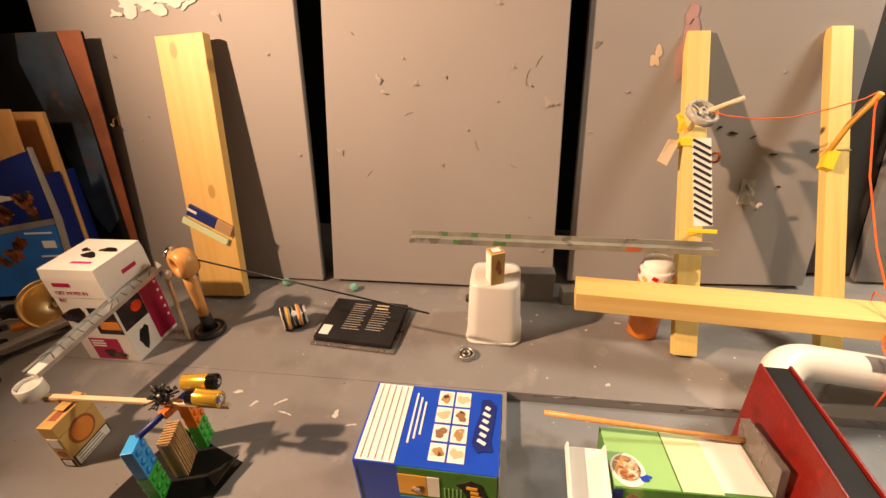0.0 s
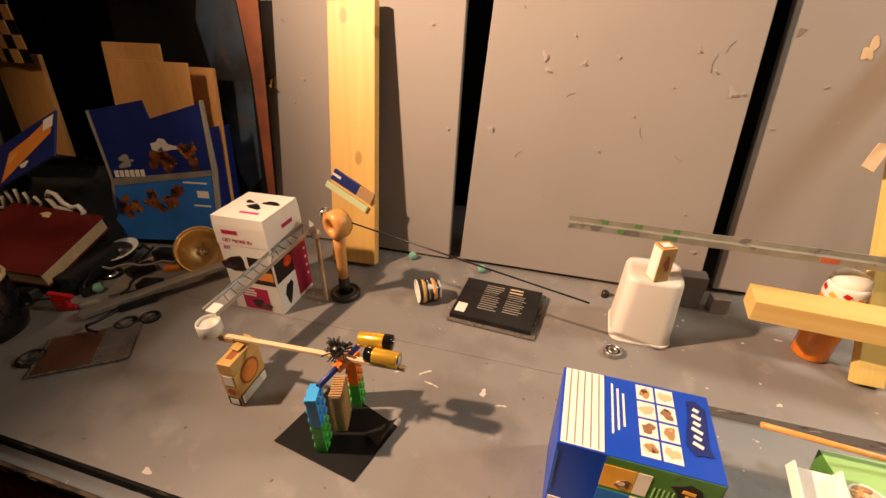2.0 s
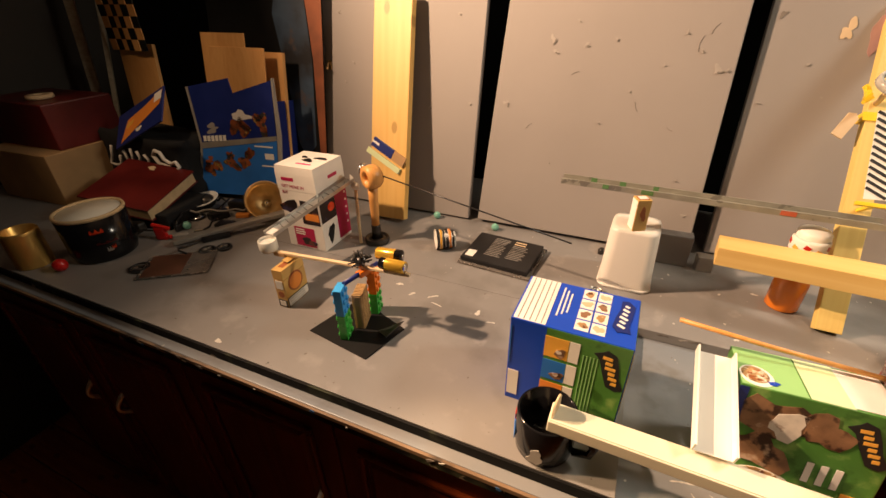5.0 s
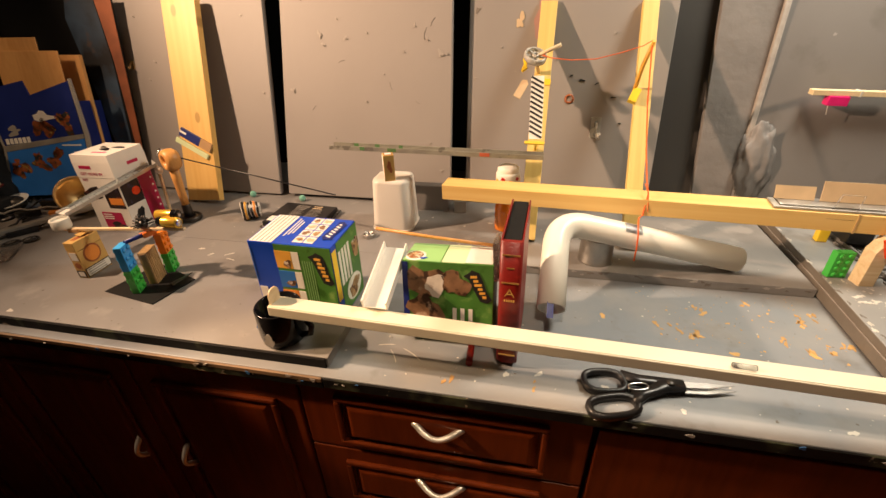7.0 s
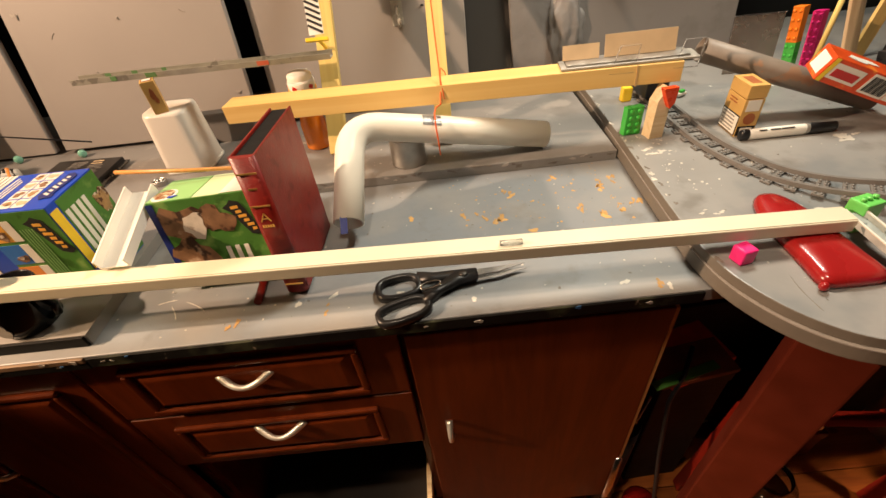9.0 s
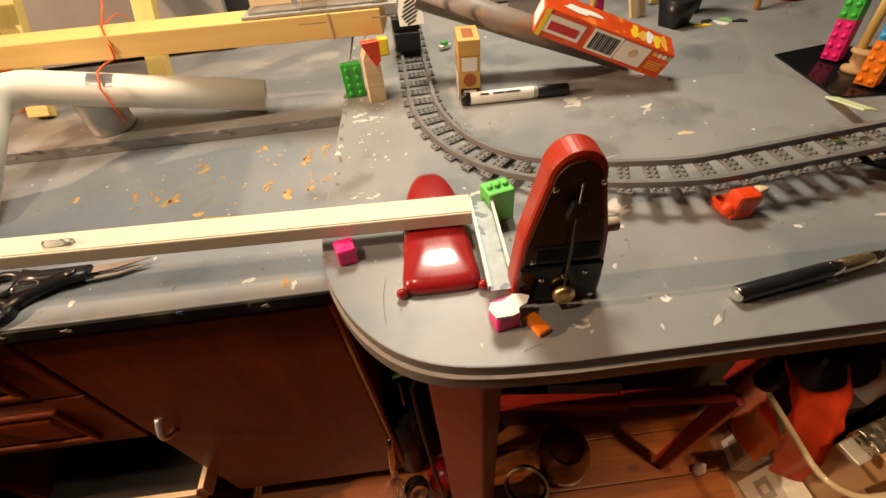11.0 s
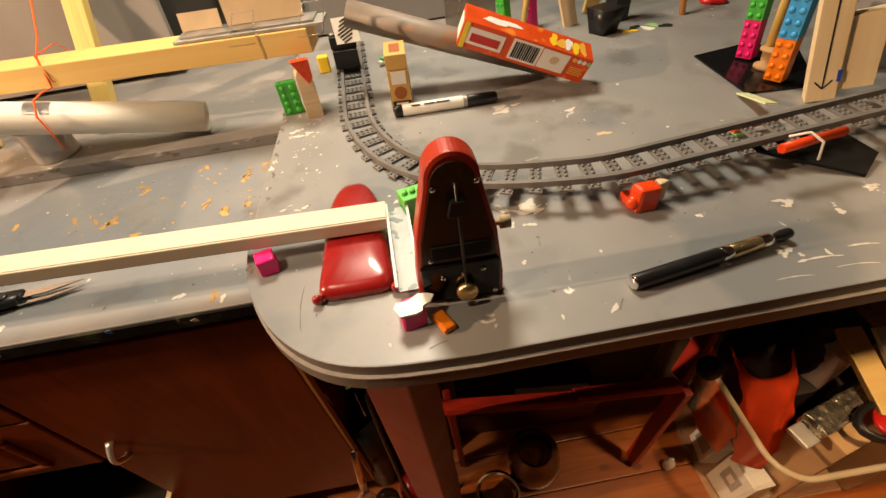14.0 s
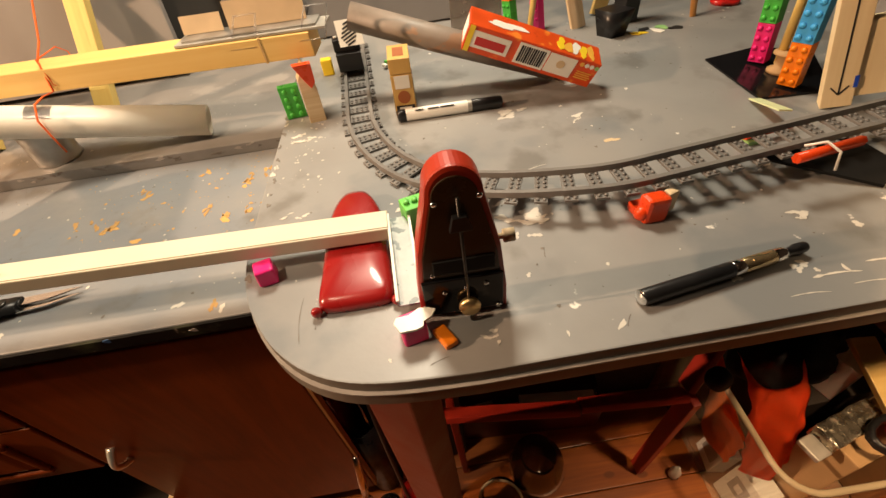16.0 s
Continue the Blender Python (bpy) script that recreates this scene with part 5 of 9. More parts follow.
for i in range(14):
    patch(box2, "food_bit", (-0.061 + rnd.uniform(-0.010, 0.010), -0.018 + rnd.uniform(-0.012, 0.012), dh), X, Y, 0.006, 0.004, (M_BROWNINK, M_CARD)[i % 2], 0.0019, shape="blob", seed=i)
patch(box2, "blue_print", (-0.044, -0.030, dh), X, Y, 0.012, 0.008, M_BLUE, 0.0014, shape="blob", seed=2)
fy = -dd / 2
patch(box2, "blue_strip", (-0.0745, fy, dh / 2), X, Z, 0.010, dh * 0.97, M_DKBLUE)
patch(box2, "brown_print", (-0.036, fy, 0.112), X, Z, 0.066, 0.062, M_FURPRINT, shape="blob", seed=4)
patch(box2, "white_print", (-0.022, fy, 0.106), X, Z, 0.040, 0.036, M_PALEPRINT, 0.0009, shape="blob", seed=6)
patch(box2, "brown_print", (0.014, fy, 0.112), X, Z, 0.046, 0.046, M_FURPRINT, 0.0009, shape="blob", seed=9)
patch(box2, "dark_print", (-0.040, fy, 0.060), X, Z, 0.062, 0.050, M_FURPRINT, 0.0014, shape="blob", seed=11)
patch(box2, "dish_print", (-0.030, fy, 0.022), X, Z, 0.060, 0.026, M_PAPER, 0.0009, shape="oval")
patch(box2, "food_print", (-0.030, fy, 0.026), X, Z, 0.050, 0.016, M_FOODPRINT, 0.0014, shape="blob", seed=12)
brand_shape(box2, (0.054, fy, 0.108), (0.45, 0, -0.893), (0.893, 0, 0.45), 0.066, 0.028, M_INK, M_AMBER)

for i in range(3):
    patch(box2, "print_line", (0.012 + i * 0.014, fy, 0.050), X, Z, 0.007, 0.030, M_PAPER, 0.0009)
patch(box2, "yellow_mark", (0.064, fy, 0.018), X, Z, 0.030, 0.030, M_AMBER, 0.0009)
tf = bm_prism([(0.079, -0.040), (0.088, -0.038), (0.0865, 0.036), (0.080, 0.041)], dh - 0.030, dh + 0.034)
for v in tf.verts:
    if v.co.z > dh:
        v.co.x -= 0.004
        v.co.z += 0.010 * math.sin(v.co.y * 90)
part("torn_flap", tf, M_SMOKE, box2, "torn clear plastic flap")
single("red_brown_rod", bm_tube([(0.792, 0.048, L + 0.006), (0.790, 0.096, L + 0.006)], 0.006, 12), M_REDLEATHER, "short red-brown rod lying under the carton", "rod")

# amber stick along the top of the carton
single("amber_stick", bm_tube([(0.596, 0.190, 1.0770), (0.700, 0.190, 1.0670), (0.824, 0.188, 1.0600)], 0.0032, 8), M_ORANGEWOOD, "thin amber wooden stick lying across a carton", "stick")

# red book standing on end
book = thing("red_book", "thick red cloth-bound book with gilt spine standing upright", "book", pose(0.8575, 0.1480, L + 0.0045, -2.6, -0.9, -2.5))
bw, bd, bh = 0.034, 0.170, 0.228
part("page_block", bm_box(bw - 0.008, bd - 0.008, bh - 0.006, (0, 0.002, bh / 2), 0.001), M_BLACKMATT, book)
for s in (-1, 1):
    part("cover", bm_box(0.0030, bd, bh, (s * (bw / 2 - 0.0015), 0, bh / 2), 0.001), M_REDLEATHER, book)
part("spine", bm_loft([[(x, -bd / 2 - 0.0005 - 0.005 * math.sqrt(max(0, 1 - (x / (bw / 2)) ** 2)), z) for x in [(-bw / 2 + bw * i / 10) for i in range(11)]] + [(bw / 2, -bd / 2 + 0.003, z), (-bw / 2, -bd / 2 + 0.003, z)] for z in (0, bh)]), M_REDLEATHER, book)
for z in (0.018, 0.158, 0.206):
    part("gilt_band", bm_box(bw * 0.80, 0.0010, 0.0022, (0, -bd / 2 - 0.0058, z)), M_GOLD, book)
for sx, a in ((-1, 28), (1, -28)):
    part("gilt_emblem", turned(bm_box(0.0016, 0.0008, 0.015), Matrix.Translation((sx * 0.0034, -bd / 2 - 0.0058, 0.140)) @ Euler((0, radians(a), 0)).to_matrix().to_4x4()), M_GOLD, book)
part("gilt_emblem", bm_box(0.0080, 0.0008, 0.0014, (0, -bd / 2 - 0.0058, 0.138)), M_GOLD, book)
for i in range(5):
    part("gilt_title", bm_box(0.0022, 0.0008, 0.0042, (-0.0070 + i * 0.0035, -bd / 2 - 0.0056, 0.126)), M_GOLD, book)
part("gilt_title", bm_box(0.012, 0.0008, 0.0024, (0, -bd / 2 - 0.0058, 0.184)), M_GOLD, book)

# long cream gutter on a mug, and a short one
gutter = thing("long_cream_gutter", "long closed cream plastic duct lying on a mug", "cable duct", between((0.461, 0.0280, 0.9930), (1.629, 0.0148, 0.9655)))
part("duct", bm_box(1.169, 0.0325, 0.0185, (0.5845, 0, 0.0095), 0.0016), M_DUCT, gutter)
part("cover", bm_box(1.167, 0.0285, 0.0012, (0.5845, 0, 0.0193), 0.0005), M_DUCT, gutter)
part("end_stop", turned(bm_prism([(0.012 * math.cos(a * math.pi / 8), 0.030 + 0.012 * math.sin(a * math.pi / 8)) for a in range(9)] + [(-0.012, 0.0), (0.012, 0.0)], -0.001, 0.001), pose(0.006, 0, 0.006, 90, 0, 80)), M_PALEWOOD, gutter, "round-ended wooden stick")
part("clear_drop", bm_tube([(0.700, -0.006, 0.0235), (0.730, -0.006, 0.0235)], 0.004, 8), M_CLEAR, gutter)
chute = thing("short_white_chute", "short white plastic chute sloping down beside a carton", "chute", between((0.641, 0.165, 1.0510), (0.640, 0.037, 1.0130), up=(0, 0, 1)))
part("chute", u_channel(0.134, 0.043, 0.017, 0.0022), M_WHITEPL, chute)
mug = thing("black_mug", "glossy black mug with a blue and red print", "mug", pose(0.4570, 0.0450, R, 0, 0, 0))
part("body", bm_lathe([(0, 0.0), (0.034, 0.0), (0.038, 0.004), (0.040, 0.020), (0.040, 0.069), (0.039, 0.0715), (0.0365, 0.0705), (0.0365, 0.006), (0, 0.005)], 36), M_GLOSSBLACK, mug)
part("mug_handle", bm_tube([(0.038, -0.006, 0.054), (0.054, -0.010, 0.054), (0.064, -0.012, 0.042), (0.060, -0.012, 0.026), (0.040, -0.008, 0.016)], 0.0055, 10), M_GLOSSBLACK, mug)
for a, z, w, h, mt in ((195, 0.030, 0.020, 0.030, M_SKY), (188, 0.052, 0.016, 0.012, M_RED), (265, 0.022, 0.022, 0.024, M_GREYINK)):
    ang = radians(a)
    part("print", turned(blob(0, 0, w / 2, -0.0003, 0.0008, int(a), h / w), Matrix.Translation((0.0402 * math.cos(ang), 0.0402 * math.sin(ang), z)) @ Euler((radians(90), 0, ang + radians(90))).to_matrix().to_4x4()), mt, mug)

# kitchen scissors
scis = thing("kitchen_scissors", "black-handled kitchen scissors lying on the worktop", "scissors", pose(1.1110, 0.0530, L + 0.0005, 0, 0, 5))


def loop_outline(cx, cy, rx, ry, turn, n=32, power=0.72):
    out = []
    for i in range(n):
        a = 2 * math.pi * i / n
        c, q = math.cos(a), math.sin(a)
        x, y = rx * math.copysign(abs(c) ** power, c), ry * math.copysign(abs(q) ** power, q)
        out.append((cx + x * math.cos(turn) - y * math.sin(turn), cy + x * math.sin(turn) + y * math.cos(turn)))
    return out


def loop_handle(cx, cy, rx, ry, turn, rim, z0, z1):
    """A flat moulded finger loop."""
    bm = bmesh.new()
    outer, inner = loop_outline(cx, cy, rx, ry, turn), loop_outline(cx, cy, rx - rim, ry - rim, turn)
    mid_o, mid_i = loop_outline(cx, cy, rx - rim * 0.25, ry - rim * 0.25, turn), loop_outline(cx, cy, rx - rim * 0.75, ry - rim * 0.75, turn)
    rings = [[bm.verts.new((x, y, z)) for x, y in o] for o, z in ((inner, z0 + 0.002), (mid_i, z0), (mid_o, z0), (outer, z0 + 0.002), (outer, z1 - 0.003), (mid_o, z1), (mid_i, z1), (inner, z1 - 0.003))]
    n = len(outer)
    for k in range(8):
        r0, r1 = rings[k], rings[(k + 1) % 8]
        for i in range(n):
            f = bm.faces.new((r0[i], r0[(i + 1) % n], r1[(i + 1) % n], r1[i]))
            f.smooth = True
    bmesh.ops.recalc_face_normals(bm, faces=bm.faces[:])
    return bm


part("finger_loop", loop_handle(-0.100, 0.001, 0.036, 0.026, 0.06, 0.0095, 0.0, 0.0125), M_BLACK, scis)
part("finger_loop", loop_handle(-0.096, -0.0475, 0.042, 0.0225, 0.22, 0.0095, 0.0, 0.0125), M_BLACK, scis)
part("shank", bm_loft([[(x, y0, 0.001), (x, y1, 0.001), (x, y1, 0.012), (x, y0, 0.012)] for x, y0, y1 in ((-0.070, 0.000, 0.024), (-0.045, -0.002, 0.016), (-0.010, -0.004, 0.013), (0.022, -0.006, 0.010))]), M_BLACK, scis)
part("shank", bm_loft([[(x, y0, 0.002), (x, y1, 0.002), (x, y1, 0.0132), (x, y0, 0.0132)] for x, y0, y1 in ((-0.064, -0.046, -0.022), (-0.040, -0.028, -0.010), (-0.008, -0.014, 0.010), (0.020, -0.011, 0.007))]), M_BLACK, scis)
part("pivot", bm_lathe([(0, 0.0133), (0.007, 0.0133), (0.006, 0.0155), (0, 0.0158)], 16), M_DARKMETAL, scis)
for y, z in ((-0.005, 0.004), (0.003, 0.0075)):
    part("blade", bm_prism([(0.018, y - 0.007), (0.055, y - 0.006), (0.098, y + 0.003), (0.055, y + 0.005), (0.018, y + 0.006)], z, z + 0.002), M_CHROME, scis)
part("grip_insert", loop_handle(-0.052, -0.011, 0.017, 0.008, 0.15, 0.003, 0.002, 0.0137), M_CHROME, scis)

pencil = thing("yellow_pencil", "yellow hexagonal pencil lying on the worktop", "pencil", between((1.2560, 0.1330, L + 0.0040), (1.4320, 0.1120, L + 0.0040)))
part("barrel", bm_tube([(0.006, 0, 0.001), (0.178, 0, 0.001)], 0.0050, 6), M_AMBER, pencil)
part("tip", bm_tube([(0, 0, 0.001), (0.006, 0, 0.001)], [0.0030, 0.0046], 6), M_PALEWOOD, pencil)

# grey box and small blocks at the foot of the wall
single("grey_box", bm_box(0.130, 0.030, 0.075, (0, 0, 0.0375), 0.003), M_PANEL2, "grey painted box standing at the foot of the wall", "box", pose(0.574, 0.634, R, 0, 0, 2))
single("grey_block", bm_box(0.034, 0.026, 0.036, (0, 0, 0.018), 0.003), M_DULLMETAL, "small grey block standing at the wall", "block", pose(0.672, 0.628, R, 0, 0, 8))
for x in (0.455, 0.530):
    single("dark_plug", bm_lathe([(0, 0), (0.008, 0), (0.008, 0.010), (0.005, 0.014), (0, 0.014)], 16), M_DARKMETAL, "dark round plug at the foot of the wall", "plug", pose(x, 0.612, R))

fit_to_view(plan_bench, keep=("wooden_post", "orange_string", "wooden_beam", "plastic_pipe", "tin_can", "food_carton", "red_brown_rod", "amber_stick", "red_book", "long_cream_gutter",
                         "short_white_chute", "black_mug", "kitchen_scissors", "yellow_pencil"))

# ---------------------------------------------------------------- things on the side table
# toy railway: a straight, a quarter circle, and a rising straight
def rail_path(s):
    """Place, heading and height at s metres along the line."""
    r, turn, straight = 0.320, radians(93.0), 0.32
    a0 = radians(-87.9)
    x, y = 1.5922, 0.3332
    q = min(max(s - straight, 0) / r, turn)
    a = a0 + q
    d = s - straight if s < straight else max(s - straight - r * turn, 0)
    x += r * (math.sin(a) - math.sin(a0)) + d * math.cos(a)
    y += r * (math.cos(a0) - math.cos(a)) + d * math.sin(a)
    u = min(max((s - straight - 0.16) / 0.293, 0), 1)
    return x, y, P + 0.0004 + 0.031 * u * u * (3 - 2 * u) + 0.0142 * max(s - straight - 0.453, 0), math.degrees(a)


track = thing("toy_railway_track", "dark grey plastic toy railway track curving across the side table", "railway track")


def rail_bar(offset):
    bm = bmesh.new()
    rows = []
    n = 90
    for i in range(n + 1):
        x, y, z, a = rail_path(1.42 * i / n)
        c, s = math.cos(radians(a)), math.sin(radians(a))
        row = []
        for o, h in ((-0.0036, 0.0036), (0.0036, 0.0036), (0.0028, 0.0110), (-0.0028, 0.0110)):
            row.append(bm.verts.new((x - s * (offset + o), y + c * (offset + o), z + h)))
        rows.append(row)
    for p, q in zip(rows, rows[1:]):
        for k in range(4):
            bm.faces.new((p[k], p[(k + 1) % 4], q[(k + 1) % 4], q[k]))
    bm.faces.new(rows[0])
    bm.faces.new(rows[-1][::-1])
    bmesh.ops.recalc_face_normals(bm, faces=bm.faces[:])
    return bm


for o in (-0.0200, 0.0200):
    part("rail", rail_bar(o), M_GREYTRACK, track)
tie = bm_box(0.0158, 0.064, 0.0034, (0, 0, 0.0018), 0.0006)
studs = [bm_lathe([(0, 0.0035), (0.0022, 0.0035), (0.0022, 0.0052), (0, 0.0052)], 8, (dx, dy, 0))
         for dx in (-0.0040, 0.0040) for dy in (-0.0280, -0.0120, -0.0040, 0.0040, 0.0120, 0.0280)]
tie_mesh = mesh_of("sleeper", bm_join(tie, *studs), M_GREYTRACK)
s = 0.012
while s < 1.41:
    x, y, z, a = rail_path(s)
    ob = new("sleeper", tie_mesh)
    ob.parent = track
    ob.matrix_local = pose(x, y, z, 0, 0, a)
    s += 0.0320

wag = thing("black_wagon", "black toy wagon with a striped paper top on the track", "toy wagon", pose(1.573, 0.560, P + 0.0115, 0, 0, 0))
part("body", bm_box(0.044, 0.095, 0.030, (0, 0, 0.017), 0.002), M_BLACK, wag)
part("cab", bm_box(0.046, 0.030, 0.020, (0, -0.020, 0.0422), 0.002), M_BLACK, wag)
for sx in (-1, 1):
    for sy in (-1, 1):
        part("wheel", bm_lathe([(0, -0.002), (0.008, -0.002), (0.008, 0.002), (0, 0.002)], 16, rot=Matrix.Translation((sx * 0.0185, sy * 0.028, 0.0075)) @ Euler((0, radians(90), 0)).to_matrix().to_4x4()), M_BLACKMATT, wag)
paper_m = pose(0.010, -0.0330, 0.0610, 62, 0, 4)
part("striped_paper", turned(bm_box(0.042, 0.042, 0.001), paper_m), M_PAPER, wag, "white paper with slanted black stripes")
for i in range(7):
    part("stripe", turned(bm_box(0.034 - 0.006 * abs(i - 3), 0.0026, 0.0006), paper_m @ pose(0, -0.0165 + i * 0.0055, 0.0008, 0, 0, 24)), M_INK, wag)
for i in range(4):
    part("front_stud", bm_lathe([(0, 0.0525), (0.0042, 0.0525), (0.0042, 0.056), (0, 0.056)], 10, (-0.016 + i * 0.0107, -0.022, 0)), M_DULLMETAL, wag)

# blocks that carry the beam
wedge = thing("pointed_wood_block", "pale wooden block with a slanted top under the beam", "wood block", pose(1.5085, 0.3580, P, 0, 0, 8))
wb = bm_prism([(-0.0115, 0), (0.0125, 0), (0.0125, 0.048), (0.002, 0.083), (-0.0105, 0.060)], -0.013, 0.013, 0.0008)
part("block", turned(wb, Euler((radians(90), 0, 0)).to_matrix().to_4x4()), M_PALEWOOD, wedge)
roof = single("red_roof_brick", turned(bm_prism([(-0.014, 0.036), (0.011, 0.036), (0.010, 0.012), (0.003, 0.004), (-0.004, 0.016)], -0.006, 0.006, 0.0008), Euler((radians(90), 0, 0)).to_matrix().to_4x4()), M_BRICKRED,
              "red toy roof brick wedged under the beam", "toy brick", pose(1.5135, 0.3400, P + 0.047, 0, 0, 8))
gb = thing("green_brick", "green toy brick with studs standing on its edge", "toy brick", pose(1.4640, 0.3790, P + 0.0236, -90, 0, 10), "toy bricks")
part("body", bm_box(0.0295, 0.046, 0.0150, (0, 0, -0.0075), 0.0008), M_BRICKGREEN, gb)
for i in range(2):
    for j in range(4):
        part("stud", bm_lathe([(0, 0), (0.0038, 0), (0.0038, 0.003), (0, 0.003)], 12, ((i - 0.5) * 0.0135, (j - 1.5) * 0.0112, 0), rot=None), M_BRICKGREEN, gb)
gb.matrix_world = pose(1.4790, 0.3720, P + 0.0236, 90, 0, 8)
yb = thing("yellow_brick", "small yellow toy brick standing beside the track", "toy brick", pose(1.5290, 0.5600, P, 0, 0, 0), "toy bricks")
part("body", bm_box(0.020, 0.020, 0.028, (0, 0, 0.014), 0.003), M_YELLOW, yb)
tc = thing("toy_car", "tiny white and green toy car beside the track", "toy car", pose(1.640, 0.545, P, 0, 0, 30))
part("body", bm_box(0.024, 0.012, 0.006, (0, 0, 0.006), 0.002), M_PAPER, tc)
part("cabin", bm_box(0.012, 0.010, 0.005, (0, 0, 0.0116), 0.002), M_BRICKGREEN, tc)

cigarette_pack(pose(1.6440, 0.3420, P, 0, 0, 84 + 180), "closed tan cigarette pack standing behind a marker", w=0.062, d=0.0300, h=0.080, emblem=False)
marker = thing("marker_pen", "white marker pen with a black cap lying on the table", "marker pen", between((1.6270, 0.2970, P + 0.0086), (1.7780, 0.2900, P + 0.0086)))
part("barrel", bm_lathe([(0, 0), (0.0072, 0), (0.0084, 0.002), (0.0084, 0.100)], 24, rot=Euler((0, radians(90), 0)).to_matrix().to_4x4()), M_WHITEPL, marker)
part("tail", bm_lathe([(0, -0.002), (0.0070, -0.002), (0.0086, 0.001), (0.0086, 0.010), (0.0084, 0.0102)], 24, rot=Euler((0, radians(90), 0)).to_matrix().to_4x4()), M_BLACK, marker)
part("collar", bm_lathe([(0.0080, 0.100), (0.0080, 0.106)], 24, rot=Euler((0, radians(90), 0)).to_matrix().to_4x4()), M_DULLMETAL, marker)
part("cap", bm_lathe([(0.0080, 0.1062), (0.0086, 0.107), (0.0080, 0.149), (0.0060, 0.151), (0, 0.151)], 24, rot=Euler((0, radians(90), 0)).to_matrix().to_4x4()), M_BLACK, marker)
for i in range(3):
    part("print_bar", bm_box(0.012 + 0.004 * i, 0.004, 0.0006, (0.030 + 0.020 * i, -0.0050, 0.0072)), M_INK, marker)

# sloping tube and the red toy carton that lies on it
tube = thing("grey_cardboard_tube", "grey speckled cardboard tube sloping down to the table", "tube", None)
part("tube", bm_tube([(1.606, 0.413, 1.081), (1.770, 0.386, 1.024), (1.940, 0.358, 0.9680)], 0.0215, 24, wall=0.0016),
     mat("grey_speckled_card", (0.20, 0.165, 0.135), 0.5, vary=0.35, scale=18, stain=[((0.30, 0.18, 0.11), 20.0, 0.62)]), tube)
e1 = Vector((0.205, -0.03, -0.083)).normalized()
e2 = Vector((0.381, 0.05, 0.923))
e2 = (e2 - e1 * e2.dot(e1)).normalized()
e2 = (e2 * math.cos(radians(20)) + e1.cross(e2) * math.sin(radians(20))).normalized()
e3 = e1.cross(e2)
rb = thing("red_toy_carton", "red toy carton with white labels lying on the tube", "carton", Matrix.Translation((1.772, 0.322, 1.0375)) @ Matrix((e1, e2, e3)).transposed().to_4x4())
part("carton", bm_box(0.220, 0.045, 0.045, (0.110, 0.0225, -0.0225), 0.0012), mat("red_carton_print", (0.68, 0.075, 0.012), 0.35, vary=0.2, scale=25, stain=[((0.80, 0.22, 0.03), 30.0, 0.58, 0.06), ((0.40, 0.02, 0.01), 22.0, 0.60, 0.06)]), rb)
for cx, w, h, mt in ((0.040, 0.060, 0.028, M_PAPER), (0.108, 0.050, 0.036, M_PAPER), (0.158, 0.046, 0.034, M_PAPER)):
    patch(rb, "white_label", (cx, 0.024, 0.0), X, Y, w, h, mt)
patch(rb, "red_field", (0.040, 0.022, 0.0), X, Y, 0.048, 0.014, M_RED, 0.0009)
for i in range(11):
    patch(rb, "barcode_line", (0.089 + i * 0.0038, 0.024, 0.0), X, Y, 0.0018 if i % 3 else 0.0030, 0.028, M_INK, 0.0009)
patch(rb, "small_emblem", (0.158, 0.026, 0.0), X, Y, 0.014, 0.014, M_CARD, 0.0009, shape="oval")
patch(rb, "end_label", (0, 0.0225, -0.0225), (0, 0, 1), Y, 0.032, 0.030, M_PAPER)
patch(rb, "yellow_edge", (0.006, 0.0225, 0.0), X, Y, 0.008, 0.043, M_YELLOW, 0.0009)
for i, mt in enumerate((M_AMBER, M_PAPER, M_PAPER, M_LGREEN)):
    patch(rb, "round_mark", (0.190 + i * 0.0085, 0.037, 0.0), X, Y, 0.0072, 0.0072, mt, 0.0009, shape="oval")
bars(rb, (0.188, 0.024, 0.0004), X, Y, 4, 0.032, 0.0018, 0.0020, M_AMBER, 4)
for i in range(5):
    patch(rb, "yellow_print", (0.150 + i * 0.013, 0.045, -0.022 + 0.004 * (i % 2)), X, (0, 0, -1), 0.014, 0.028, (M_YELLOW, M_AMBER, M_PAPER)[i % 3], 0.0006, shape="blob", seed=20 + i)
patch(rb, "white_print", (0.060, 0.045, -0.022), X, (0, 0, -1), 0.060, 0.016, M_PAPER, 0.0006, shape="blob", seed=31)

# cards, metal strip and wire loops on the beam's end
strip = thing("metal_strip_stack", "grey metal strips lying on the end of the beam", "metal strip", between((1.336, 0.4020, 1.0810), (1.590, 0.3720, 1.0880)))
part("strip", bm_box(0.240, 0.045, 0.004, (0.120, 0, 0.0022), 0.0008), M_DULLMETAL, strip)
part("strip", bm_box(0.215, 0.040, 0.003, (0.118, 0.004, 0.0060), 0.0008), M_METAL, strip)
for x, w, h, tilt in ((0.040, 0.066, 0.026, 18), (0.145, 0.125, 0.038, 12)):
    part("pale_card", turned(bm_box(w, 0.002, h, (0, 0, h / 2)), pose(x, 0.010, 0.0078, -tilt, 0, 0)), M_CARD, strip)
for x in (0.105, 0.215):
    pts = [(x - 0.018, -0.026, -0.012), (x + 0.022, -0.026, -0.012), (x + 0.034, -0.010, 0.030), (x, -0.010, 0.030)]
    part("clear_loop", bm_tube(pts, 0.0016, 8, closed=True), M_CLEAR, strip)

# metronome and its red lid
met = thing("metronome", "small red metronome with a dark face and steel screws", "metronome", pose(1.6300, -0.0620, P, 0, 0, -4))


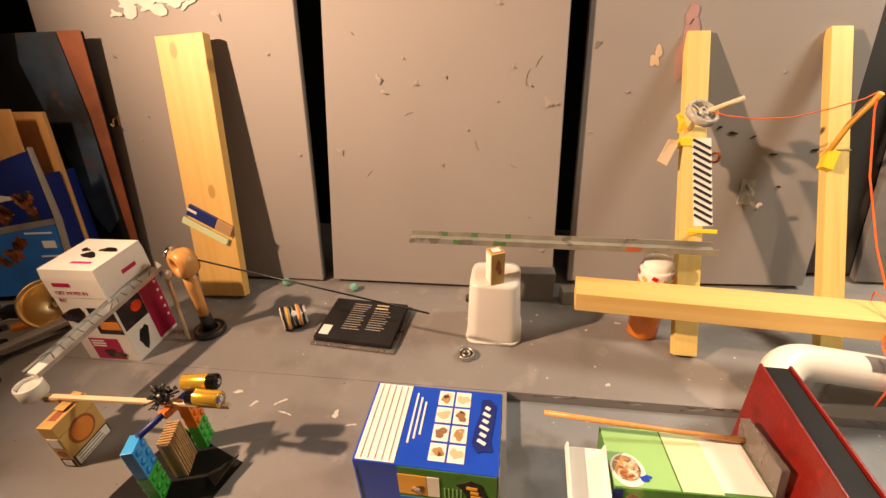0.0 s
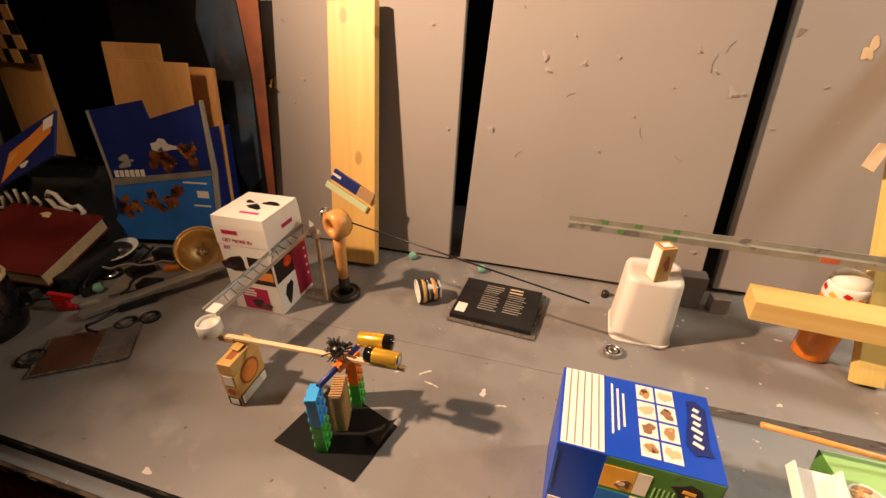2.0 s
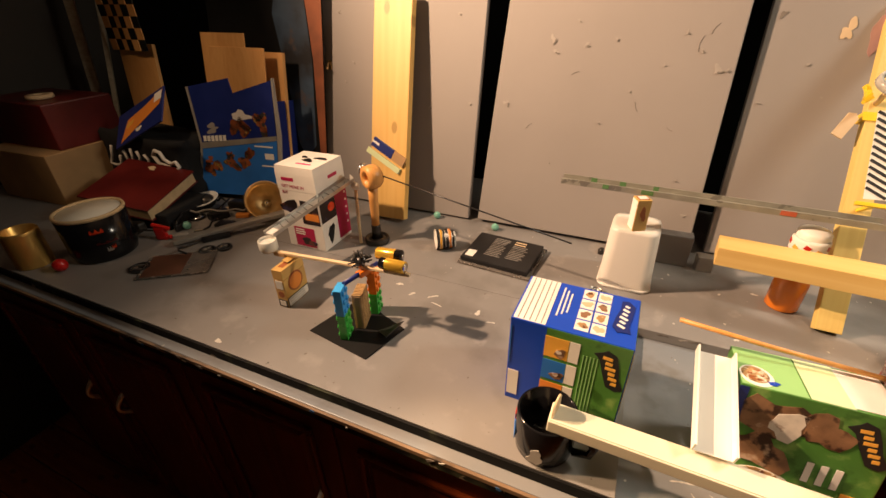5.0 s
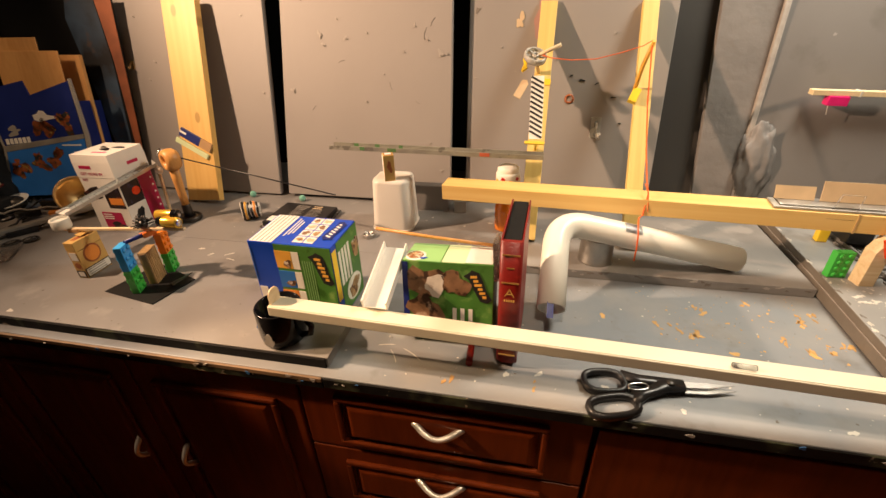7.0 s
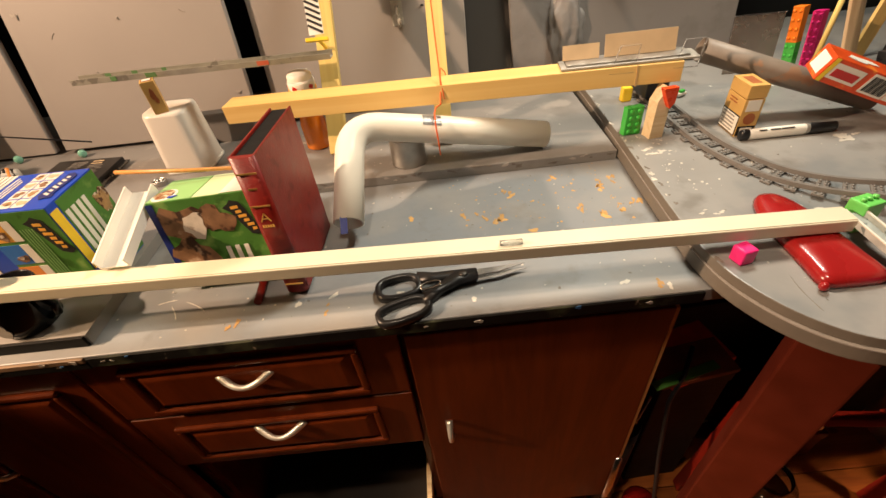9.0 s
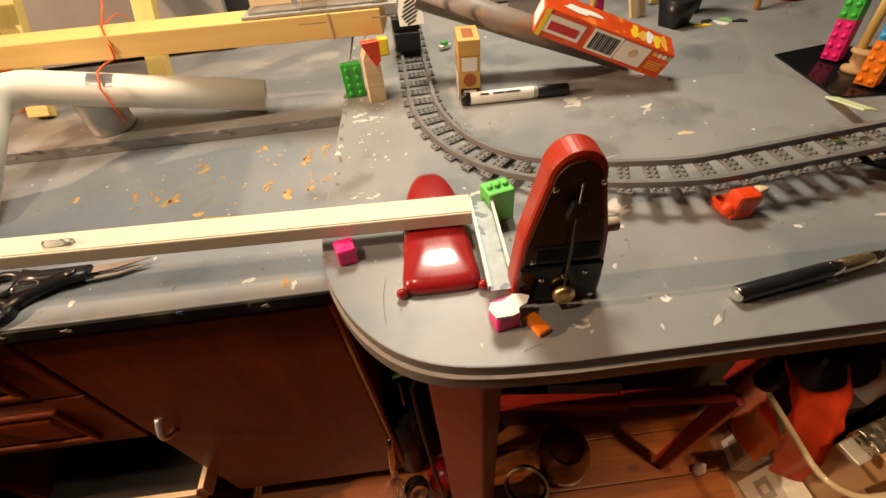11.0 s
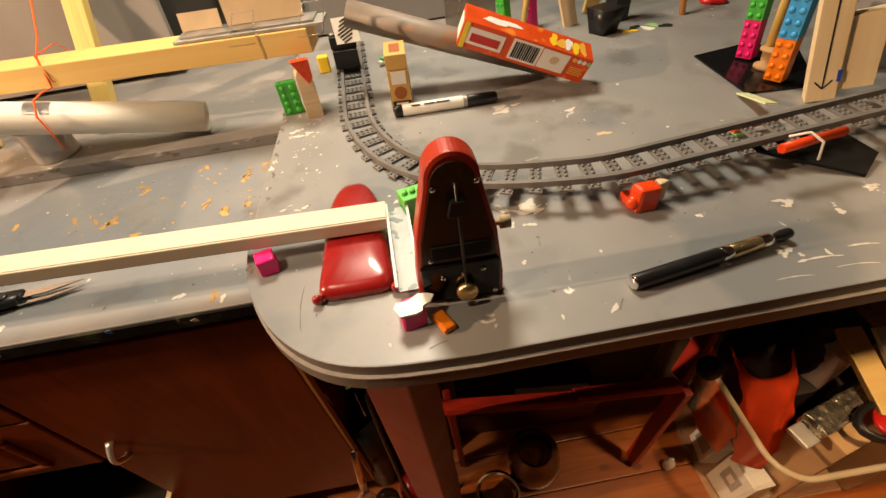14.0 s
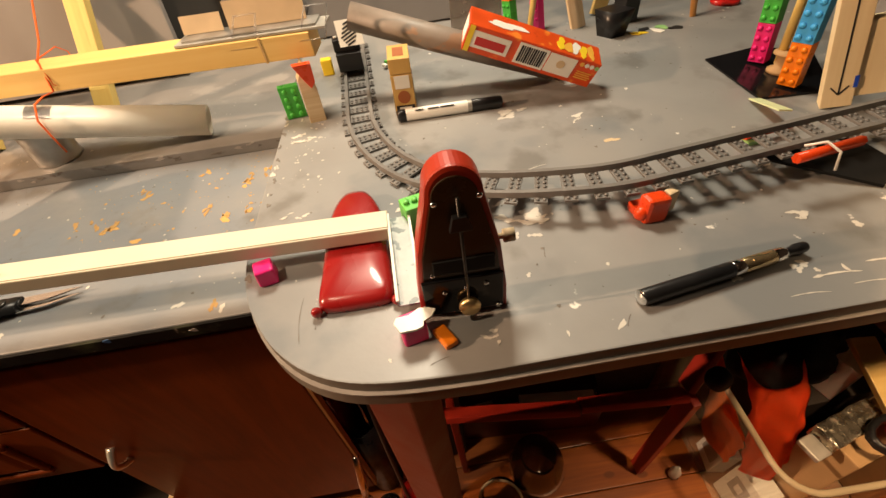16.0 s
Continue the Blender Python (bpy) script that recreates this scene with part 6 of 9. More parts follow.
def met_outline(w0, w1, h, n=10):
    out = [(-w0 / 2, 0), (w0 / 2, 0), (w0 / 2 * 0.99, h * 0.18)]
    hh = h - w1 * 0.62
    out.append((w0 / 2 * 0.86, h * 0.50))
    for i in range(n + 1):
        a = math.pi * i / n
        out.append((w1 / 2 * 1.18 * math.cos(a), hh + w1 * 0.62 * math.sin(a)))
    out += [(-w0 / 2 * 0.86, h * 0.50), (-w0 / 2 * 0.99, h * 0.18)]
    return out


up = Euler((radians(90), 0, 0)).to_matrix().to_4x4()
part("case", turned(bm_prism(met_outline(0.068, 0.031, 0.130, 20), -0.004, 0.016, 0.0030), up), M_METRED, met)
part("dark_face", turned(bm_prism(met_outline(0.060, 0.025, 0.121, 20), 0.0155, 0.0172, 0.0006), Matrix.Translation((0, 0, 0.003)) @ up), mat("dark_brown_smoked_plastic", (0.035, 0.020, 0.010), 0.25, vary=0.3, scale=30), met)
part("black_panel", bm_box(0.060, 0.0030, 0.036, (0, -0.0182, 0.024), 0.001), M_GLOSSBLACK, met)
part("slot", bm_box(0.044, 0.0022, 0.012, (0.002, -0.0180, 0.054), 0.001), M_BLACKMATT, met)
for x, z in ((-0.013, 0.107), (0.015, 0.109), (-0.021, 0.047), (-0.014, 0.030), (0.017, 0.034), (0.026, 0.008), (0.002, 0.032)):
    part("screw", bm_lathe([(0, 0), (0.0022, 0), (0.0016, 0.0014), (0, 0.0016)], 12, rot=Matrix.Translation((x, -0.0196 if z < 0.045 else -0.0172, z)) @ Euler((radians(90), 0, 0)).to_matrix().to_4x4()), M_CHROME, met)
part("pendulum_rod", bm_tube([(0.0030, -0.0235, 0.0168), (0.0010, -0.0225, 0.1130)], 0.0011, 8), M_DARKMETAL, met)
part("rod_weight", turned(bm_prism([(-0.0075, -0.005), (0.0075, -0.005), (0.0045, 0.006), (-0.0045, 0.006)], -0.0024, 0.0024, 0.0006), Matrix.Translation((0.0014, -0.0228, 0.0940)) @ Euler((0, radians(-1.2), 0)).to_matrix().to_4x4() @ up), M_BLACK, met)
part("bob", bm_lathe([(0, -0.003), (0.0075, -0.003), (0.0085, 0), (0.0075, 0.003), (0, 0.003)], 20, rot=Matrix.Translation((0.0030, -0.0250, 0.0168)) @ Euler((radians(90), 0, 0)).to_matrix().to_4x4()), M_BRASS, met)
part("winding_key", bm_tube([(0.025, 0.000, 0.059), (0.034, 0.000, 0.059), (0.0342, 0.000, 0.059), (0.042, 0.000, 0.059)], [0.0022, 0.0022, 0.0050, 0.0050], 14), M_CARD, met, "beige winding knob")
lidm = thing("cover_shell", "glossy dark red metronome lid lying on the table", "lid", pose(1.5500, 0.0290, P, 0, 0, -3))
lo = []
for i in range(40):
    a = 2 * math.pi * i / 40
    w = 0.0385 - 0.019 * (0.5 + 0.5 * math.sin(a))
    c, s_ = math.cos(a), math.sin(a)
    sq = 0.60 if s_ > 0 else 0.34
    lo.append((w * math.copysign(abs(c) ** sq, c), 0.084 * math.copysign(abs(s_) ** sq, s_)))
part("shell", bm_loft([[(x, y, 0.0004) for x, y in lo], [(x * 1.02, y * 1.01, 0.005) for x, y in lo], [(x * 0.95, y * 0.97, 0.0105) for x, y in lo], [(x * 0.80, y * 0.88, 0.0130) for x, y in lo],
                       [(x * 0.3, y * 0.4, 0.0136) for x, y in lo]]), M_DKRED, lidm)
for sx in (-1, 1):
    part("hinge_peg", bm_ball(0.0048, (sx * 0.0335, -0.0835, 0.0056), 14), M_DKRED, lidm)


def lumpy_brick(name, label, x, y, z, sx, sy, sz, material, turn, seed):
    bm = bm_box(sx, sy, sz, (0, 0, sz / 2), 0.0025, 3)
    for v in bm.verts:
        v.co += Vector([noise.noise(v.co * 120 + Vector((seed, k * 7.1, 0))) for k in range(3)]) * 0.0012 * (1 if v.co.z > 0.001 else 0)
    return single(name, bm, material, label, "toy brick", pose(x, y, z, 0, 0, turn), "toy bricks")


lumpy_brick("pink_brick", "pink plastic lump under the gutter's end", 1.4690, 0.0080, P, 0.0165, 0.0180, 0.0172, M_PINK, 12, 1)
pb = lumpy_brick("pink_brick", "dark pink brick with a cream paper cap", 1.5860, -0.0900, P, 0.019, 0.018, 0.018, M_PINK, 10, 2)
part("cream_cap", turned(blob(0, 0, 0.013, 0.0185, 0.0205, 4, 0.75), pose(0.002, -0.002, 0, 0, 0, 10)), M_CREAM, pb)
single("orange_toy_piece", bm_box(0.011, 0.020, 0.006, (0, 0, 0.003), 0.002), M_BRICKORANGE, "small orange plastic piece lying on the table", "toy piece", pose(1.6080, -0.1000, P, 0, 0, 22))
sg = thing("short_marbled_gutter", "short marbled grey gutter with pale rims", "gutter", between((1.6420, 0.0250, 0.9740), (1.6440, -0.1000, 0.9660)))
part("gutter", u_channel(0.124, 0.026, 0.009, 0.0016), mat("marbled_grey_plastic", (0.42, 0.46, 0.44), 0.4, vary=0.3, scale=60, stain=[((0.16, 0.20, 0.20), 70.0, 0.58)]), sg)
for sy in (-1, 1):
    part("rim", bm_box(0.124, 0.0030, 0.0016, (0.062, sy * 0.0120, 0.0099)), M_CREAM, sg)
gk = thing("green_brick", "bright green toy brick behind the metronome", "toy brick", pose(1.6120, 0.0385, P, 0, 0, 12), "toy bricks")
part("body", bm_box(0.026, 0.022, 0.034, (0, 0, 0.017), 0.002), M_LIGHTGREEN, gk)
for i in range(3):
    part("stud", bm_lathe([(0, 0.034), (0.0030, 0.034), (0.0030, 0.0372), (0, 0.0372)], 12, (-0.008 + i * 0.008, 0, 0)), M_LIGHTGREEN, gk)

ecig = thing("electronic_cigarette", "black electronic cigarette with a steel and amber tank", "electronic cigarette", between((1.7590, -0.1070, P + 0.0068), (1.9130, -0.0925, P + 0.0068)))
ry = Euler((0, radians(90), 0)).to_matrix().to_4x4()
part("battery_tube", bm_lathe([(0, 0), (0.00624, 0), (0.00672, 0.001), (0.00672, 0.082), (0.00640, 0.083)], 24, rot=ry), M_BLACK, ecig)
part("end_cap", bm_lathe([(0, -0.0015), (0.004808, -0.0012), (0.00624, 0)], 24, rot=ry), M_CHROME, ecig)
part("steel_ring", bm_lathe([(0.00624, 0.083), (0.00656, 0.0835), (0.00656, 0.092), (0.00624, 0.0925)], 24, rot=ry), M_CHROME, ecig)
part("tank", bm_lathe([(0.00592, 0.0927), (0.00624, 0.093), (0.00624, 0.122), (0.00592, 0.1225)], 24, rot=ry), mat("amber_steel_tank", (0.58, 0.44, 0.24), 0.2, 0.85, vary=0.3, scale=60), ecig)
part("steel_tip", bm_lathe([(0.00624, 0.1227), (0.00624, 0.130), (0.00480, 0.134), (0.00360, 0.136)], 24, rot=ry), M_CHROME, ecig)
part("mouthpiece", bm_lathe([(0.00360, 0.136), (0.00360, 0.141), (0.00480, 0.145), (0.00480, 0.153), (0.00400, 0.155), (0, 0.155)], 20, rot=ry), M_BLACK, ecig)

# track supports and loose toy parts
sup = thing("orange_track_support", "translucent orange-red toy figure stand under the track", "track support", pose(1.8270, -0.0020, P))
part("foot", bm_box(0.026, 0.020, 0.010, (0, 0, 0.005), 0.003), M_BRICKRED, sup)
part("column", bm_box(0.023, 0.017, 0.0260, (-0.001, -0.012, 0.0135), 0.004, 2), M_BRICKRED, sup)
part("side_lobe", bm_ball(0.007, (-0.013, -0.013, 0.010), 14), M_BRICKRED, sup)
part("pale_wing", bm_prism([(0.011, -0.014), (0.024, -0.010), (0.018, -0.004), (0.011, -0.004)], 0.004, 0.026, 0.002), M_CARD, sup)
tri_plate = thing("black_triangle_plate", "black triangular plate propped under the rising track", "plate", pose(2.030, 0.0060, P + 0.0006))
tp = bm_prism([(-0.075, 0.030), (0.025, -0.044), (0.062, -0.020), (0.050, 0.022)], 0, 0.003)
for v in tp.verts:
    v.co.z += max(0, v.co.y + 0.044) * 0.22
part("plate", tp, M_BLACKMATT, tri_plate)
for a, b, lab in (((1.998, 0.080, P + 0.0105), (2.060, 0.084, P + 0.0125), "orange-red stick lying beside the track"), ((1.955, -0.018, P + 0.041), (2.025, -0.014, P + 0.044), "orange-red stick lying across the track's edge")):
    single("red_stick", bm_tube([a, b], 0.0048, 6), M_BRICKRED, lab, "stick", None, "red sticks")
single("red_stick_rest", bm_box(0.020, 0.012, 0.0056, (0, 0, 0.0028), 0.001), M_LGREEN, "pale green block under a red stick", "block", pose(2.010, 0.079, P))
single("green_tongue", turned(bm_box(0.014, 0.090, 0.002), pose(2.075, 0.135, P + 0.014, -14, 0, -25)), M_PALEGREEN, "pale green plastic tongue leaning beside the track", "tongue")
single("white_knot", bm_tube([(1.975, -0.004, P + 0.043), (1.985, -0.014, P + 0.050), (1.990, -0.026, P + 0.045), (1.988, -0.032, P + 0.030)], 0.0012, 8), M_PAPER, "white knotted string on the track", "string")

# far brick towers on a black plate
single("black_base_plate", bm_prism([(2.140, 0.335), (2.098, 0.172), (2.200, 0.160), (2.300, 0.300), (2.240, 0.350)], P + 0.0003, P + 0.003, 0.0006), M_GLOSSBLACK, "glossy black plate under two leaning brick towers", "plate")


def leaning_tower(base, top, mats, label):
    a, b = Vector(base), Vector(top)
    zx = (b - a).normalized()
    yx = zx.cross(Vector((1, 0.35, 0))).normalized()
    xx = yx.cross(zx)
    t = thing("brick_tower", label, "toy bricks", Matrix.Translation(a) @ Matrix((xx, yx, zx)).transposed().to_4x4(), "brick towers")
    h = (b - a).length / len(mats)
    for k, mt in enumerate(mats):
        br = part("brick", bm_box(0.0165, 0.0240, h - 0.0004, (0, 0, (k + 0.5) * h), 0.0008), mt, t)
        for i in range(4):
            for sy in (-1, 1):
                part("stud", bm_lathe([(0, 0), (0.0036, 0), (0.0036, 0.0026), (0, 0.0026)], 10, rot=Matrix.Translation((-0.00825, sy * 0.0062, (k + 0.125 + 0.25 * i) * h)) @ Euler((0, radians(-90), 0)).to_matrix().to_4x4()), mt, br)
    return t


leaning_tower((2.192, 0.287, P + 0.0065), (2.170, 0.290, 1.118), (M_PINK, M_BRICKGREEN, M_BRICKGREEN), "leaning tower of pink and green toy bricks")
leaning_tower((2.160, 0.194, P + 0.0065), (2.146, 0.193, 1.062), (M_BRICKORANGE, M_BRICKBLUE), "leaning tower of orange and light blue toy bricks")
single("wooden_stick", bm_tube([(2.195, 0.255, P + 0.012), (2.172, 0.250, 1.130)], 0.0060, 10), M_POST, "wooden stick standing between two brick towers", "stick")
single("brown_spool", bm_lathe([(0, 0), (0.020, 0), (0.020, 0.004), (0.013, 0.007), (0.013, 0.022), (0.020, 0.025), (0.020, 0.028), (0, 0.028)], 24), M_CARDBOARD, "brown wooden spool on the black plate", "spool", pose(2.1930, 0.2420, P + 0.0032))
arrow = thing("arrow_wood_block", "pale wooden block with a drawn black arrow", "wood block", pose(2.1640, 0.1250, P, 0, -16, -38))
part("block", bm_box(0.030, 0.024, 0.180, (0, 0, 0.094), 0.001), M_BAREWOOD, arrow)
part("second_block", bm_box(0.034, 0.020, 0.086, (0.0325, 0.004, 0.056), 0.001), M_BAREWOOD, arrow)
part("blue_mark", bm_box(0.004, 0.0008, 0.014, (0.014, -0.0123, 0.034)), M_BLUE, arrow)
part("arrow_line", bm_box(0.0016, 0.0008, 0.150, (0.000, -0.0123, 0.095)), M_INK, arrow)
for sx in (-1, 1):
    part("arrow_barb", turned(bm_box(0.0016, 0.0008, 0.013), pose(sx * 0.0042, -0.0123, 0.0250, 0, sx * 40, 0)), M_INK, arrow)
single("amber_toy_piece", bm_box(0.024, 0.030, 0.026, (0, 0, 0.013), 0.005), M_AMBER, "amber toy piece beside the track", "toy piece", pose(2.120, -0.030, P, 0, 0, 30))

# back of the side table: clear case, more towers, wood pieces
case = thing("clear_display_case", "smoky clear plastic case standing at the back", "plastic case", pose(1.845, 0.665, P, -8, 0, -4))
part("sheet", bm_box(0.108, 0.003, 0.122, (0, 0, 0.061)), M_SMOKE, case)
part("top_rim", bm_box(0.110, 0.005, 0.003, (0, 0, 0.1237)), M_CLEAR, case)
leaning_tower((1.905, 0.610, P), (1.890, 0.622, 1.086), (M_BRICKGREEN, M_BRICKORANGE), "tower of green and orange bricks at the back")
leaning_tower((1.972, 0.640, P), (1.960, 0.650, 1.070), (M_PINK, M_PINK), "short tower of pink toy bricks at the back")
single("wooden_stick", bm_tube([(1.918, 0.560, P), (1.955, 0.600, 1.135)], 0.0055, 10), M_POST, "thin wooden stick leaning on the brick towers", "stick")
for base, top, w, lab in (((2.050, 0.615, P), (1.985, 0.630, 1.180), 0.030, "pale wooden slat leaning at the back"), ((2.130, 0.690, P), (2.190, 0.720, 1.180), 0.034, "orange wooden slat leaning at the back")):
    a, b = Vector(base), Vector(top)
    m = between(a, b, up=(0, 1, 0))
    single("lath", bm_box((b - a).length, w, 0.010, ((b - a).length / 2, 0, 0), 0.001), M_PALEWOOD if w < 0.032 else M_BEAM, lab, "slat", m)
single("black_pyramid_brick", bm_loft([[(-0.018, -0.018, 0), (0.018, -0.018, 0), (0.018, 0.018, 0), (-0.018, 0.018, 0)], [(-0.026, -0.026, 0.048), (0.026, -0.026, 0.048), (0.026, 0.026, 0.048), (-0.026, 0.026, 0.048)]]), M_BLACK,
       "black flared plastic block on the table", "block", pose(2.080, 0.535, P, 0, 0, 20))
single("black_post_block", bm_box(0.036, 0.036, 0.150, (0, 0, 0.075), 0.002), M_BLACK, "tall black block standing at the back", "block", pose(2.150, 0.610, P, 0, 0, 10))
for i in range(5):
    rnd = random.Random(40 + i)
    single("paper_scrap", blob(0, 0, 0.016, 0.0003, 0.0012, 50 + i, 0.6), (M_YELLOW, M_INK, M_PAPER, M_LGREEN, M_INK)[i], "crumpled scrap of printed paper on the table", "paper scrap",
           pose(2.130 + 0.020 * i, 0.520 + 0.016 * (i % 2), P, 0, 0, 40 * i), "paper scraps")
single("orange_wooden_leg", bm_tube([(2.285, 0.575, P), (2.270, 0.600, 1.10)], [0.006, 0.009], 10), M_ORANGEWOOD, "tapered orange wooden peg standing at the back", "peg")
single("red_toy_dish", bm_lathe([(0, 0), (0.026, 0), (0.030, 0.006), (0.028, 0.010), (0, 0.009)], 24), M_RED, "small red plastic dish at the back", "dish", pose(2.400, 0.630, P))
single("grey_stone_block", bm_box(0.140, 0.060, 0.160, (0, 0, 0.08), 0.006), M_PLASTER, "rough grey block standing behind the wooden block", "block", pose(2.36, 0.20, P, 0, 0, -10))

# stick with a pink brick on the wall
ws = thing("wall_stick", "pale wooden stick fixed to the wall with a pink brick", "stick", pose(1.519, wall_y(1.229) + 0.054, 1.229, 0, 1.2, 0))
part("stick", bm_box(0.270, 0.022, 0.012, (0.135, 0, 0), 0.001), M_BAREWOOD, ws)
part("pink_brick", bm_box(0.044, 0.024, 0.022, (0.058, -0.004, -0.0175), 0.002), M_PINK, ws)
part("string_wrap", bm_box(0.004, 0.024, 0.014, (0.100, 0, 0)), M_PAPER, ws)
part("hanging_thread", bm_tube([(0.040, -0.010, -0.020), (0.046, -0.010, -0.050)], 0.0008, 6), M_PAPER, ws)

fit_to_view(PLAN_SIDE, keep=("toy_railway_track", "grey_cardboard_tube", "red_toy_carton", "metal_strip_stack", "wall_stick", "short_marbled_gutter"))

# ---------------------------------------------------------------- clutter at the dim end of the bench
M_BLUEGREY = mat("blue_grey_smeared_paint", (0.045, 0.080, 0.130), 0.6, vary=0.6, scale=14, stain=[((0.012, 0.012, 0.014), 7.0, 0.44, 0.18), ((0.10, 0.06, 0.04), 13.0, 0.58, 0.1)])
M_RUST = mat("red_brown_smeared_paint", (0.26, 0.080, 0.030), 0.65, vary=0.4, scale=16)
M_DARKCLOTH = mat("black_cloth", (0.008, 0.008, 0.009), 0.9, vary=0.4, scale=120)
M_DARKPAGE = mat("cream_paper_block", (0.55, 0.42, 0.24), 0.7, vary=0.15, scale=60)
M_STICK = wood("weathered_pale_stick", (0.34, 0.29, 0.20), (0.22, 0.18, 0.12), 0.7, axis=0, rings=50, knots=False)
M_PUMP = mat("mottled_robot_print", (0.22, 0.060, 0.018), 0.5, vary=0.8, scale=60, stain=[((0.03, 0.03, 0.03), 70.0, 0.55), ((0.30, 0.20, 0.05), 80.0, 0.62)])


def lean_box(name, x0, x1, z0, z1, y0, lean, th, material, label, category):
    """A board standing on the bench and leaning back; y0 is its foot."""
    w, hh = x1 - x0, (z1 - z0) / math.cos(radians(lean))
    return single(name, bm_box(w, th, hh, (w / 2, th / 2, hh / 2), 0.0015), material, label, category, pose(x0, y0, z0, -lean))


painted = lean_box("painted_board", -0.800, -0.362, R + 0.0005, 1.487, 0.634, 10.2, 0.006, M_BLACKMATT,
                   "black board with smeared blue and rust paint strokes", "painted board")
hh = 0.567 / math.cos(radians(11.3))
streak = bm_join(bm_prism([(0.335, 0.16), (0.362, 0.12), (0.400, 0.16), (0.398, 0.40), (0.376, hh - 0.003), (0.275, hh - 0.003), (0.262, hh - 0.06), (0.300, 0.36)], 0, 0.0006))
part("blue_streak", turned(streak, pose(0, 0, 0, 90)), M_BLUEGREY, painted, "blue-grey paint streak")
rust = bm_prism([(0.4205, 0.02), (0.4375, 0.01), (0.4375, hh - 0.002), (0.379, hh - 0.002), (0.403, 0.40)], 0, 0.0012)
part("rust_streak", turned(rust, pose(0, 0, 0, 90)), M_RUST, painted, "rust-brown paint streak along the edge")

# hardboard offcuts leaning behind the toy carton
lean_box("hardboard_sheet", -0.735, -0.565, R + 0.0005, 1.386, 0.552, 9.5, 0.004, M_TAN, "tan hardboard sheet leaning at the wall", "hardboard")
lean_box("hardboard_sheet", -0.700, -0.490, R + 0.0005, 1.350, 0.538, 10.5, 0.004, M_TAN, "pale tan hardboard sheet leaning on another", "hardboard")
lean_box("hardboard_sheet", -0.615, -0.462, R + 0.0005, 1.336, 0.590, 9.0, 0.010, M_TAN, "brown hardboard panel with a slot", "hardboard")

# toy carton: front and back of a cut box
toy_m = Matrix(((0.9897, -0.1412, -0.0216, -0.741), (0.1429, 0.9783, 0.1499, 0.486), (0.0, -0.1515, 0.9885, 0.9275), (0, 0, 0, 1)))
toy = thing("toy_carton", "cut open blue toy carton with pictures and a ragged top", "carton", toy_m)
UP = 0.022


def face_plate(outline, t0, t1):
    """A plate standing in the local x-z plane; outline in (x, z)."""
    return turned(bm_prism(outline, t0, t1), pose(0, 0, UP, 90))


part("lower_face", face_plate([(0.006, -0.012), (0.287, 0.000), (0.300, 0.172), (0.038, 0.138)], 0.0, 0.004), M_SKY, toy, "light blue printed lower half")
part("upper_face", face_plate([(0.038, 0.1445), (0.300, 0.1785), (0.303, 0.329), (0.171, 0.291), (0.162, 0.331), (0.020, 0.304)], 0.0, 0.004), M_DKBLUE, toy, "dark blue printed upper half")
part("silver_band", face_plate([(0.036, 0.128), (0.302, 0.168), (0.302, 0.181), (0.036, 0.146)], 0.0042, 0.005), M_DULLMETAL, toy, "dull silver band")
part("side_edge", face_plate([(0.288, 0.0), (0.297, 0.0), (0.314, 0.18), (0.309, 0.335), (0.3035, 0.335), (0.3035, 0.18)], -0.004, 0.004), M_GREYINK, toy, "white torn cardboard edge")
part("side_edge", face_plate([(-0.004, -0.01), (0.005, -0.012), (0.037, 0.14), (0.022, 0.305), (0.012, 0.303), (0.029, 0.14)], -0.004, 0.004), M_GREYINK, toy, "white torn cardboard edge")
part("side_panel", bm_box(0.004, 0.10, 0.27, (0.290, 0.056, 0.16)), M_DKBLUE, toy)
part("side_panel", bm_box(0.004, 0.10, 0.25, (0.030, 0.056, 0.15)), M_DKBLUE, toy)
cloud = [(0.162, 0.222), (0.160, 0.236), (0.176, 0.240), (0.184, 0.249), (0.198, 0.247), (0.206, 0.236), (0.230, 0.232), (0.232, 0.226), (0.214, 0.224), (0.195, 0.220), (0.178, 0.216)]
part("torn_patch", face_plate(cloud, 0.0042, 0.0046), M_DUSTPAPER, toy, "torn pale patch in the print")
for k, (u, v, s) in enumerate(((0.178, 0.198, 0.024), (0.196, 0.206, 0.014), (0.257, 0.213, 0.022), (0.246, 0.224, 0.012), (0.062, 0.072, 0.022), (0.055, 0.094, 0.010),
                               (0.134, 0.092, 0.019), (0.134, 0.116, 0.010), (0.188, 0.106, 0.021), (0.199, 0.125, 0.010))):
    part("printed_figure", turned(blob(u, v, s, 0.0042, 0.0046, 60 + k, 1.25, 0.3 * k, 22, 0.75), pose(0, 0, UP, 90)), M_PUMP, toy)
part("printed_figure", turned(blob(0.084, 0.190, 0.022, 0.0042, 0.0046, 77, 0.5, 0.2, 22, 0.8), pose(0, 0, UP, 90)), M_GREYINK, toy)
for k in range(6):
    part("print_bar", face_plate([(0.046 + 0.0142 * k, 0.150 + 0.0012 * k), (0.057 + 0.0142 * k, 0.151 + 0.0012 * k), (0.057 + 0.0142 * k, 0.168 + 0.0012 * k), (0.046 + 0.0142 * k, 0.166 + 0.0012 * k)],
                                  0.0052, 0.0056), M_PAPER, toy)
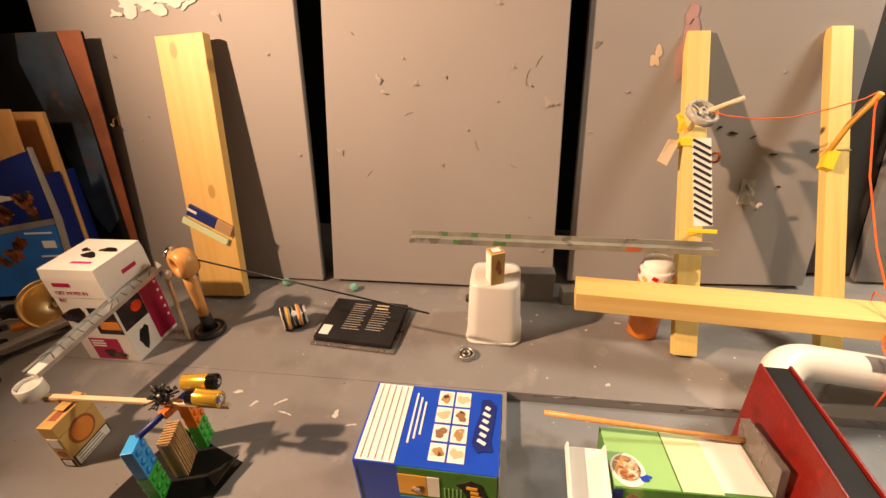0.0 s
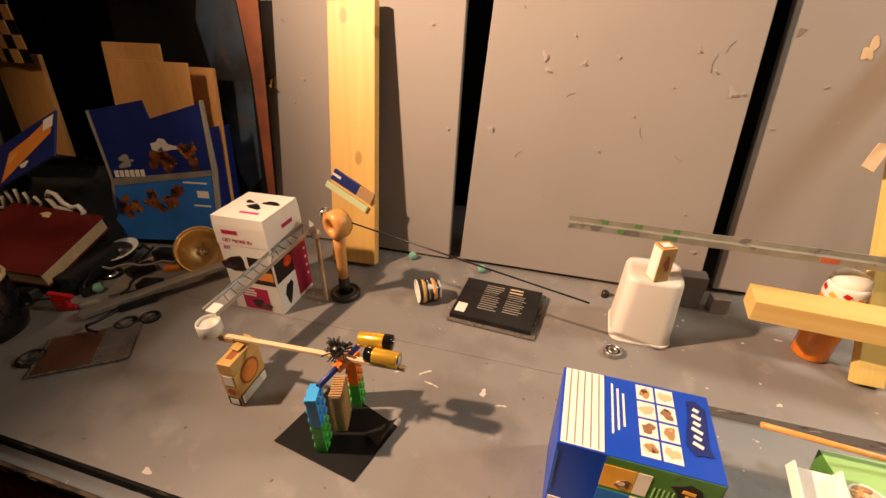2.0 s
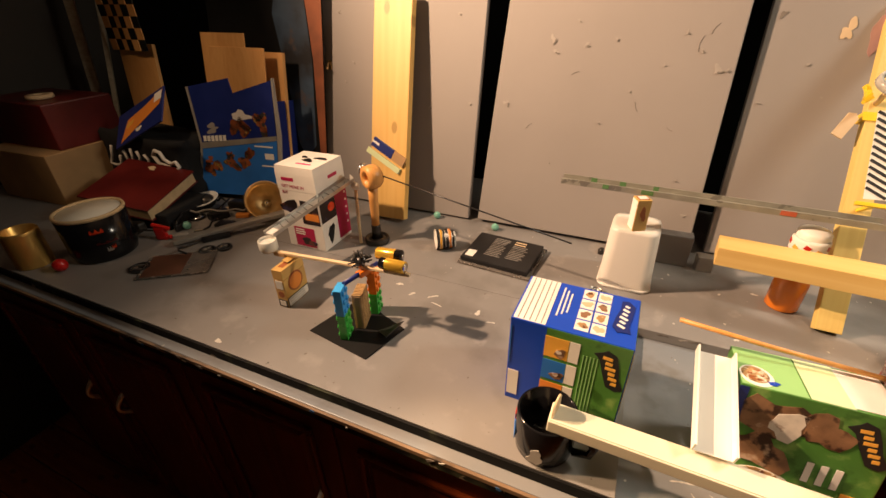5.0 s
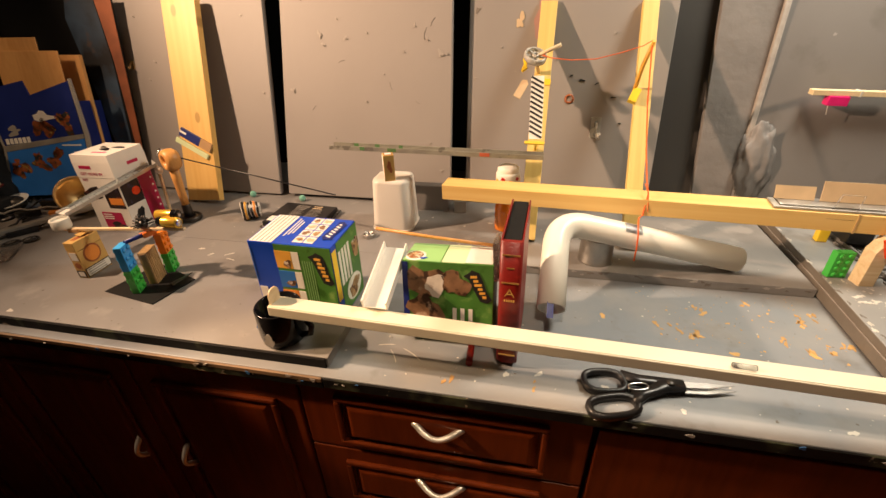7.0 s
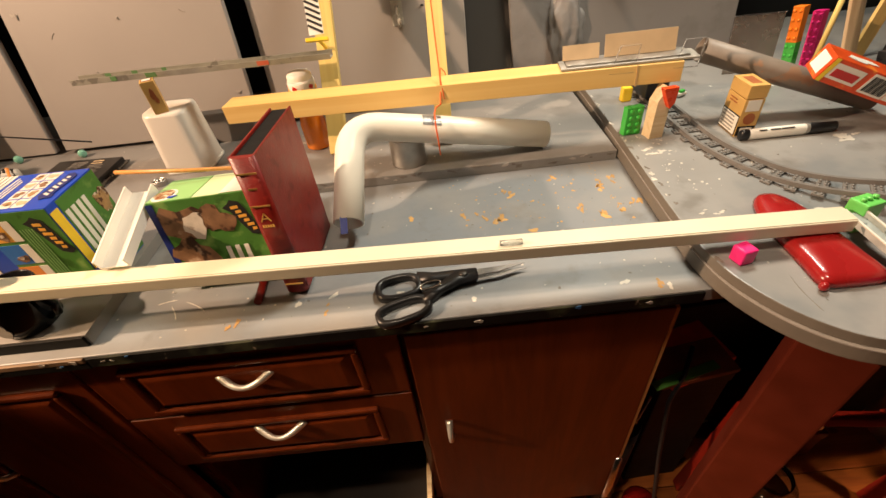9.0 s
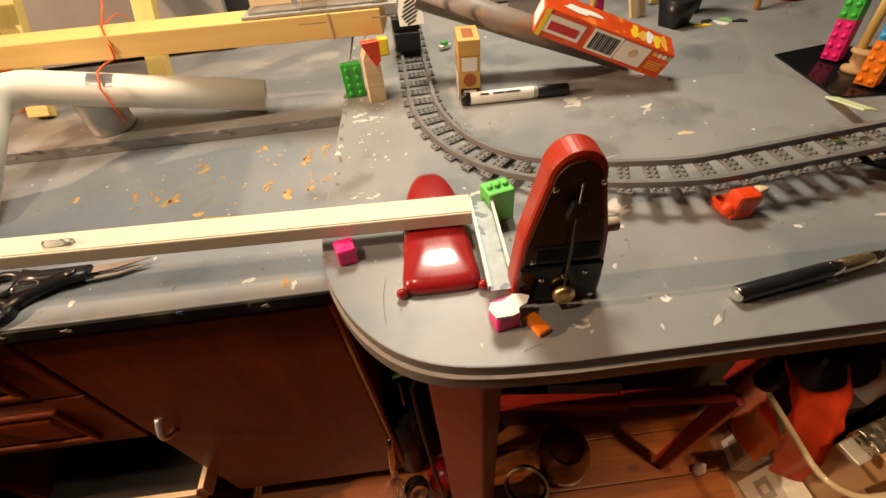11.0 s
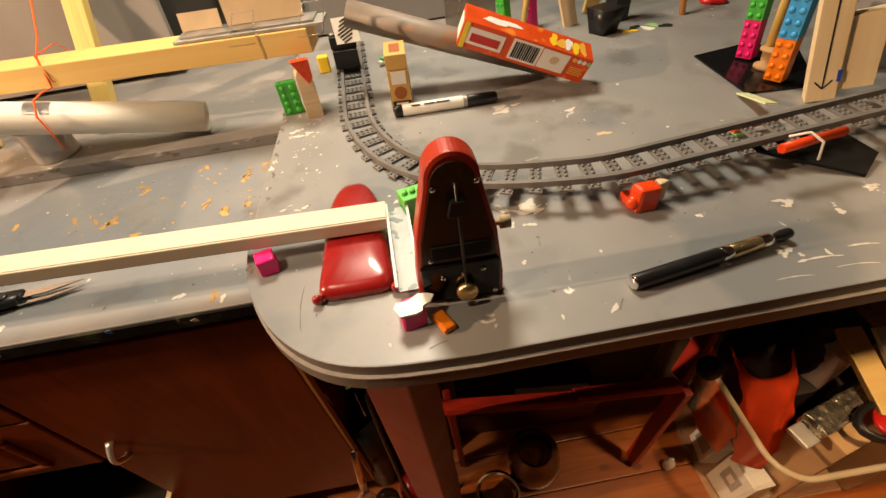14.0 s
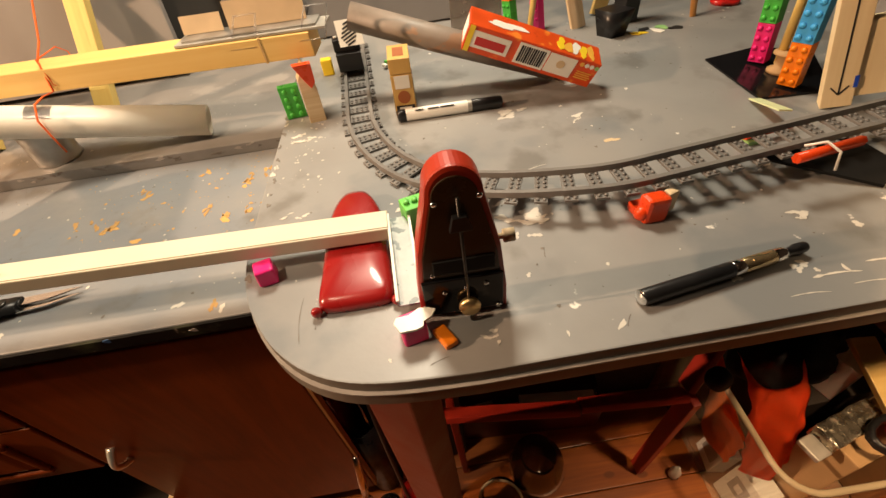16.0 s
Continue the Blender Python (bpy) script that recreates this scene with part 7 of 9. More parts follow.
for z0, w in ((0.146, 0.062), (0.112, 0.030), (0.090, 0.044)):
    part("print_bar", face_plate([(0.285 - w, z0), (0.285, z0), (0.285, z0 + (0.017 if w == 0.030 else 0.004)), (0.285 - w, z0 + (0.017 if w == 0.030 else 0.004))], 0.0042, 0.0046), M_PAPER, toy)

# black cloth bag with white strokes, and a dark red book on it
bag = bmesh.new()
bmesh.ops.create_cube(bag, size=1)
bmesh.ops.subdivide_edges(bag, edges=bag.edges[:], cuts=7, use_grid_fill=True)
for v in bag.verts:
    w = 1 + 0.16 * noise.fractal(v.co * 3.0 + Vector((3, 1, 7)), 1.0, 2.0, 3)
    v.co = Vector((v.co.x * 0.42 * w, v.co.y * 0.14 * w, (v.co.z + 0.5) * 0.19 * (1 + 0.12 * noise.noise(v.co * 4))))
for f in bag.faces:
    f.smooth = True
cloth = single("cloth_bag", bag, M_DARKCLOTH, "black cloth bag with white painted strokes", "bag", pose(-0.930, 0.505, R - 0.001))
def stroke(pts, r=0.004):
    part("white_stroke", bm_tube([(x + 0.930, 0.425 - 0.505 - 0.003, z - R) for x, z in pts], r, 8), M_DUSTPAPER, cloth)


stroke([(-1.010, 1.078), (-1.025, 1.045), (-1.045, 1.018), (-1.018, 1.014), (-0.992, 1.020), (-0.982, 1.050)])
stroke([(-0.955, 1.070), (-0.950, 1.048), (-0.948, 1.022)])
stroke([(-0.918, 1.078), (-0.920, 1.050), (-0.930, 1.026)])
stroke([(-0.890, 1.074), (-0.885, 1.052), (-0.898, 1.030)])
stroke([(-0.860, 1.066), (-0.845, 1.050), (-0.858, 1.034)])
stroke([(-0.815, 1.070), (-0.800, 1.086), (-0.780, 1.082), (-0.770, 1.062), (-0.745, 1.052), (-0.722, 1.060), (-0.712, 1.046), (-0.725, 1.034), (-0.752, 1.036), (-0.775, 1.044), (-0.800, 1.046), (-0.815, 1.070)], 0.0055)

bk = thing("old_book", "dark red hardback book with cream page edges lying tilted", "book", pose(-0.765, 0.325, 1.0050, 14, 7, 12))
part("cover", bm_box(0.215, 0.190, 0.004, (0, 0, 0.017), 0.0015), M_MAROON, bk)
part("cover", bm_box(0.215, 0.190, 0.004, (0, 0, -0.017), 0.0015), M_MAROON, bk)
part("paper_block", bm_box(0.205, 0.182, 0.030, (0.003, -0.002, 0), 0.001), M_DARKPAGE, bk, "cream paper block")
part("sticker", blob(-0.01, 0.072, 0.013, 0.0192, 0.0196, 5, 0.6), M_CARD, bk, "small cream sticker")
single("black_box", bm_box(0.26, 0.16, 0.045, (0, 0, 0), 0.004), M_DARKCLOTH, "black box lying under a red book", "box", pose(-0.760, 0.330, R + 0.0225, 0, 0, 12))

# big black mug with printed shapes, ribbed tin beside it
mug = thing("mug", "big black mug with a cream rim and red print", "mug", pose(-0.660, 0.140, R))
part("body", bm_lathe([(0, 0), (0.060, 0), (0.066, 0.004), (0.070, 0.02), (0.071, 0.108), (0.0665, 0.108), (0.0655, 0.02), (0, 0.014)], 40), M_GLOSSBLACK, mug)
part("rim", bm_lathe([(0.0665, 0.1082), (0.071, 0.1082), (0.0725, 0.112), (0.071, 0.1165), (0.066, 0.116), (0.0655, 0.112)], 40), M_DARKPAGE, mug, "cream rim")
part("lid", bm_lathe([(0, 0.1105), (0.064, 0.1105), (0.064, 0.113), (0, 0.114)], 40), M_CREAM, mug, "cream inner disc")
for a0, z0, hgt, wid, m_ in ((-38, 0.078, 0.012, 22, M_BRICKRED), (-34, 0.050, 0.007, 34, M_MAROON), (-22, 0.030, 0.012, 10, M_PEEL), (-14, 0.034, 0.010, 7, M_BRICKRED)):
    pts = [(0.0722 * math.cos(radians(a0 + wid * i / 8)), 0.0722 * math.sin(radians(a0 + wid * i / 8)), z0) for i in range(9)]
    bm = bmesh.new()
    lo = [bm.verts.new(p) for p in pts]
    hi = [bm.verts.new((p[0], p[1], p[2] + hgt * (0.6 + 0.4 * math.sin(i * 2.0)))) for i, p in enumerate(pts)]
    for i in range(8):
        bm.faces.new((lo[i], lo[i + 1], hi[i + 1], hi[i]))
    bmesh.ops.solidify(bm, geom=bm.faces[:], thickness=0.0006)
    part("print", bm, m_, mug)
tin_prof = [(0, 0), (0.034, 0)]
for i in range(18):
    tin_prof += [(0.0365, 0.004 + i * 0.0046), (0.0350, 0.0063 + i * 0.0046)]
tin_prof += [(0.036, 0.088), (0.034, 0.090), (0.032, 0.088), (0.032, 0.006), (0, 0.004)]
single("ribbed_tin", bm_lathe(tin_prof, 28), M_GOLD, "small ribbed brass-coloured tin", "tin", pose(-0.760, 0.036, R))
single("rubber_ball", bm_ball(0.0150, (0, 0, 0.0150), 24), M_RED, "small glossy red rubber ball on the bench", "ball", pose(-0.664, 0.042, R))

# brass reflector
rf = thing("lamp_reflector", "polished brass bowl reflector with a socket in the middle", "reflector", pose(-0.435, 0.455, 0.968, 60, 0, 45) @ Matrix.Scale(1.16, 4))
part("bowl", bm_lathe([(0.0098, -0.0366), (0.0195, -0.0317), (0.0317, -0.0171), (0.0403, 0.0024), (0.0439, 0.0195), (0.0457, 0.0195), (0.0421, 0.0012), (0.0329, -0.0195), (0.0207, -0.0342), (0.0098, -0.0390)], 40), M_BRASS, rf)
part("rim", bm_lathe([(0.0439, 0.0189), (0.0464, 0.0189), (0.0476, 0.0214), (0.0451, 0.0232), (0.0433, 0.0207)], 40), M_BRASS, rf)
part("socket", bm_lathe([(0, -0.034), (0.0098, -0.0415), (0.0098, -0.0317), (0.0061, -0.0293), (0.0049, -0.0220), (0, -0.018)], 20), M_CHROME, rf, "bright metal socket")

# tube, valve, marble, plate, lenses, cables
single("aluminium_bar", turned(bm_box(0.31, 0.024, 0.012, (0.155, 0, 0), 0.003), between((-0.527, 0.222, 0.934), (-0.360, 0.452, 0.950))), M_DULLMETAL,
       "long dull grey metal bar lying across clutter", "metal bar")
vl = thing("clamp", "red plastic spring clamp lying on the bench", "clamp", pose(-0.590, 0.238, R, 0, 0, 20))
part("jaw", bm_box(0.030, 0.012, 0.034, (0, 0, 0.018), 0.004), M_RED, vl)
part("handle", bm_box(0.046, 0.010, 0.009, (0.004, 0, 0.037), 0.003, rot=pose(0, 0, 0, 0, 14)), M_RED, vl)
part("handle", bm_box(0.040, 0.010, 0.009, (0.006, 0, 0.006), 0.003, rot=pose(0, 0, 0, 0, -10)), M_RED, vl)
single("marble", bm_ball(0.011), M_MINT, "green glass marble among clutter", "marble", pose(-0.585, 0.306, R + 0.011))
pl = thing("palette_plate", "white oval plastic plate with holes", "plate", pose(-0.655, 0.425, 0.945, 10, -8, 30))
part("plate", bm_lathe([(0, 0.000), (0.030, 0.000), (0.040, 0.006), (0.043, 0.007), (0.041, 0.009), (0.031, 0.003), (0, 0.003)], 28), M_WHITEPL, pl)
part("dark_disc", bm_lathe([(0, 0.0032), (0.013, 0.0032), (0.012, 0.0052), (0, 0.0056)], 20, (0.008, -0.012, 0)), M_BLACK, pl)
single("stone", bm_ball(0.035, (0, 0, 0.022), 16, (1, 0.8, 0.62)), M_DARKMETAL, "dark lump of metal scrap under a plate", "scrap", pose(-0.660, 0.430, R - 0.0005))
for x, y, r, g in ((-0.431, 0.240, 0.020, M_GLASS), (-0.404, 0.268, 0.018, M_GLASS), (-0.505, 0.118, 0.022, M_GLASS), (-0.620, 0.365, 0.022, M_CHROME)):
    ln = thing("loose_lens", "small round lens in a black ring", "lens", pose(x, y, R, 0, 0, 0), "loose lenses")
    part("ring", bm_lathe([(r * 0.82, 0), (r, 0), (r, 0.006), (r * 0.82, 0.006), (r * 0.82, 0)], 28), M_BLACK, ln)
    part("glass", bm_lathe([(0, 0.001), (r * 0.8, 0.002), (r * 0.8, 0.004), (r * 0.4, 0.007), (0, 0.008)], 28), g, ln)
rnd = random.Random(31)
for k in range(6):
    x0, y0 = rnd.uniform(-0.66, -0.46), rnd.uniform(0.24, 0.40)
    a = rnd.uniform(0, 6.28)
    pts = []
    for i in range(12):
        a += rnd.uniform(-0.8, 0.8)
        x0, y0 = min(max(x0 + 0.022 * math.cos(a), -0.70), -0.42), min(max(y0 + 0.022 * math.sin(a), 0.19), 0.46)
        pts.append((x0, y0, R + 0.004 + 0.014 * rnd.random() + 0.003 * k))
    single("cable", bm_tube(pts, 0.0028, 8), (M_BLACK, M_BLACK, M_DARKMETAL, M_BLACK, M_GREYINK, M_BLACK)[k], "thin tangled electric cable on the bench", "cable", group="tangled cables")
for k, (x, y, l, w, hgt, a, m_, nm) in enumerate(((-0.505, 0.425, 0.040, 0.022, 0.010, 30, M_ORANGEP, "orange"), (-0.560, 0.390, 0.055, 0.030, 0.022, 70, M_BLACK, "black"),
                                              (-0.490, 0.350, 0.050, 0.034, 0.018, 15, M_DARKMETAL, "dark grey"), (-0.610, 0.300, 0.050, 0.026, 0.020, -30, M_BLACK, "black"),
                                              (-0.545, 0.455, 0.060, 0.030, 0.030, 10, M_DARKMETAL, "dark grey"), (-0.470, 0.300, 0.062, 0.040, 0.014, 55, M_BLACK, "black"),
                                              (-0.555, 0.262, 0.036, 0.014, 0.010, 40, M_GREYINK, "pale grey"), (-0.700, 0.240, 0.050, 0.026, 0.026, 20, M_DARKMETAL, "dark grey"),
                                              (-0.520, 0.310, 0.050, 0.008, 0.007, 38, M_CHROME, "silver"), (-0.580, 0.440, 0.075, 0.008, 0.008, 62, M_PALEWOOD, "pale wooden"))):
    bm = bm_box(l, w, hgt, (0, 0, hgt / 2), min(w, hgt) * 0.25)
    for v in bm.verts:
        v.co.x *= 1 + 0.10 * math.sin(v.co.y * 200 + k)
    single("scrap_piece", bm, m_, nm + " scrap piece among bench clutter", "scrap", pose(x, y, R + 0.0003 * k, 0, 0, a), "bench scraps")

# smoky plastic card with a clip
cd = thing("plastic_card", "smoky see-through plastic sheet with an orange tint", "plastic sheet", pose(-0.435, 0.165, R, 0, 0, 36))
part("sheet", bm_box(0.15, 0.105, 0.0015, (0, 0, 0.0040), 0.0006), M_SMOKE, cd)
part("tint", bm_box(0.085, 0.095, 0.0006, (-0.025, 0, 0.0053)), mat("orange_tinted_film", (0.20, 0.09, 0.055), 0.4, vary=0.3, scale=20, transmission=0.4), cd, "orange film")
part("clip", bm_box(0.012, 0.030, 0.0036, (0.068, 0.0, 0.0018), 0.001), M_BLACK, cd, "black clip")
part("clip", bm_box(0.012, 0.030, 0.0036, (-0.068, 0.0, 0.0018), 0.001), M_BLACK, cd, "black clip")

# far end: cardboard boxes, magazine, boards, sticks, checkered cloth
lean_box("long_board", -1.210, -1.035, R + 0.0005, 1.352, 0.630, 6.0, 0.012, M_TAN, "long brown board standing at the back wall", "board")
ch = thing("checkered_cloth", "black and orange checkered cloth hanging from a board", "cloth", pose(-1.205, 0.652, 1.300))
for i in range(6):
    for j in range(5):
        part("square", bm_box(0.030, 0.003, 0.034, (i * 0.030 + 0.0155, 0.004 * math.sin(i * 1.2), j * 0.034 + 0.050)), M_BLACKMATT if (i + j) % 2 else M_TAN, ch)
mg = thing("magazine", "glossy orange and blue magazine leaning on cloth", "magazine", between((-0.985, 0.445, 1.112), (-0.735, 0.47, 1.225), (0, -0.75, 0.65)))
part("cover", bm_box(0.25, 0.115, 0.005, (0.125, 0, 0), 0.001), M_DKBLUE, mg)
part("picture", bm_prism([(0.03, -0.050), (0.235, 0.005), (0.245, 0.050), (0.150, 0.030), (0.060, 0.020)], 0.0027, 0.0032), M_ORANGEP, mg, "orange printed picture")
part("picture", bm_prism([(0.205, 0.020), (0.243, 0.020), (0.243, 0.048), (0.205, 0.048)], 0.0034, 0.0038), M_PAPER, mg, "white printed label")
part("picture", blob(0.130, -0.036, 0.014, 0.0034, 0.0038, 8, 0.6), M_PAPER, mg)
part("picture", blob(0.075, 0.000, 0.020, 0.0034, 0.0038, 9, 0.5, 0.4), M_AMBER, mg)
single("cardboard_box", bm_box(0.30, 0.18, 0.16, (0, 0, 0.08), 0.003), M_CARDBOARD, "plain brown cardboard box on the bench", "box", pose(-1.215, 0.345, R, 0, 0, 4))
single("wooden_crate", bm_box(0.32, 0.20, 0.135, (0, 0, 0.0675), 0.004), M_MAROON, "dark red-brown box standing on a cardboard box", "box", pose(-1.240, 0.410, R + 0.1605, 0, 0, 3))
single("cardboard_ring", bm_lathe([(0.014, 0), (0.034, 0), (0.036, 0.004), (0.034, 0.012), (0.014, 0.012), (0.014, 0)], 24), M_CARD, "pale cardboard tape core", "tape core", pose(-1.190, 0.380, R + 0.2957, 0, 0, 0))
for a, b, w in (((-1.300, 0.600, R + 0.006), (-1.225, 0.700, 1.62), 0.034), ((-1.350, 0.600, R + 0.006), (-1.420, 0.700, 1.60), 0.030), ((-1.250, 0.640, R + 0.006), (-1.090, 0.725, 1.62), 0.014)):
    d = (Vector(b) - Vector(a)).length
    single("leaning_stick", turned(bm_box(d, w, 0.014, (d / 2, 0, 0), 0.002), between(a, b)), M_STICK, "pale weathered wooden stick leaning at the wall", "stick", group="leaning sticks")
single("tape_roll", bm_lathe([(0.020, 0), (0.044, 0), (0.044, 0.04), (0.020, 0.04), (0.020, 0)], 28), M_DULLMETAL, "grey tape roll on the bench", "tape roll", pose(-0.905, 0.265, R))

fit_to_view(plan_bench)

# ---------------------------------------------------------------- under the side table
rnd = random.Random(5)
for i in range(42):
    y = 0.948 - i * 0.1205
    cuts = (-1.448, 0.70 + 0.3 * (i % 3 - 1), 2.95 - 0.32 * ((2 * i + 1) % 3), 3.898)
    for x0, x1 in zip(cuts, cuts[1:]):
        fb = bm_box(x1 - x0 - 0.002, 0.1185, 0.020, (0, 0, 0), 0.0025)
        part("floor_board", turned(fb, pose((x0 + x1) / 2, y, -0.0305 + rnd.uniform(-0.0008, 0.0008))), M_FLOOR, floor)

M_DKGREEN = mat("dark_green_cloth", (0.016, 0.040, 0.012), 0.6, vary=0.2, scale=40)
M_REDPAINT = mat("dull_red_paint", (0.34, 0.022, 0.010), 0.5, vary=0.25, scale=20, bump=0.1, bump_scale=60)
M_REDCLOTH = mat("red_cloth", (0.82, 0.075, 0.012), 0.75, vary=0.15, scale=30, bump=0.2, bump_scale=300)
M_ORANGECLOTH = mat("orange_cloth", (0.80, 0.17, 0.015), 0.75, vary=0.2, scale=30, bump=0.2, bump_scale=300)
M_FILM = mat("clear_crate_plastic", (0.62, 0.52, 0.36), 0.14, vary=0.10, scale=14, alpha=0.20)
M_RIM = mat("milky_crate_rim", (0.62, 0.52, 0.34), 0.15, vary=0.10, alpha=0.55)
M_FOIL = mat("crumpled_foil", (0.42, 0.38, 0.30), 0.28, 0.9, vary=0.5, scale=60, bump=1.0, bump_scale=110)
M_BROWNGLASS = mat("dark_brown_liquid", (0.035, 0.010, 0.004), 0.15, vary=0.2, scale=30)
M_REDGLASS = mat("dark_red_glass", (0.16, 0.006, 0.004), 0.08, vary=0.15, scale=30, spec=0.8)
M_LEG = mat("speckled_dark_red_wood", (0.095, 0.013, 0.005), 0.45, vary=0.25, scale=18, bump=0.15, bump_scale=90, stain=[((0.55, 0.48, 0.40), 60.0, 0.83)])
FLOOR = -0.0205


def slanted(a, b, w, th, up=(0, 1, 0), bevel=0.003):
    d = (Vector(b) - Vector(a)).length
    return turned(bm_box(d, th, w, (d / 2, 0, 0), bevel), between(a, b, up))


leg = setting("side_table_leg_board", turned(bm_box(0.088, 0.056, 0.924, (0, 0, 0.4420), 0.004), pose(1.6020, -0.0880, 0, 0, 0, -38)), M_LEG,
              "wide dark red wooden leg board with paint specks", "table leg")

# red folding trestle
tr = thing("folding_trestle", "dull red painted wooden trestle folded under the table", "trestle", pose(2.09, -0.05, FLOOR))


def tr_bar(a, b, w=0.030, th=0.016):
    bm = slanted(a, b, w, th, (0, -0.9, 0.45))
    bmesh.ops.translate(bm, vec=(-2.09, 0.05, -FLOOR), verts=bm.verts)
    part("bar", bm, M_REDPAINT, tr)


tr_bar((1.640, -0.018, 0.500), (1.898, -0.050, 0.500))
tr_bar((1.900, -0.046, 0.502), (2.100, -0.061, 0.500))
tr_bar((2.108, -0.068, 0.502), (2.132, -0.040, FLOOR + 0.014), 0.036)
tr_bar((2.104, -0.050, 0.505), (2.160, -0.010, 0.600), 0.036)
tr_bar((1.660, 0.004, 0.495), (1.668, 0.040, FLOOR + 0.014))
knob = bm_lathe([(0, 0), (0.020, 0), (0.023, 0.006), (0.021, 0.018), (0, 0.022)], 20)
part("hinge_knob", turned(knob, pose(0.040, -0.012, 0.565 - FLOOR, 62, 0, 0)), M_BLACKMATT, tr, "black hinge knob")


# books and boxes in the shade
def stack_block(name, label, category, sx, sy, sz, at, a, m_, group=""):
    return single(name, bm_box(sx, sy, sz, (0, 0, sz / 2), min(sx, sy, sz) * 0.06), m_, label, category, pose(*at, 0, 0, a), group)


def lidded_box(label, sx, sy, sz, at, a, m_):
    t = thing("lidded_box", label, "box", pose(*at, 0, 0, a))
    part("body", bm_box(sx, sy, sz - 0.03, (0, 0, (sz - 0.03) / 2), 0.003), m_, t)
    part("lid", bm_box(sx + 0.006, sy + 0.006, 0.0295, (0, 0, sz - 0.0150), 0.003), m_, t)


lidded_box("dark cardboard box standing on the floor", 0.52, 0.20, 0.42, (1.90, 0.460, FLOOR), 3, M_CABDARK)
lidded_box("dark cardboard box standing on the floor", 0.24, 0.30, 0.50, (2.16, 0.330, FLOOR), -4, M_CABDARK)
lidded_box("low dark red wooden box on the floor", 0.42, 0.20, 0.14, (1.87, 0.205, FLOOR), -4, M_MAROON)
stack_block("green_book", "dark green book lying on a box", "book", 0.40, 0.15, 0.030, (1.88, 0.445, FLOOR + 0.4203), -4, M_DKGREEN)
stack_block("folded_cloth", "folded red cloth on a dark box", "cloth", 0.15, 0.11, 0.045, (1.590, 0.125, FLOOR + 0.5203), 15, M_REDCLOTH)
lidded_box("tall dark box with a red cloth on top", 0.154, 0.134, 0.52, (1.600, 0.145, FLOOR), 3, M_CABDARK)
single("orange_book", bm_box(0.17, 0.085, 0.012, (0, 0, 0.006), 0.002), M_RUST, "brown board lying over a red cloth", "board", pose(1.570, 0.085, FLOOR + 0.5656, 0, 0, 8))
single("green_ruler", bm_box(0.150, 0.020, 0.004, (0, 0, 0.002), 0.0008), M_GREEN, "flat green strip lying on a brown board", "ruler", pose(1.545, 0.040 + 0.012, FLOOR + 0.5778, 0, 0, 14))

# small bright things on the low red box
TOPZ = FLOOR + 0.1402
lb = thing("long_cream_box", "long narrow cream box with a silver end", "box", pose(1.948, 0.125, TOPZ, 0, 0, -6))
part("body", bm_box(0.205, 0.034, 0.028, (0, 0, 0.014), 0.002), M_CREAM, lb)
part("end_cap", bm_box(0.008, 0.036, 0.030, (0.107, 0, 0.0150), 0.002), M_CHROME, lb, "silver end")
stack_block("green_tin", "small dark green tin on a dark red box", "tin", 0.048, 0.030, 0.022, (1.800, 0.130, TOPZ), 3, M_DKGREEN)
pc = thing("red_tipped_brush", "thin pale brush with a red tip", "brush", pose(1.690, 0.150, TOPZ + 0.0050, 0, 90, 4))
part("handle", bm_lathe([(0, 0.014), (0.0045, 0.014), (0.0035, 0.085), (0, 0.085)], 12), M_CARD, pc)
part("tip", bm_lathe([(0, 0), (0.0045, 0.002), (0.0048, 0.0138), (0, 0.0138)], 12), M_RED, pc, "red tip")

# glass jar, glass bowl, red glass ball
jar = thing("glass_jar", "clear round glass jar standing in the shade", "jar", pose(1.858, -0.006, FLOOR) @ Matrix.Scale(1.5, 4))
part("body", bm_lathe([(0, 0.003), (0.030, 0.003), (0.043, 0.014), (0.050, 0.045), (0.044, 0.078), (0.030, 0.092), (0.030, 0.104), (0.0285, 0.104), (0.0285, 0.091), (0.042, 0.077),
                       (0.048, 0.045), (0.041, 0.016), (0.029, 0.006), (0, 0.006)], 32), M_GLASS, jar)
part("dark_filling", bm_lathe([(0, 0.0075), (0.028, 0.0075), (0.040, 0.018), (0.0465, 0.044), (0, 0.046)], 24), M_BROWNGLASS, jar, "dark brown filling")
ln = thing("glass_bowl", "thick clear glass bowl with a pale rim lying on its side", "bowl", pose(1.748, -0.064, FLOOR + 0.050, 50, 0, -20))
part("glass", bm_lathe([(0, -0.040), (0.030, -0.038), (0.050, -0.020), (0.056, 0.002), (0.053, 0.002), (0.047, -0.018), (0.028, -0.034), (0, -0.036)], 32), M_GLASS, ln)
part("rim", bm_lathe([(0.052, 0.0025), (0.058, 0.0025), (0.059, 0.0055), (0.056, 0.008), (0.052, 0.0065), (0.052, 0.0025)], 36), M_RIM, ln, "thick pale rim")
single("red_bauble", bm_ball(0.046, (0, 0, 0.046), 28), M_REDGLASS, "shiny dark red glass ball on the floor", "ball", pose(1.533, -0.008, FLOOR))

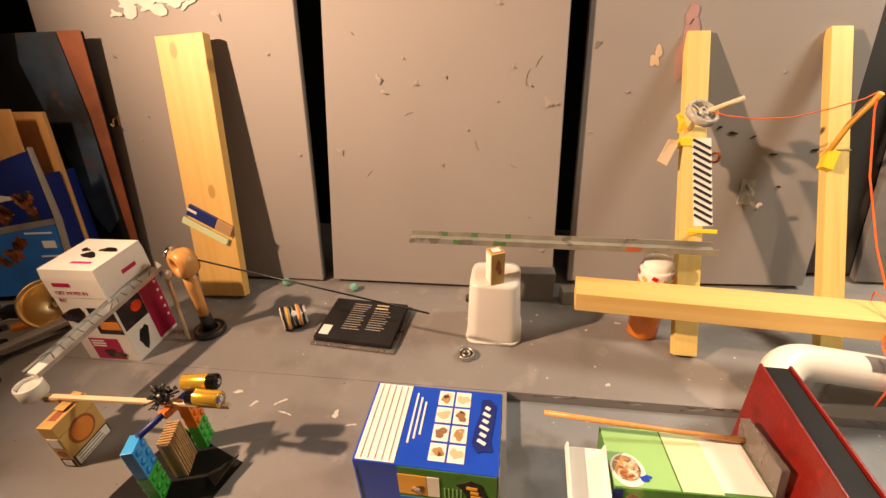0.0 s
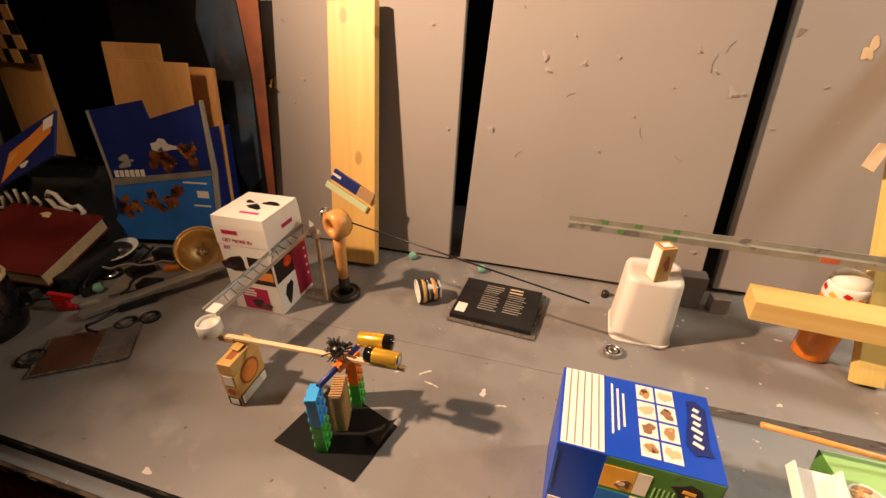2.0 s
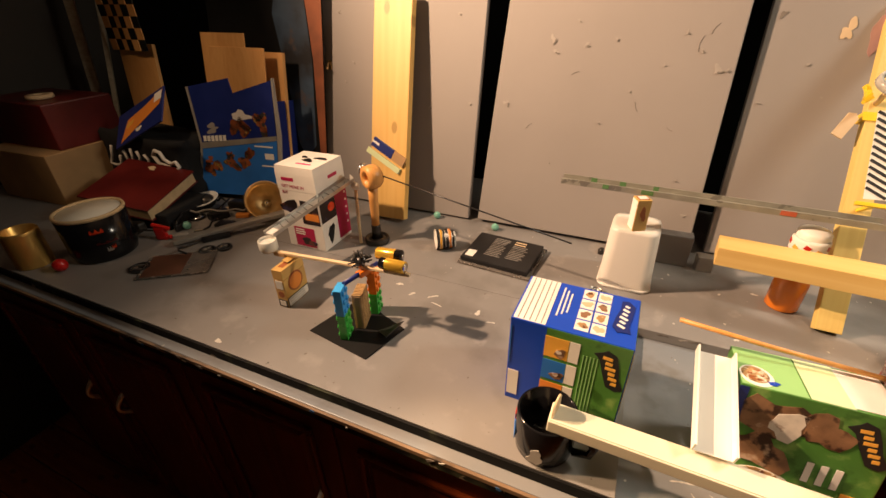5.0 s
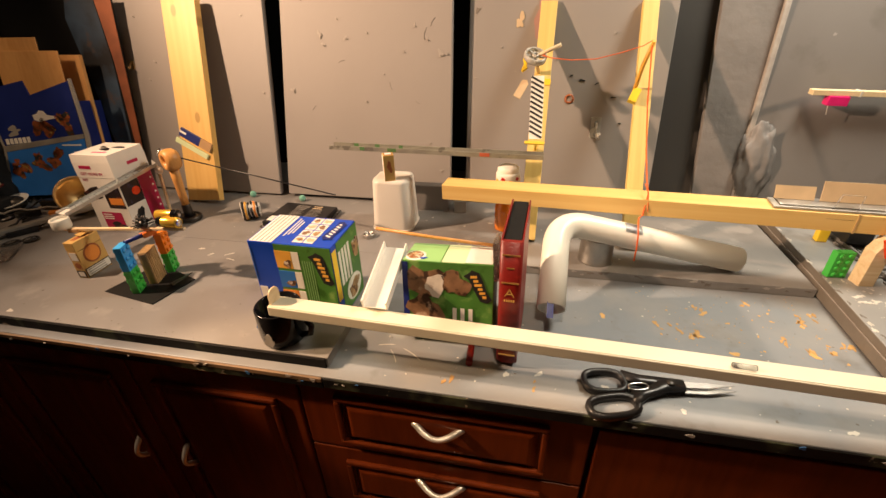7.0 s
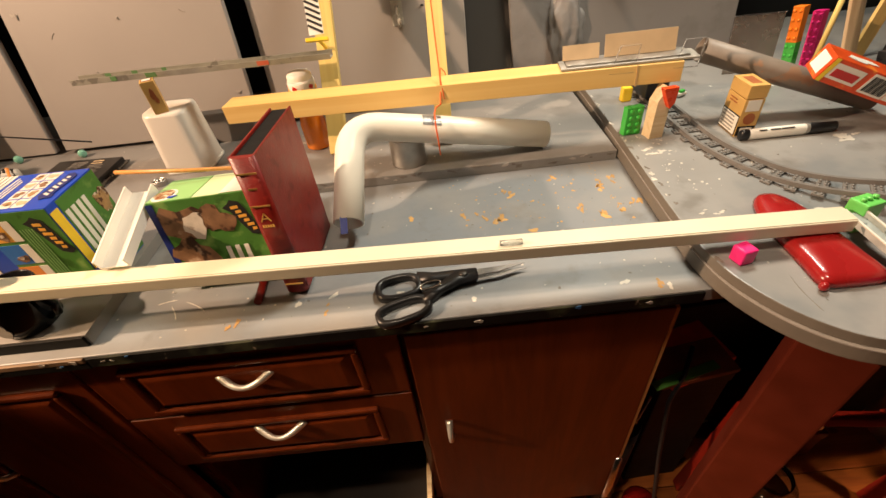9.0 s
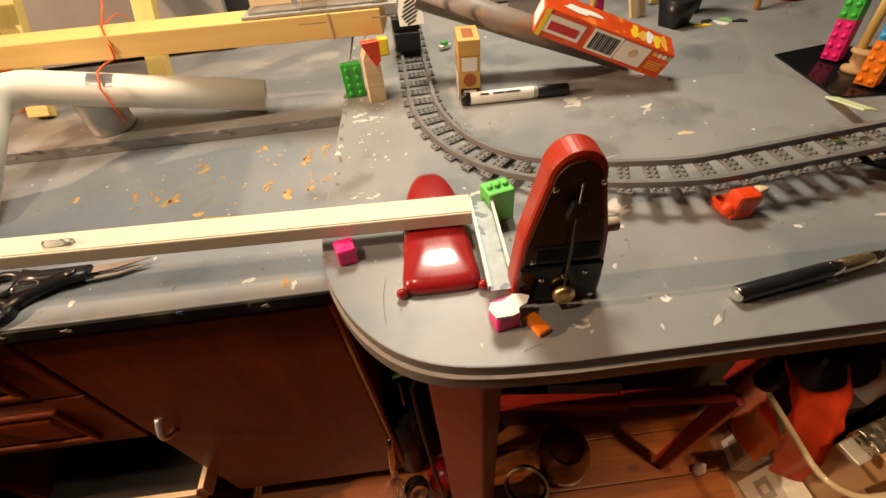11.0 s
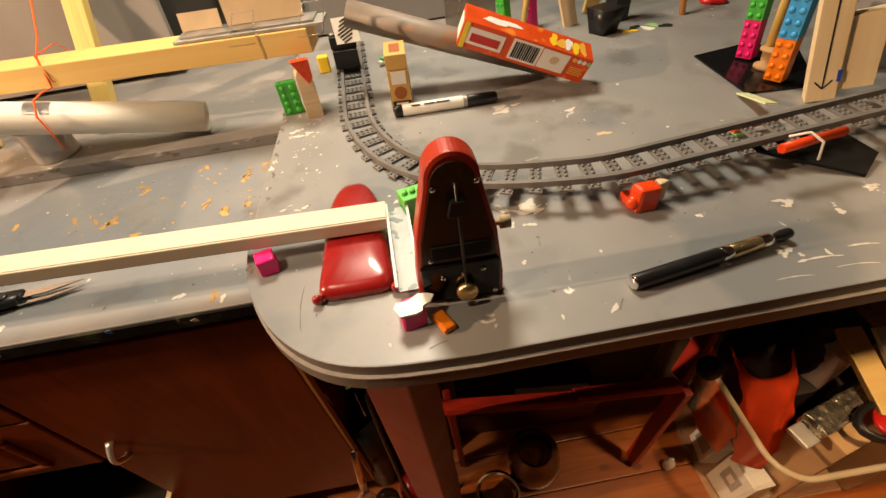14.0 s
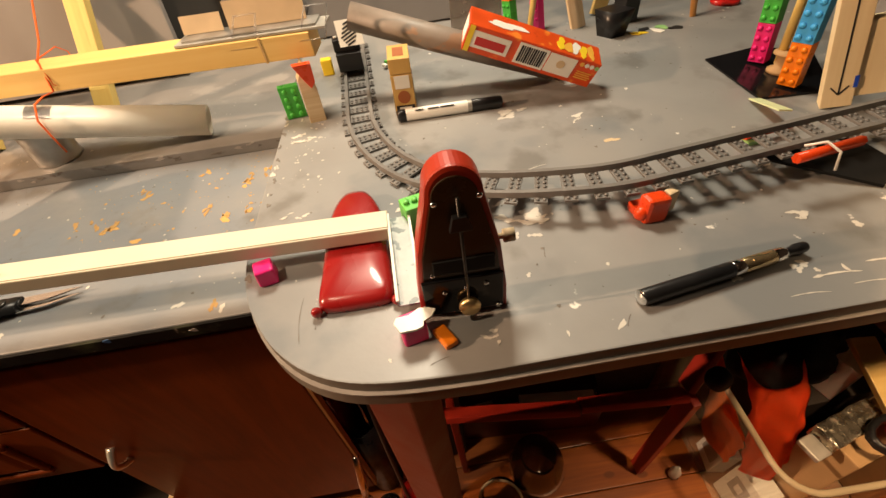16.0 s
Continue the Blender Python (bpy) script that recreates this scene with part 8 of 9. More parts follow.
# wire whisk and a pot of steel tools
pot = thing("tool_pot", "tall black pot holding thin steel rods", "pot", pose(1.445, 0.062, FLOOR))
part("pot", bm_lathe([(0, 0), (0.044, 0), (0.048, 0.40), (0.045, 0.40), (0.041, 0.006), (0, 0.006)], 24), M_BLACK, pot)
for k, (dx, hgt) in enumerate(((-0.030, 0.555), (-0.019, 0.56), (0.034, 0.53))):
    part("rod", bm_tube([(dx * 0.4, 0.005, 0.02), (dx, -0.030 + 0.004 * k, hgt)], 0.0022, 8), M_CHROME, pot)
wk = thing("wire_whisk", "shiny steel wire whisk standing on its head", "whisk", between((1.398, -0.045, FLOOR + 0.004), (1.432, 0.004, 0.330)))
for k in range(6):
    a = k * math.pi / 6
    loop = [(0.155 - 0.155 * math.sin(q * math.pi / 16) ** 0.8 if q not in (0, 16) else 0.155, 0.036 * math.sin(q * math.pi / 8) * (1.0 if q else 0)) for q in range(17)]
    part("wire", bm_tube([(x, r * math.cos(a), r * math.sin(a)) for x, r in loop], 0.0013, 6), M_CHROME, wk)
part("handle", turned(bm_lathe([(0, 0.152), (0.009, 0.152), (0.010, 0.20), (0.008, 0.34), (0, 0.345)], 16), pose(0, 0, 0, 0, 90)), M_CHROME, wk)
single("clear_tumbler", bm_lathe([(0, 0), (0.028, 0), (0.033, 0.11), (0.031, 0.11), (0.0265, 0.004), (0, 0.004)], 28), M_GLASS, "clear glass tumbler on the floor", "tumbler", pose(1.463, -0.050, FLOOR))
single("black_cable", bm_tube([(1.60, -0.02, FLOOR + 0.005), (1.530, -0.070, 0.03), (1.520, -0.050, 0.18), (1.510, -0.010, 0.36), (1.505, 0.020, 0.52), (1.535, 0.045, 0.575), (1.575, 0.10, 0.585)], 0.0045, 10), M_BLACK,
       "black electric cable hanging past the table leg", "cable")
pg = thing("mains_plug", "small white mains plug on the floor", "plug", pose(2.222, -0.072, FLOOR, 0, 0, 20))
part("shell", turned(bm_lathe([(0, 0), (0.010, 0), (0.014, 0.006), (0.014, 0.030), (0.008, 0.042), (0.004, 0.060), (0, 0.060)], 20), pose(0, 0, 0.001, 0, 0, 0)), M_WHITEPL, pg)
part("mark", bm_box(0.003, 0.002, 0.012, (-0.004, -0.0142, 0.020)), M_INK, pg)

# clear plastic crate with odds and ends
cr = thing("plastic_crate", "clear plastic crate filled with cloth and offcuts", "crate", pose(2.240, -0.232, FLOOR, 0, 0, -1))


def rounded_rect(x0, y0, x1, y1, r, n=6):
    out = []
    for cx, cy, a0 in ((x1 - r, y1 - r, 0), (x0 + r, y1 - r, 90), (x0 + r, y0 + r, 180), (x1 - r, y0 + r, 270)):
        for i in range(n + 1):
            a = radians(a0 + 90 * i / n)
            out.append((cx + r * math.cos(a), cy + r * math.sin(a)))
    return out


def crate_shell():
    bm = bmesh.new()
    top, low = rounded_rect(0, 0, 0.58, 0.47, 0.060), rounded_rect(0.050, 0.035, 0.53, 0.435, 0.050)
    k = len(top)
    rings = [[bm.verts.new((x, y, z)) for x, y in o] for o, z in ((low, 0.004), (top, 0.415))]
    for i in range(k):
        j = (i + 1) % k
        f = bm.faces.new((rings[0][i], rings[0][j], rings[1][j], rings[1][i]))
        f.smooth = True
    bm.faces.new(rings[0][::-1])
    bmesh.ops.solidify(bm, geom=bm.faces[:], thickness=0.0025)
    return bm


part("shell", crate_shell(), M_FILM, cr).visible_shadow = False
part("rim", bm_tube([(x, y, 0.416) for x, y in rounded_rect(-0.003, -0.003, 0.583, 0.473, 0.063)], 0.0062, 10, closed=True), M_RIM, cr, "thick clear rolled rim")


def in_crate(x, y, z, *r):
    return pose(2.240, -0.232, FLOOR, 0, 0, -1) @ pose(x, y, z, *r)


def cloth_heap(name, label, m_, m, sx, sy, sz, seed, amp=0.35):
    bm = bmesh.new()
    bmesh.ops.create_icosphere(bm, subdivisions=4, radius=1)
    for v in bm.verts:
        p = v.co.copy()
        fold = 1 + noise.fractal(Vector((p.x * 2.2, p.y * 2.2, p.z * 0.7)) + Vector((seed, 0, 0)), 0.8, 2.0, 3)
        v.co *= 1 + amp * (fold - 1.0) * 0.5
        v.co = Vector((max(min(v.co.x, 1.05), -1.05) * sx, max(min(v.co.y, 1.05), -1.05) * sy, max(v.co.z, -0.55) * sz))
    for f in bm.faces:
        f.smooth = True
    return single(name, bm, m_, label, "cloth", m)


def drape(name, top, middle, low, folds, m_, label):
    """A cloth hanging through three rows of three points, with folds that run downwards."""
    def bend(a, b, c, t):
        a, b, c = Vector(a), Vector(b), Vector(c)
        return a * (1 - t) * (1 - 2 * t) + b * 4 * t * (1 - t) + c * t * (2 * t - 1)
    bm = bmesh.new()
    rows = []
    for j in range(25):
        v = j / 24
        row = []
        for i in range(33):
            u = i / 32
            p = bend(bend(*top, u), bend(*middle, u), bend(*low, u), v)
            ripple = 0.010 * math.sin(folds * 6.28 * u + 2.2 * v) * (0.4 + 0.6 * v)
            p += Vector((0.3, -0.8, 0.5)) * (ripple + 0.010 * noise.noise(p * 28))
            row.append(bm.verts.new(p))
        rows.append(row)
    for r0, r1 in zip(rows, rows[1:]):
        for i in range(32):
            f = bm.faces.new((r0[i], r1[i], r1[i + 1], r0[i + 1]))
            f.smooth = True
    bmesh.ops.solidify(bm, geom=bm.faces[:], thickness=0.002)
    return single(name, bm, m_, label, "cloth", pose(0, 0, 0))


drape("red_cloth", ((2.248, 0.010, 0.490), (2.296, -0.060, 0.440), (2.372, -0.030, 0.480)), ((2.262, -0.055, 0.400), (2.304, -0.115, 0.350), (2.362, -0.110, 0.385)),
      ((2.295, -0.120, 0.160), (2.322, -0.160, 0.200), (2.348, -0.150, 0.260)), 1.6, M_REDCLOTH, "bright red cloth draped into a clear crate")
drape("orange_cloth", ((2.262, 0.040, 0.420), (2.246, -0.045, 0.385), (2.248, -0.110, 0.340)), ((2.272, 0.030, 0.300), (2.262, -0.050, 0.280), (2.262, -0.115, 0.240)),
      ((2.285, 0.020, 0.170), (2.280, -0.060, 0.140), (2.280, -0.115, 0.160)), 1.3, M_ORANGECLOTH, "crumpled orange cloth behind the clear side of a crate")
wc = thing("white_carton", "cream carton with dark print standing in a clear crate", "carton", in_crate(0.098, 0.082, 0.0075, 0, 4, 6))
part("body", bm_box(0.055, 0.085, 0.150, (0, 0, 0.075), 0.002), M_CREAM, wc)
part("printed_panel", bm_box(0.0006, 0.045, 0.060, (-0.0280, 0.004, 0.090)), M_GREYINK, wc)
part("printed_panel", bm_box(0.0006, 0.018, 0.026, (-0.0284, 0.004, 0.090)), M_DUSTPAPER, wc)
wd = thing("white_carton", "white carton with grey print leaning in a clear crate", "carton", in_crate(0.094, 0.185, 0.0075, 0, 5, -8))
part("body", bm_box(0.045, 0.075, 0.105, (0, 0, 0.0525), 0.002), M_WHITEPL, wd)
part("printed_panel", bm_box(0.0006, 0.050, 0.050, (-0.0230, 0, 0.056)), M_GREYINK, wd)
single("tape_roll", bm_lathe([(0.022, 0), (0.042, 0), (0.042, 0.022), (0.022, 0.022), (0.022, 0)], 28), M_CARD, "brown tape roll in a clear crate", "tape roll", in_crate(0.175, 0.060, 0.056, 84, 0, 12))
single("offcut_block", bm_box(0.22, 0.085, 0.385, (0, 0, 0.1925), 0.004), M_CARDBOARD, "brown cardboard box inside a clear crate", "box", in_crate(0.255, 0.098, 0.0075, 0, 0, 14))
blk = thing("foil_block", "wooden block wrapped in crumpled silver foil", "block", in_crate(0.160, 0.096, 0.3935, 0, 0, 15))
fb = bm_box(0.135, 0.048, 0.036, (0.020, 0, 0.019), 0.004)
bmesh.ops.subdivide_edges(fb, edges=fb.edges[:], cuts=5, use_grid_fill=True)
for v in fb.verts:
    v.co += Vector([noise.noise(v.co * 70 + Vector((0, k * 5.3, 0))) for k in range(3)]) * 0.004
part("foil", fb, M_FOIL, blk, "crumpled silver foil")
part("end_cap", bm_box(0.036, 0.044, 0.012, (-0.066, -0.004, 0.008), 0.003), M_DULLMETAL, blk)
ob_ = thing("offcut_box", "dark box of offcuts inside a clear crate", "box", in_crate(0.300, 0.265, 0.0075, 0, 0, 3))
part("body", bm_box(0.36, 0.17, 0.30, (0, 0, 0.150), 0.004), M_CABDARK, ob_)
part("lid", bm_box(0.364, 0.174, 0.0295, (0, 0, 0.3150), 0.003), M_CABDARK, ob_)
cloth_heap("black_cloth", "crumpled black cloth lying over a box in a crate", M_BLACKMATT, in_crate(0.185, 0.275, 0.3990), 0.115, 0.075, 0.110, 9, 0.35)
single("white_card_box", bm_box(0.080, 0.055, 0.115, (0, 0, 0.0575), 0.002), M_WHITEPL, "plain white card box on a dark box", "carton", in_crate(0.270, 0.215, 0.3376, 0, 0, 20))
single("wood_offcut", slanted((2.510, 0.000, 0.470), (2.492, -0.165, 0.425), 0.014, 0.050, (0, 0, 1), 0.002), M_BEAM, "wooden offcut lying over boxes in a crate", "offcut", group="wood offcuts")
single("wood_offcut", slanted((2.560, -0.020, 0.490), (2.552, -0.150, 0.425), 0.012, 0.046, (0, 0, 1), 0.002), M_PAPER, "white painted offcut lying over boxes in a crate", "offcut", group="wood offcuts")
single("wood_offcut", slanted((2.400, 0.070, 0.475), (2.455, 0.060, 0.520), 0.014, 0.022, (0, 0, 1), 0.002), M_PALEWOOD, "short pale offcut sticking up from black cloth", "offcut", group="wood offcuts")
single("offcut_block", bm_box(0.14, 0.20, 0.400, (0, 0, 0.20), 0.004), M_CARDBOARD, "brown cardboard box with cables on its top", "box", in_crate(0.450, 0.132, 0.0075, 0, 0, 2))
pts = [(0.242 + 0.066 * math.cos(i * 0.42), 0.060 + 0.036 * math.sin(i * 0.42), 0.4390 + 0.0042 * (i // 15)) for i in range(44)]
single("coiled_cable", turned(bm_tube(pts, 0.0065, 10), in_crate(0, 0, 0)), M_BLACK, "black coiled cable lying in a crate", "cable")
single("red_plastic_disc", bm_lathe([(0, 0.002), (0.030, 0.002), (0.033, 0), (0.035, 0.004), (0.034, 0.012), (0, 0.013)], 28), M_RED, "round red plastic disc inside a cable coil", "disc", in_crate(0.246, 0.058, 0.4335))

ROSTER.clear()

# ---------------------------------------------------------------- marks on the wall panels and paint spots
def on_panel(panel, x, z, dy, bm, material, name="paint_flake"):
    """A flake standing on a leaning panel; the flake is drawn in x and z round its own middle."""
    part(name, turned(bm, pose(x + 0.012, wall_y(z) + dy - 0.0004, z, 90 - 11.3)), material, panel)


def flake(r, seed, squeeze=0.6, turn=0.0, th=0.0004):
    return blob(0, 0, r, -0.001, th, seed, squeeze, turn, 26, 0.75)


MARKS_A = ((0.040, 1.417, 0.006), (-0.027, 1.203, 0.006), (0.084, 1.219, 0.005), (-0.057, 1.489, 0.012), (-0.262, 1.30, 0.006), (-0.310, 1.42, 0.007), (-0.29, 1.25, 0.005))
MARKS_B = ((0.279, 1.343, 0.009), (0.344, 1.358, 0.008), (0.405, 1.370, 0.005), (0.178, 1.228, 0.009), (0.397, 1.201, 0.005), (0.536, 1.385, 0.006), (0.570, 1.353, 0.006), (0.606, 1.320, 0.012),
           (0.623, 1.319, 0.006), (0.270, 1.367, 0.011), (0.321, 1.404, 0.005), (0.505, 1.492, 0.007), (0.580, 1.096, 0.005), (0.507, 1.324, 0.004), (0.612, 1.022, 0.006), (0.450, 1.27, 0.003),
           (0.300, 1.10, 0.003), (0.220, 1.45, 0.004))
MARKS_C = ((0.696, 1.257, 0.005), (0.76, 1.33, 0.004), (1.04, 1.36, 0.005), (1.12, 1.30, 0.004), (0.90, 1.30, 0.004))
M_CHIPW = mat("dull_wall_chip", (0.215, 0.195, 0.175), 0.8, vary=0.2, scale=60)
M_CHIP = mat("dark_chip", (0.17, 0.15, 0.13), 0.8, vary=0.3, scale=60)
for k, (x, z, r) in enumerate(MARKS_A):
    on_panel(panel_a, x, z, 0, flake(r * 0.75, 200 + k, 0.5 + 0.1 * (k % 4), 0.7 * k), M_PEEL)
    on_panel(panel_a, x + r * 0.5, z - r * 0.4, -0.0012, flake(r * 0.4, 240 + k, 0.5, 0.5 * k), M_CHIPW, "paint_chip")
for k, (x, z, r) in enumerate(MARKS_B):
    on_panel(panel_b, x, z, 0, flake(r * 0.72, 300 + k, 0.4 + 0.12 * (k % 4), 0.9 * k), M_PEEL)
    on_panel(panel_b, x + r * 0.5, z - r * 0.4, -0.0012, flake(r * 0.42, 340 + k, 0.5, 0.5 * k), M_CHIPW, "paint_chip")
for k, (x, z, r) in enumerate(MARKS_C):
    dy = 0.036 + 0.020 * (x - 0.677) / 0.5
    on_panel(panel_c, x, z, dy, flake(r * 0.75, 400 + k, 0.5 + 0.1 * (k % 4), 0.8 * k), M_PEEL)
    on_panel(panel_c, x + r * 0.5, z - r * 0.4, dy - 0.0012, flake(r * 0.45, 440 + k, 0.5, 0.5 * k), M_CHIPW, "paint_chip")
# torn white paper patch, pink wash, screw hole, label
for k, (x, z, r, s) in enumerate(((-0.245, 1.512, 0.030, 0.45), (-0.195, 1.510, 0.032, 0.42), (-0.145, 1.515, 0.026, 0.35), (-0.115, 1.510, 0.012, 0.5), (-0.280, 1.498, 0.009, 0.8))):
    on_panel(panel_a, x, z, -0.0003 * k, blob(0, 0, r, -0.001, 0.0016, 500 + k, s, 0.1 * k, 24, 0.9), M_DUSTPAPER, "torn_paper")
for k, (x, z, r, s) in enumerate(((0.852, 1.385, 0.013, 2.4), (0.862, 1.430, 0.012, 1.9), (0.858, 1.462, 0.010, 1.7))):
    on_panel(panel_c, x, z, 0.0425 - 0.0002 * k, blob(0, 0, r, -0.001, 0.0002, 520 + k, s, 0.05, 20, 0.4), M_PINKWASH, "pink_wash")
on_panel(panel_c, 0.695, 1.415, 0.0365, flake(0.006, 530, 0.8), M_CHIP, "screw_hole")
on_panel(panel_c, 0.805, 1.390, 0.0405, flake(0.010, 531, 1.4), M_CARD, "torn_label")
on_panel(panel_c, 0.945, 1.206, 0.0465, bm_lathe([(0.007, 0), (0.0125, 0.001), (0.007, 0.0018), (0.007, 0)], 20), M_BROWNINK, "ring_mark")


def wall_hook(x, z, dy, material, label, size=1.0):
    hk = thing("wall_hook", label, "hook", pose(x, wall_y(z) + dy, z, -11.3))
    part("back_plate", bm_box(0.012 * size, 0.003, 0.024 * size, (0, -0.0012, 0), 0.001), material, hk)
    part("hook", bm_tube([(0, -0.002, 0.006 * size), (0, -0.010 * size, 0.002 * size), (0.002, -0.013 * size, -0.008 * size), (0.004, -0.018 * size, -0.012 * size), (0.005, -0.023 * size, -0.006 * size)],
                         0.0018 * size, 8), material, hk)


wall_hook(1.032, 1.136, 0.049, M_SCRATCH, "clear plastic hook stuck on the wall board", 2.2)
for x, z, r, a in ((0.945, 1.262, 0.005, 0.3), (0.972, 1.251, 0.008, 0.0), (1.010, 1.243, 0.005, 0.5), (1.055, 1.210, 0.006, 0.1), (1.130, 1.218, 0.006, 0.2), (1.080, 1.146, 0.005, 0.0)):
    on_panel(panel_c, x, z, 0.036 + 0.020 * (x - 0.677) / 0.5, blob(0, 0, r, -0.001, 0.0015, int(x * 900), 0.32, a, 14, 0.5), M_INK, "nail_mark")
wall_hook(-0.330, 1.290, 0.000, M_BRASS, "small brass hook screwed into the wall board")

# paint spots lying on the worktop surfaces
def spots(parent, z, rows, material, name, seed, grow=1.0):
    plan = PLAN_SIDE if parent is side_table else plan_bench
    for k, (x, y, r) in enumerate(rows):
        x, y = plan(x, y, z)[0].xy
        part(name, blob(x, y, r * grow, z - 0.0005, z + 0.0003, seed + k, 0.45 + 0.14 * (k % 4), 0.9 * k, 18, 0.5), material, parent)


spots(board_left, R, ((0.079, 0.304, 0.008), (0.120, 0.283, 0.006), (0.268, 0.276, 0.007), (-0.135, 0.014, 0.006)), M_WHITEPAINT, "paint_spot", 600)
spots(board_back, R, ((0.766, 0.562, 0.006), (0.722, 0.391, 0.005)), M_WHITEPAINT, "paint_spot", 610)
spots(worktop, L, ((1.185, 0.202, 0.009), (1.216, 0.275, 0.007), (1.026, 0.233, 0.006), (1.235, 0.164, 0.006), (1.381, 0.279, 0.007), (1.406, 0.303, 0.005), (1.361, 0.185, 0.008), (1.396, 0.196, 0.005),
                   (1.431, 0.219, 0.006), (1.305, 0.322, 0.006), (1.175, 0.194, 0.004), (1.377, 0.263, 0.004), (1.29, 0.22, 0.003), (1.33, 0.27, 0.003), (1.25, 0.25, 0.003)), M_ORANGEPAINT, "paint_spot", 620, 1.15)
spots(worktop, L, ((0.968, 0.144, 0.006), (0.910, 0.055, 0.007), (0.857, 0.044, 0.006), (1.014, 0.042, 0.008), (1.337, 0.025, 0.008), (1.394, 0.010, 0.006), (1.12, 0.02, 0.005)), M_WHITEPAINT, "paint_spot", 640)
spots(side_table, P, ((1.771, 0.257, 0.007), (1.851, 0.204, 0.006), (1.969, 0.281, 0.007), (1.856, 0.260, 0.005), (1.512, 0.290, 0.006), (1.536, 0.181, 0.005), (1.483, 0.078, 0.006), (1.729, 0.012, 0.007),
                      (1.738, -0.122, 0.012), (1.932, -0.117, 0.008), (1.910, -0.113, 0.006), (1.988, -0.075, 0.010), (1.697, -0.119, 0.006), (1.565, -0.108, 0.005), (1.645, -0.102, 0.007),
                      (1.691, -0.053, 0.006), (1.908, 0.158, 0.005), (1.507, 0.321, 0.005), (1.493, 0.244, 0.005), (1.702, 0.026, 0.004), (1.62, 0.24, 0.004), (2.02, 0.12, 0.005)), M_WHITEPAINT, "paint_spot", 660, 0.5)
spots(side_table, P, ((1.871, 0.142, 0.010),), M_CARD, "paint_spot", 690)


# countless small flecks of paint and dust
def flecks(name, label, z, x0, x1, y0, y1, count, material, seed, keep=lambda x, y: True):
    rnd = random.Random(seed)
    verts, faces = [], []
    while count:
        x, y = rnd.uniform(x0, x1), rnd.uniform(y0, y1)
        if not keep(x, y):
            continue
        count -= 1
        r = 0.0008 + 0.0022 * rnd.random() ** 3
        k0, n = len(verts), rnd.randint(5, 7)
        ph = rnd.uniform(0, 6.28)
        for i in range(n):
            a = ph + 6.28 * i / n
            q = r * rnd.uniform(0.5, 1.3)
            verts.append((x + q * math.cos(a), y + q * math.sin(a), z))
        verts.append((x, y, z + 0.0005))
        for i in range(n):
            faces.append((k0 + i, k0 + (i + 1) % n, k0 + n))
    me = bpy.data.meshes.new(name)
    me.from_pydata(verts, [], faces)
    me.materials.append(material)
    tagged(new(name, me), label, "paint flecks", kind="stuff")


flecks("paint_flecks", "small white paint flecks scattered on the table", P + 0.0002, 1.50, 2.40, -0.13, 0.60, 130, M_WHITEPAINT, 41)
flecks("dirt_flecks", "small dark dirt flecks scattered on the table", P + 0.0002, 1.50, 2.40, -0.13, 0.60, 160, M_CHIP, 42)
flecks("paint_flecks", "small white paint flecks scattered on the worktop", L + 0.0002, 0.62, 1.43, 0.00, 0.36, 120, M_WHITEPAINT, 43)
flecks("dirt_flecks", "small dark dirt flecks scattered on the worktop", L + 0.0002, 0.62, 1.43, 0.00, 0.36, 100, M_CHIP, 44)
flecks("paint_flecks", "small pale flecks scattered on the bench board", R + 0.0002, -0.30, 1.40, 0.38, 0.62, 130, M_WHITEPAINT, 45)
flecks("dirt_flecks", "small dark flecks scattered on the bench board", R + 0.0002, -0.30, 0.56, 0.00, 0.36, 90, M_CHIP, 46)
flecks("paint_flecks", "dense small white paint flecks near the table's corner", P + 0.0002, 1.465, 1.535, 0.15, 0.36, 60, M_WHITEPAINT, 47)
flecks("paint_flecks", "small orange paint flecks on the worktop", L + 0.0002, 1.10, 1.44, 0.14, 0.35, 110, M_ORANGEPAINT, 48)


# long scrapes of white paint and thin dark scratches on the painted tops
def scrape(parent, z, x, y, length, width, turn, material, seed):
    rnd = random.Random(seed)
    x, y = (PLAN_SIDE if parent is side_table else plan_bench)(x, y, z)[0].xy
    up_side, low_side = [], []
    for i in range(9):
        u = length * (i / 8 - 0.5)
        bend = 0.06 * length * math.sin(2.6 * i / 8)
        w = width * (0.25 + 0.75 * rnd.random()) * (0.3 if i in (0, 8) else 1)
        up_side.append((u, bend + w / 2))
        low_side.append((u, bend - w / 2))
    bm = bm_prism(low_side + up_side[::-1], z - 0.0005, z + 0.0003)
    part("scrape", turned(bm, pose(x, y, 0, 0, 0, turn)), material, parent)


for k, (x, y, l, w, a) in enumerate(((1.920, -0.122, 0.050, 0.004, -4), (1.965, -0.118, 0.034, 0.003, -8), (1.940, -0.136, 0.044, 0.0014, -7), (1.885, -0.134, 0.040, 0.0014, -5), (1.700, 0.000, 0.012, 0.005, 70),
                                     (1.715, -0.005, 0.018, 0.006, -12), (1.985, 0.030, 0.024, 0.003, 20), (1.600, 0.210, 0.030, 0.0018, 60), (1.760, 0.110, 0.036, 0.0016, 12))):
    scrape(side_table, P, x, y, l, w, a, M_WHITEPAINT, 800 + k)
for k, (x, y, l, w, a) in enumerate(((1.715, -0.030, 0.016, 0.0012, 75), (1.745, -0.120, 0.016, 0.0014, 55), (1.600, -0.118, 0.020, 0.0012, 15), (1.500, -0.050, 0.060, 0.0012, 88), (1.850, 0.010, 0.020, 0.0010, 25))):
    scrape(side_table, P, x, y, l, w, a, M_CHIP, 820 + k)
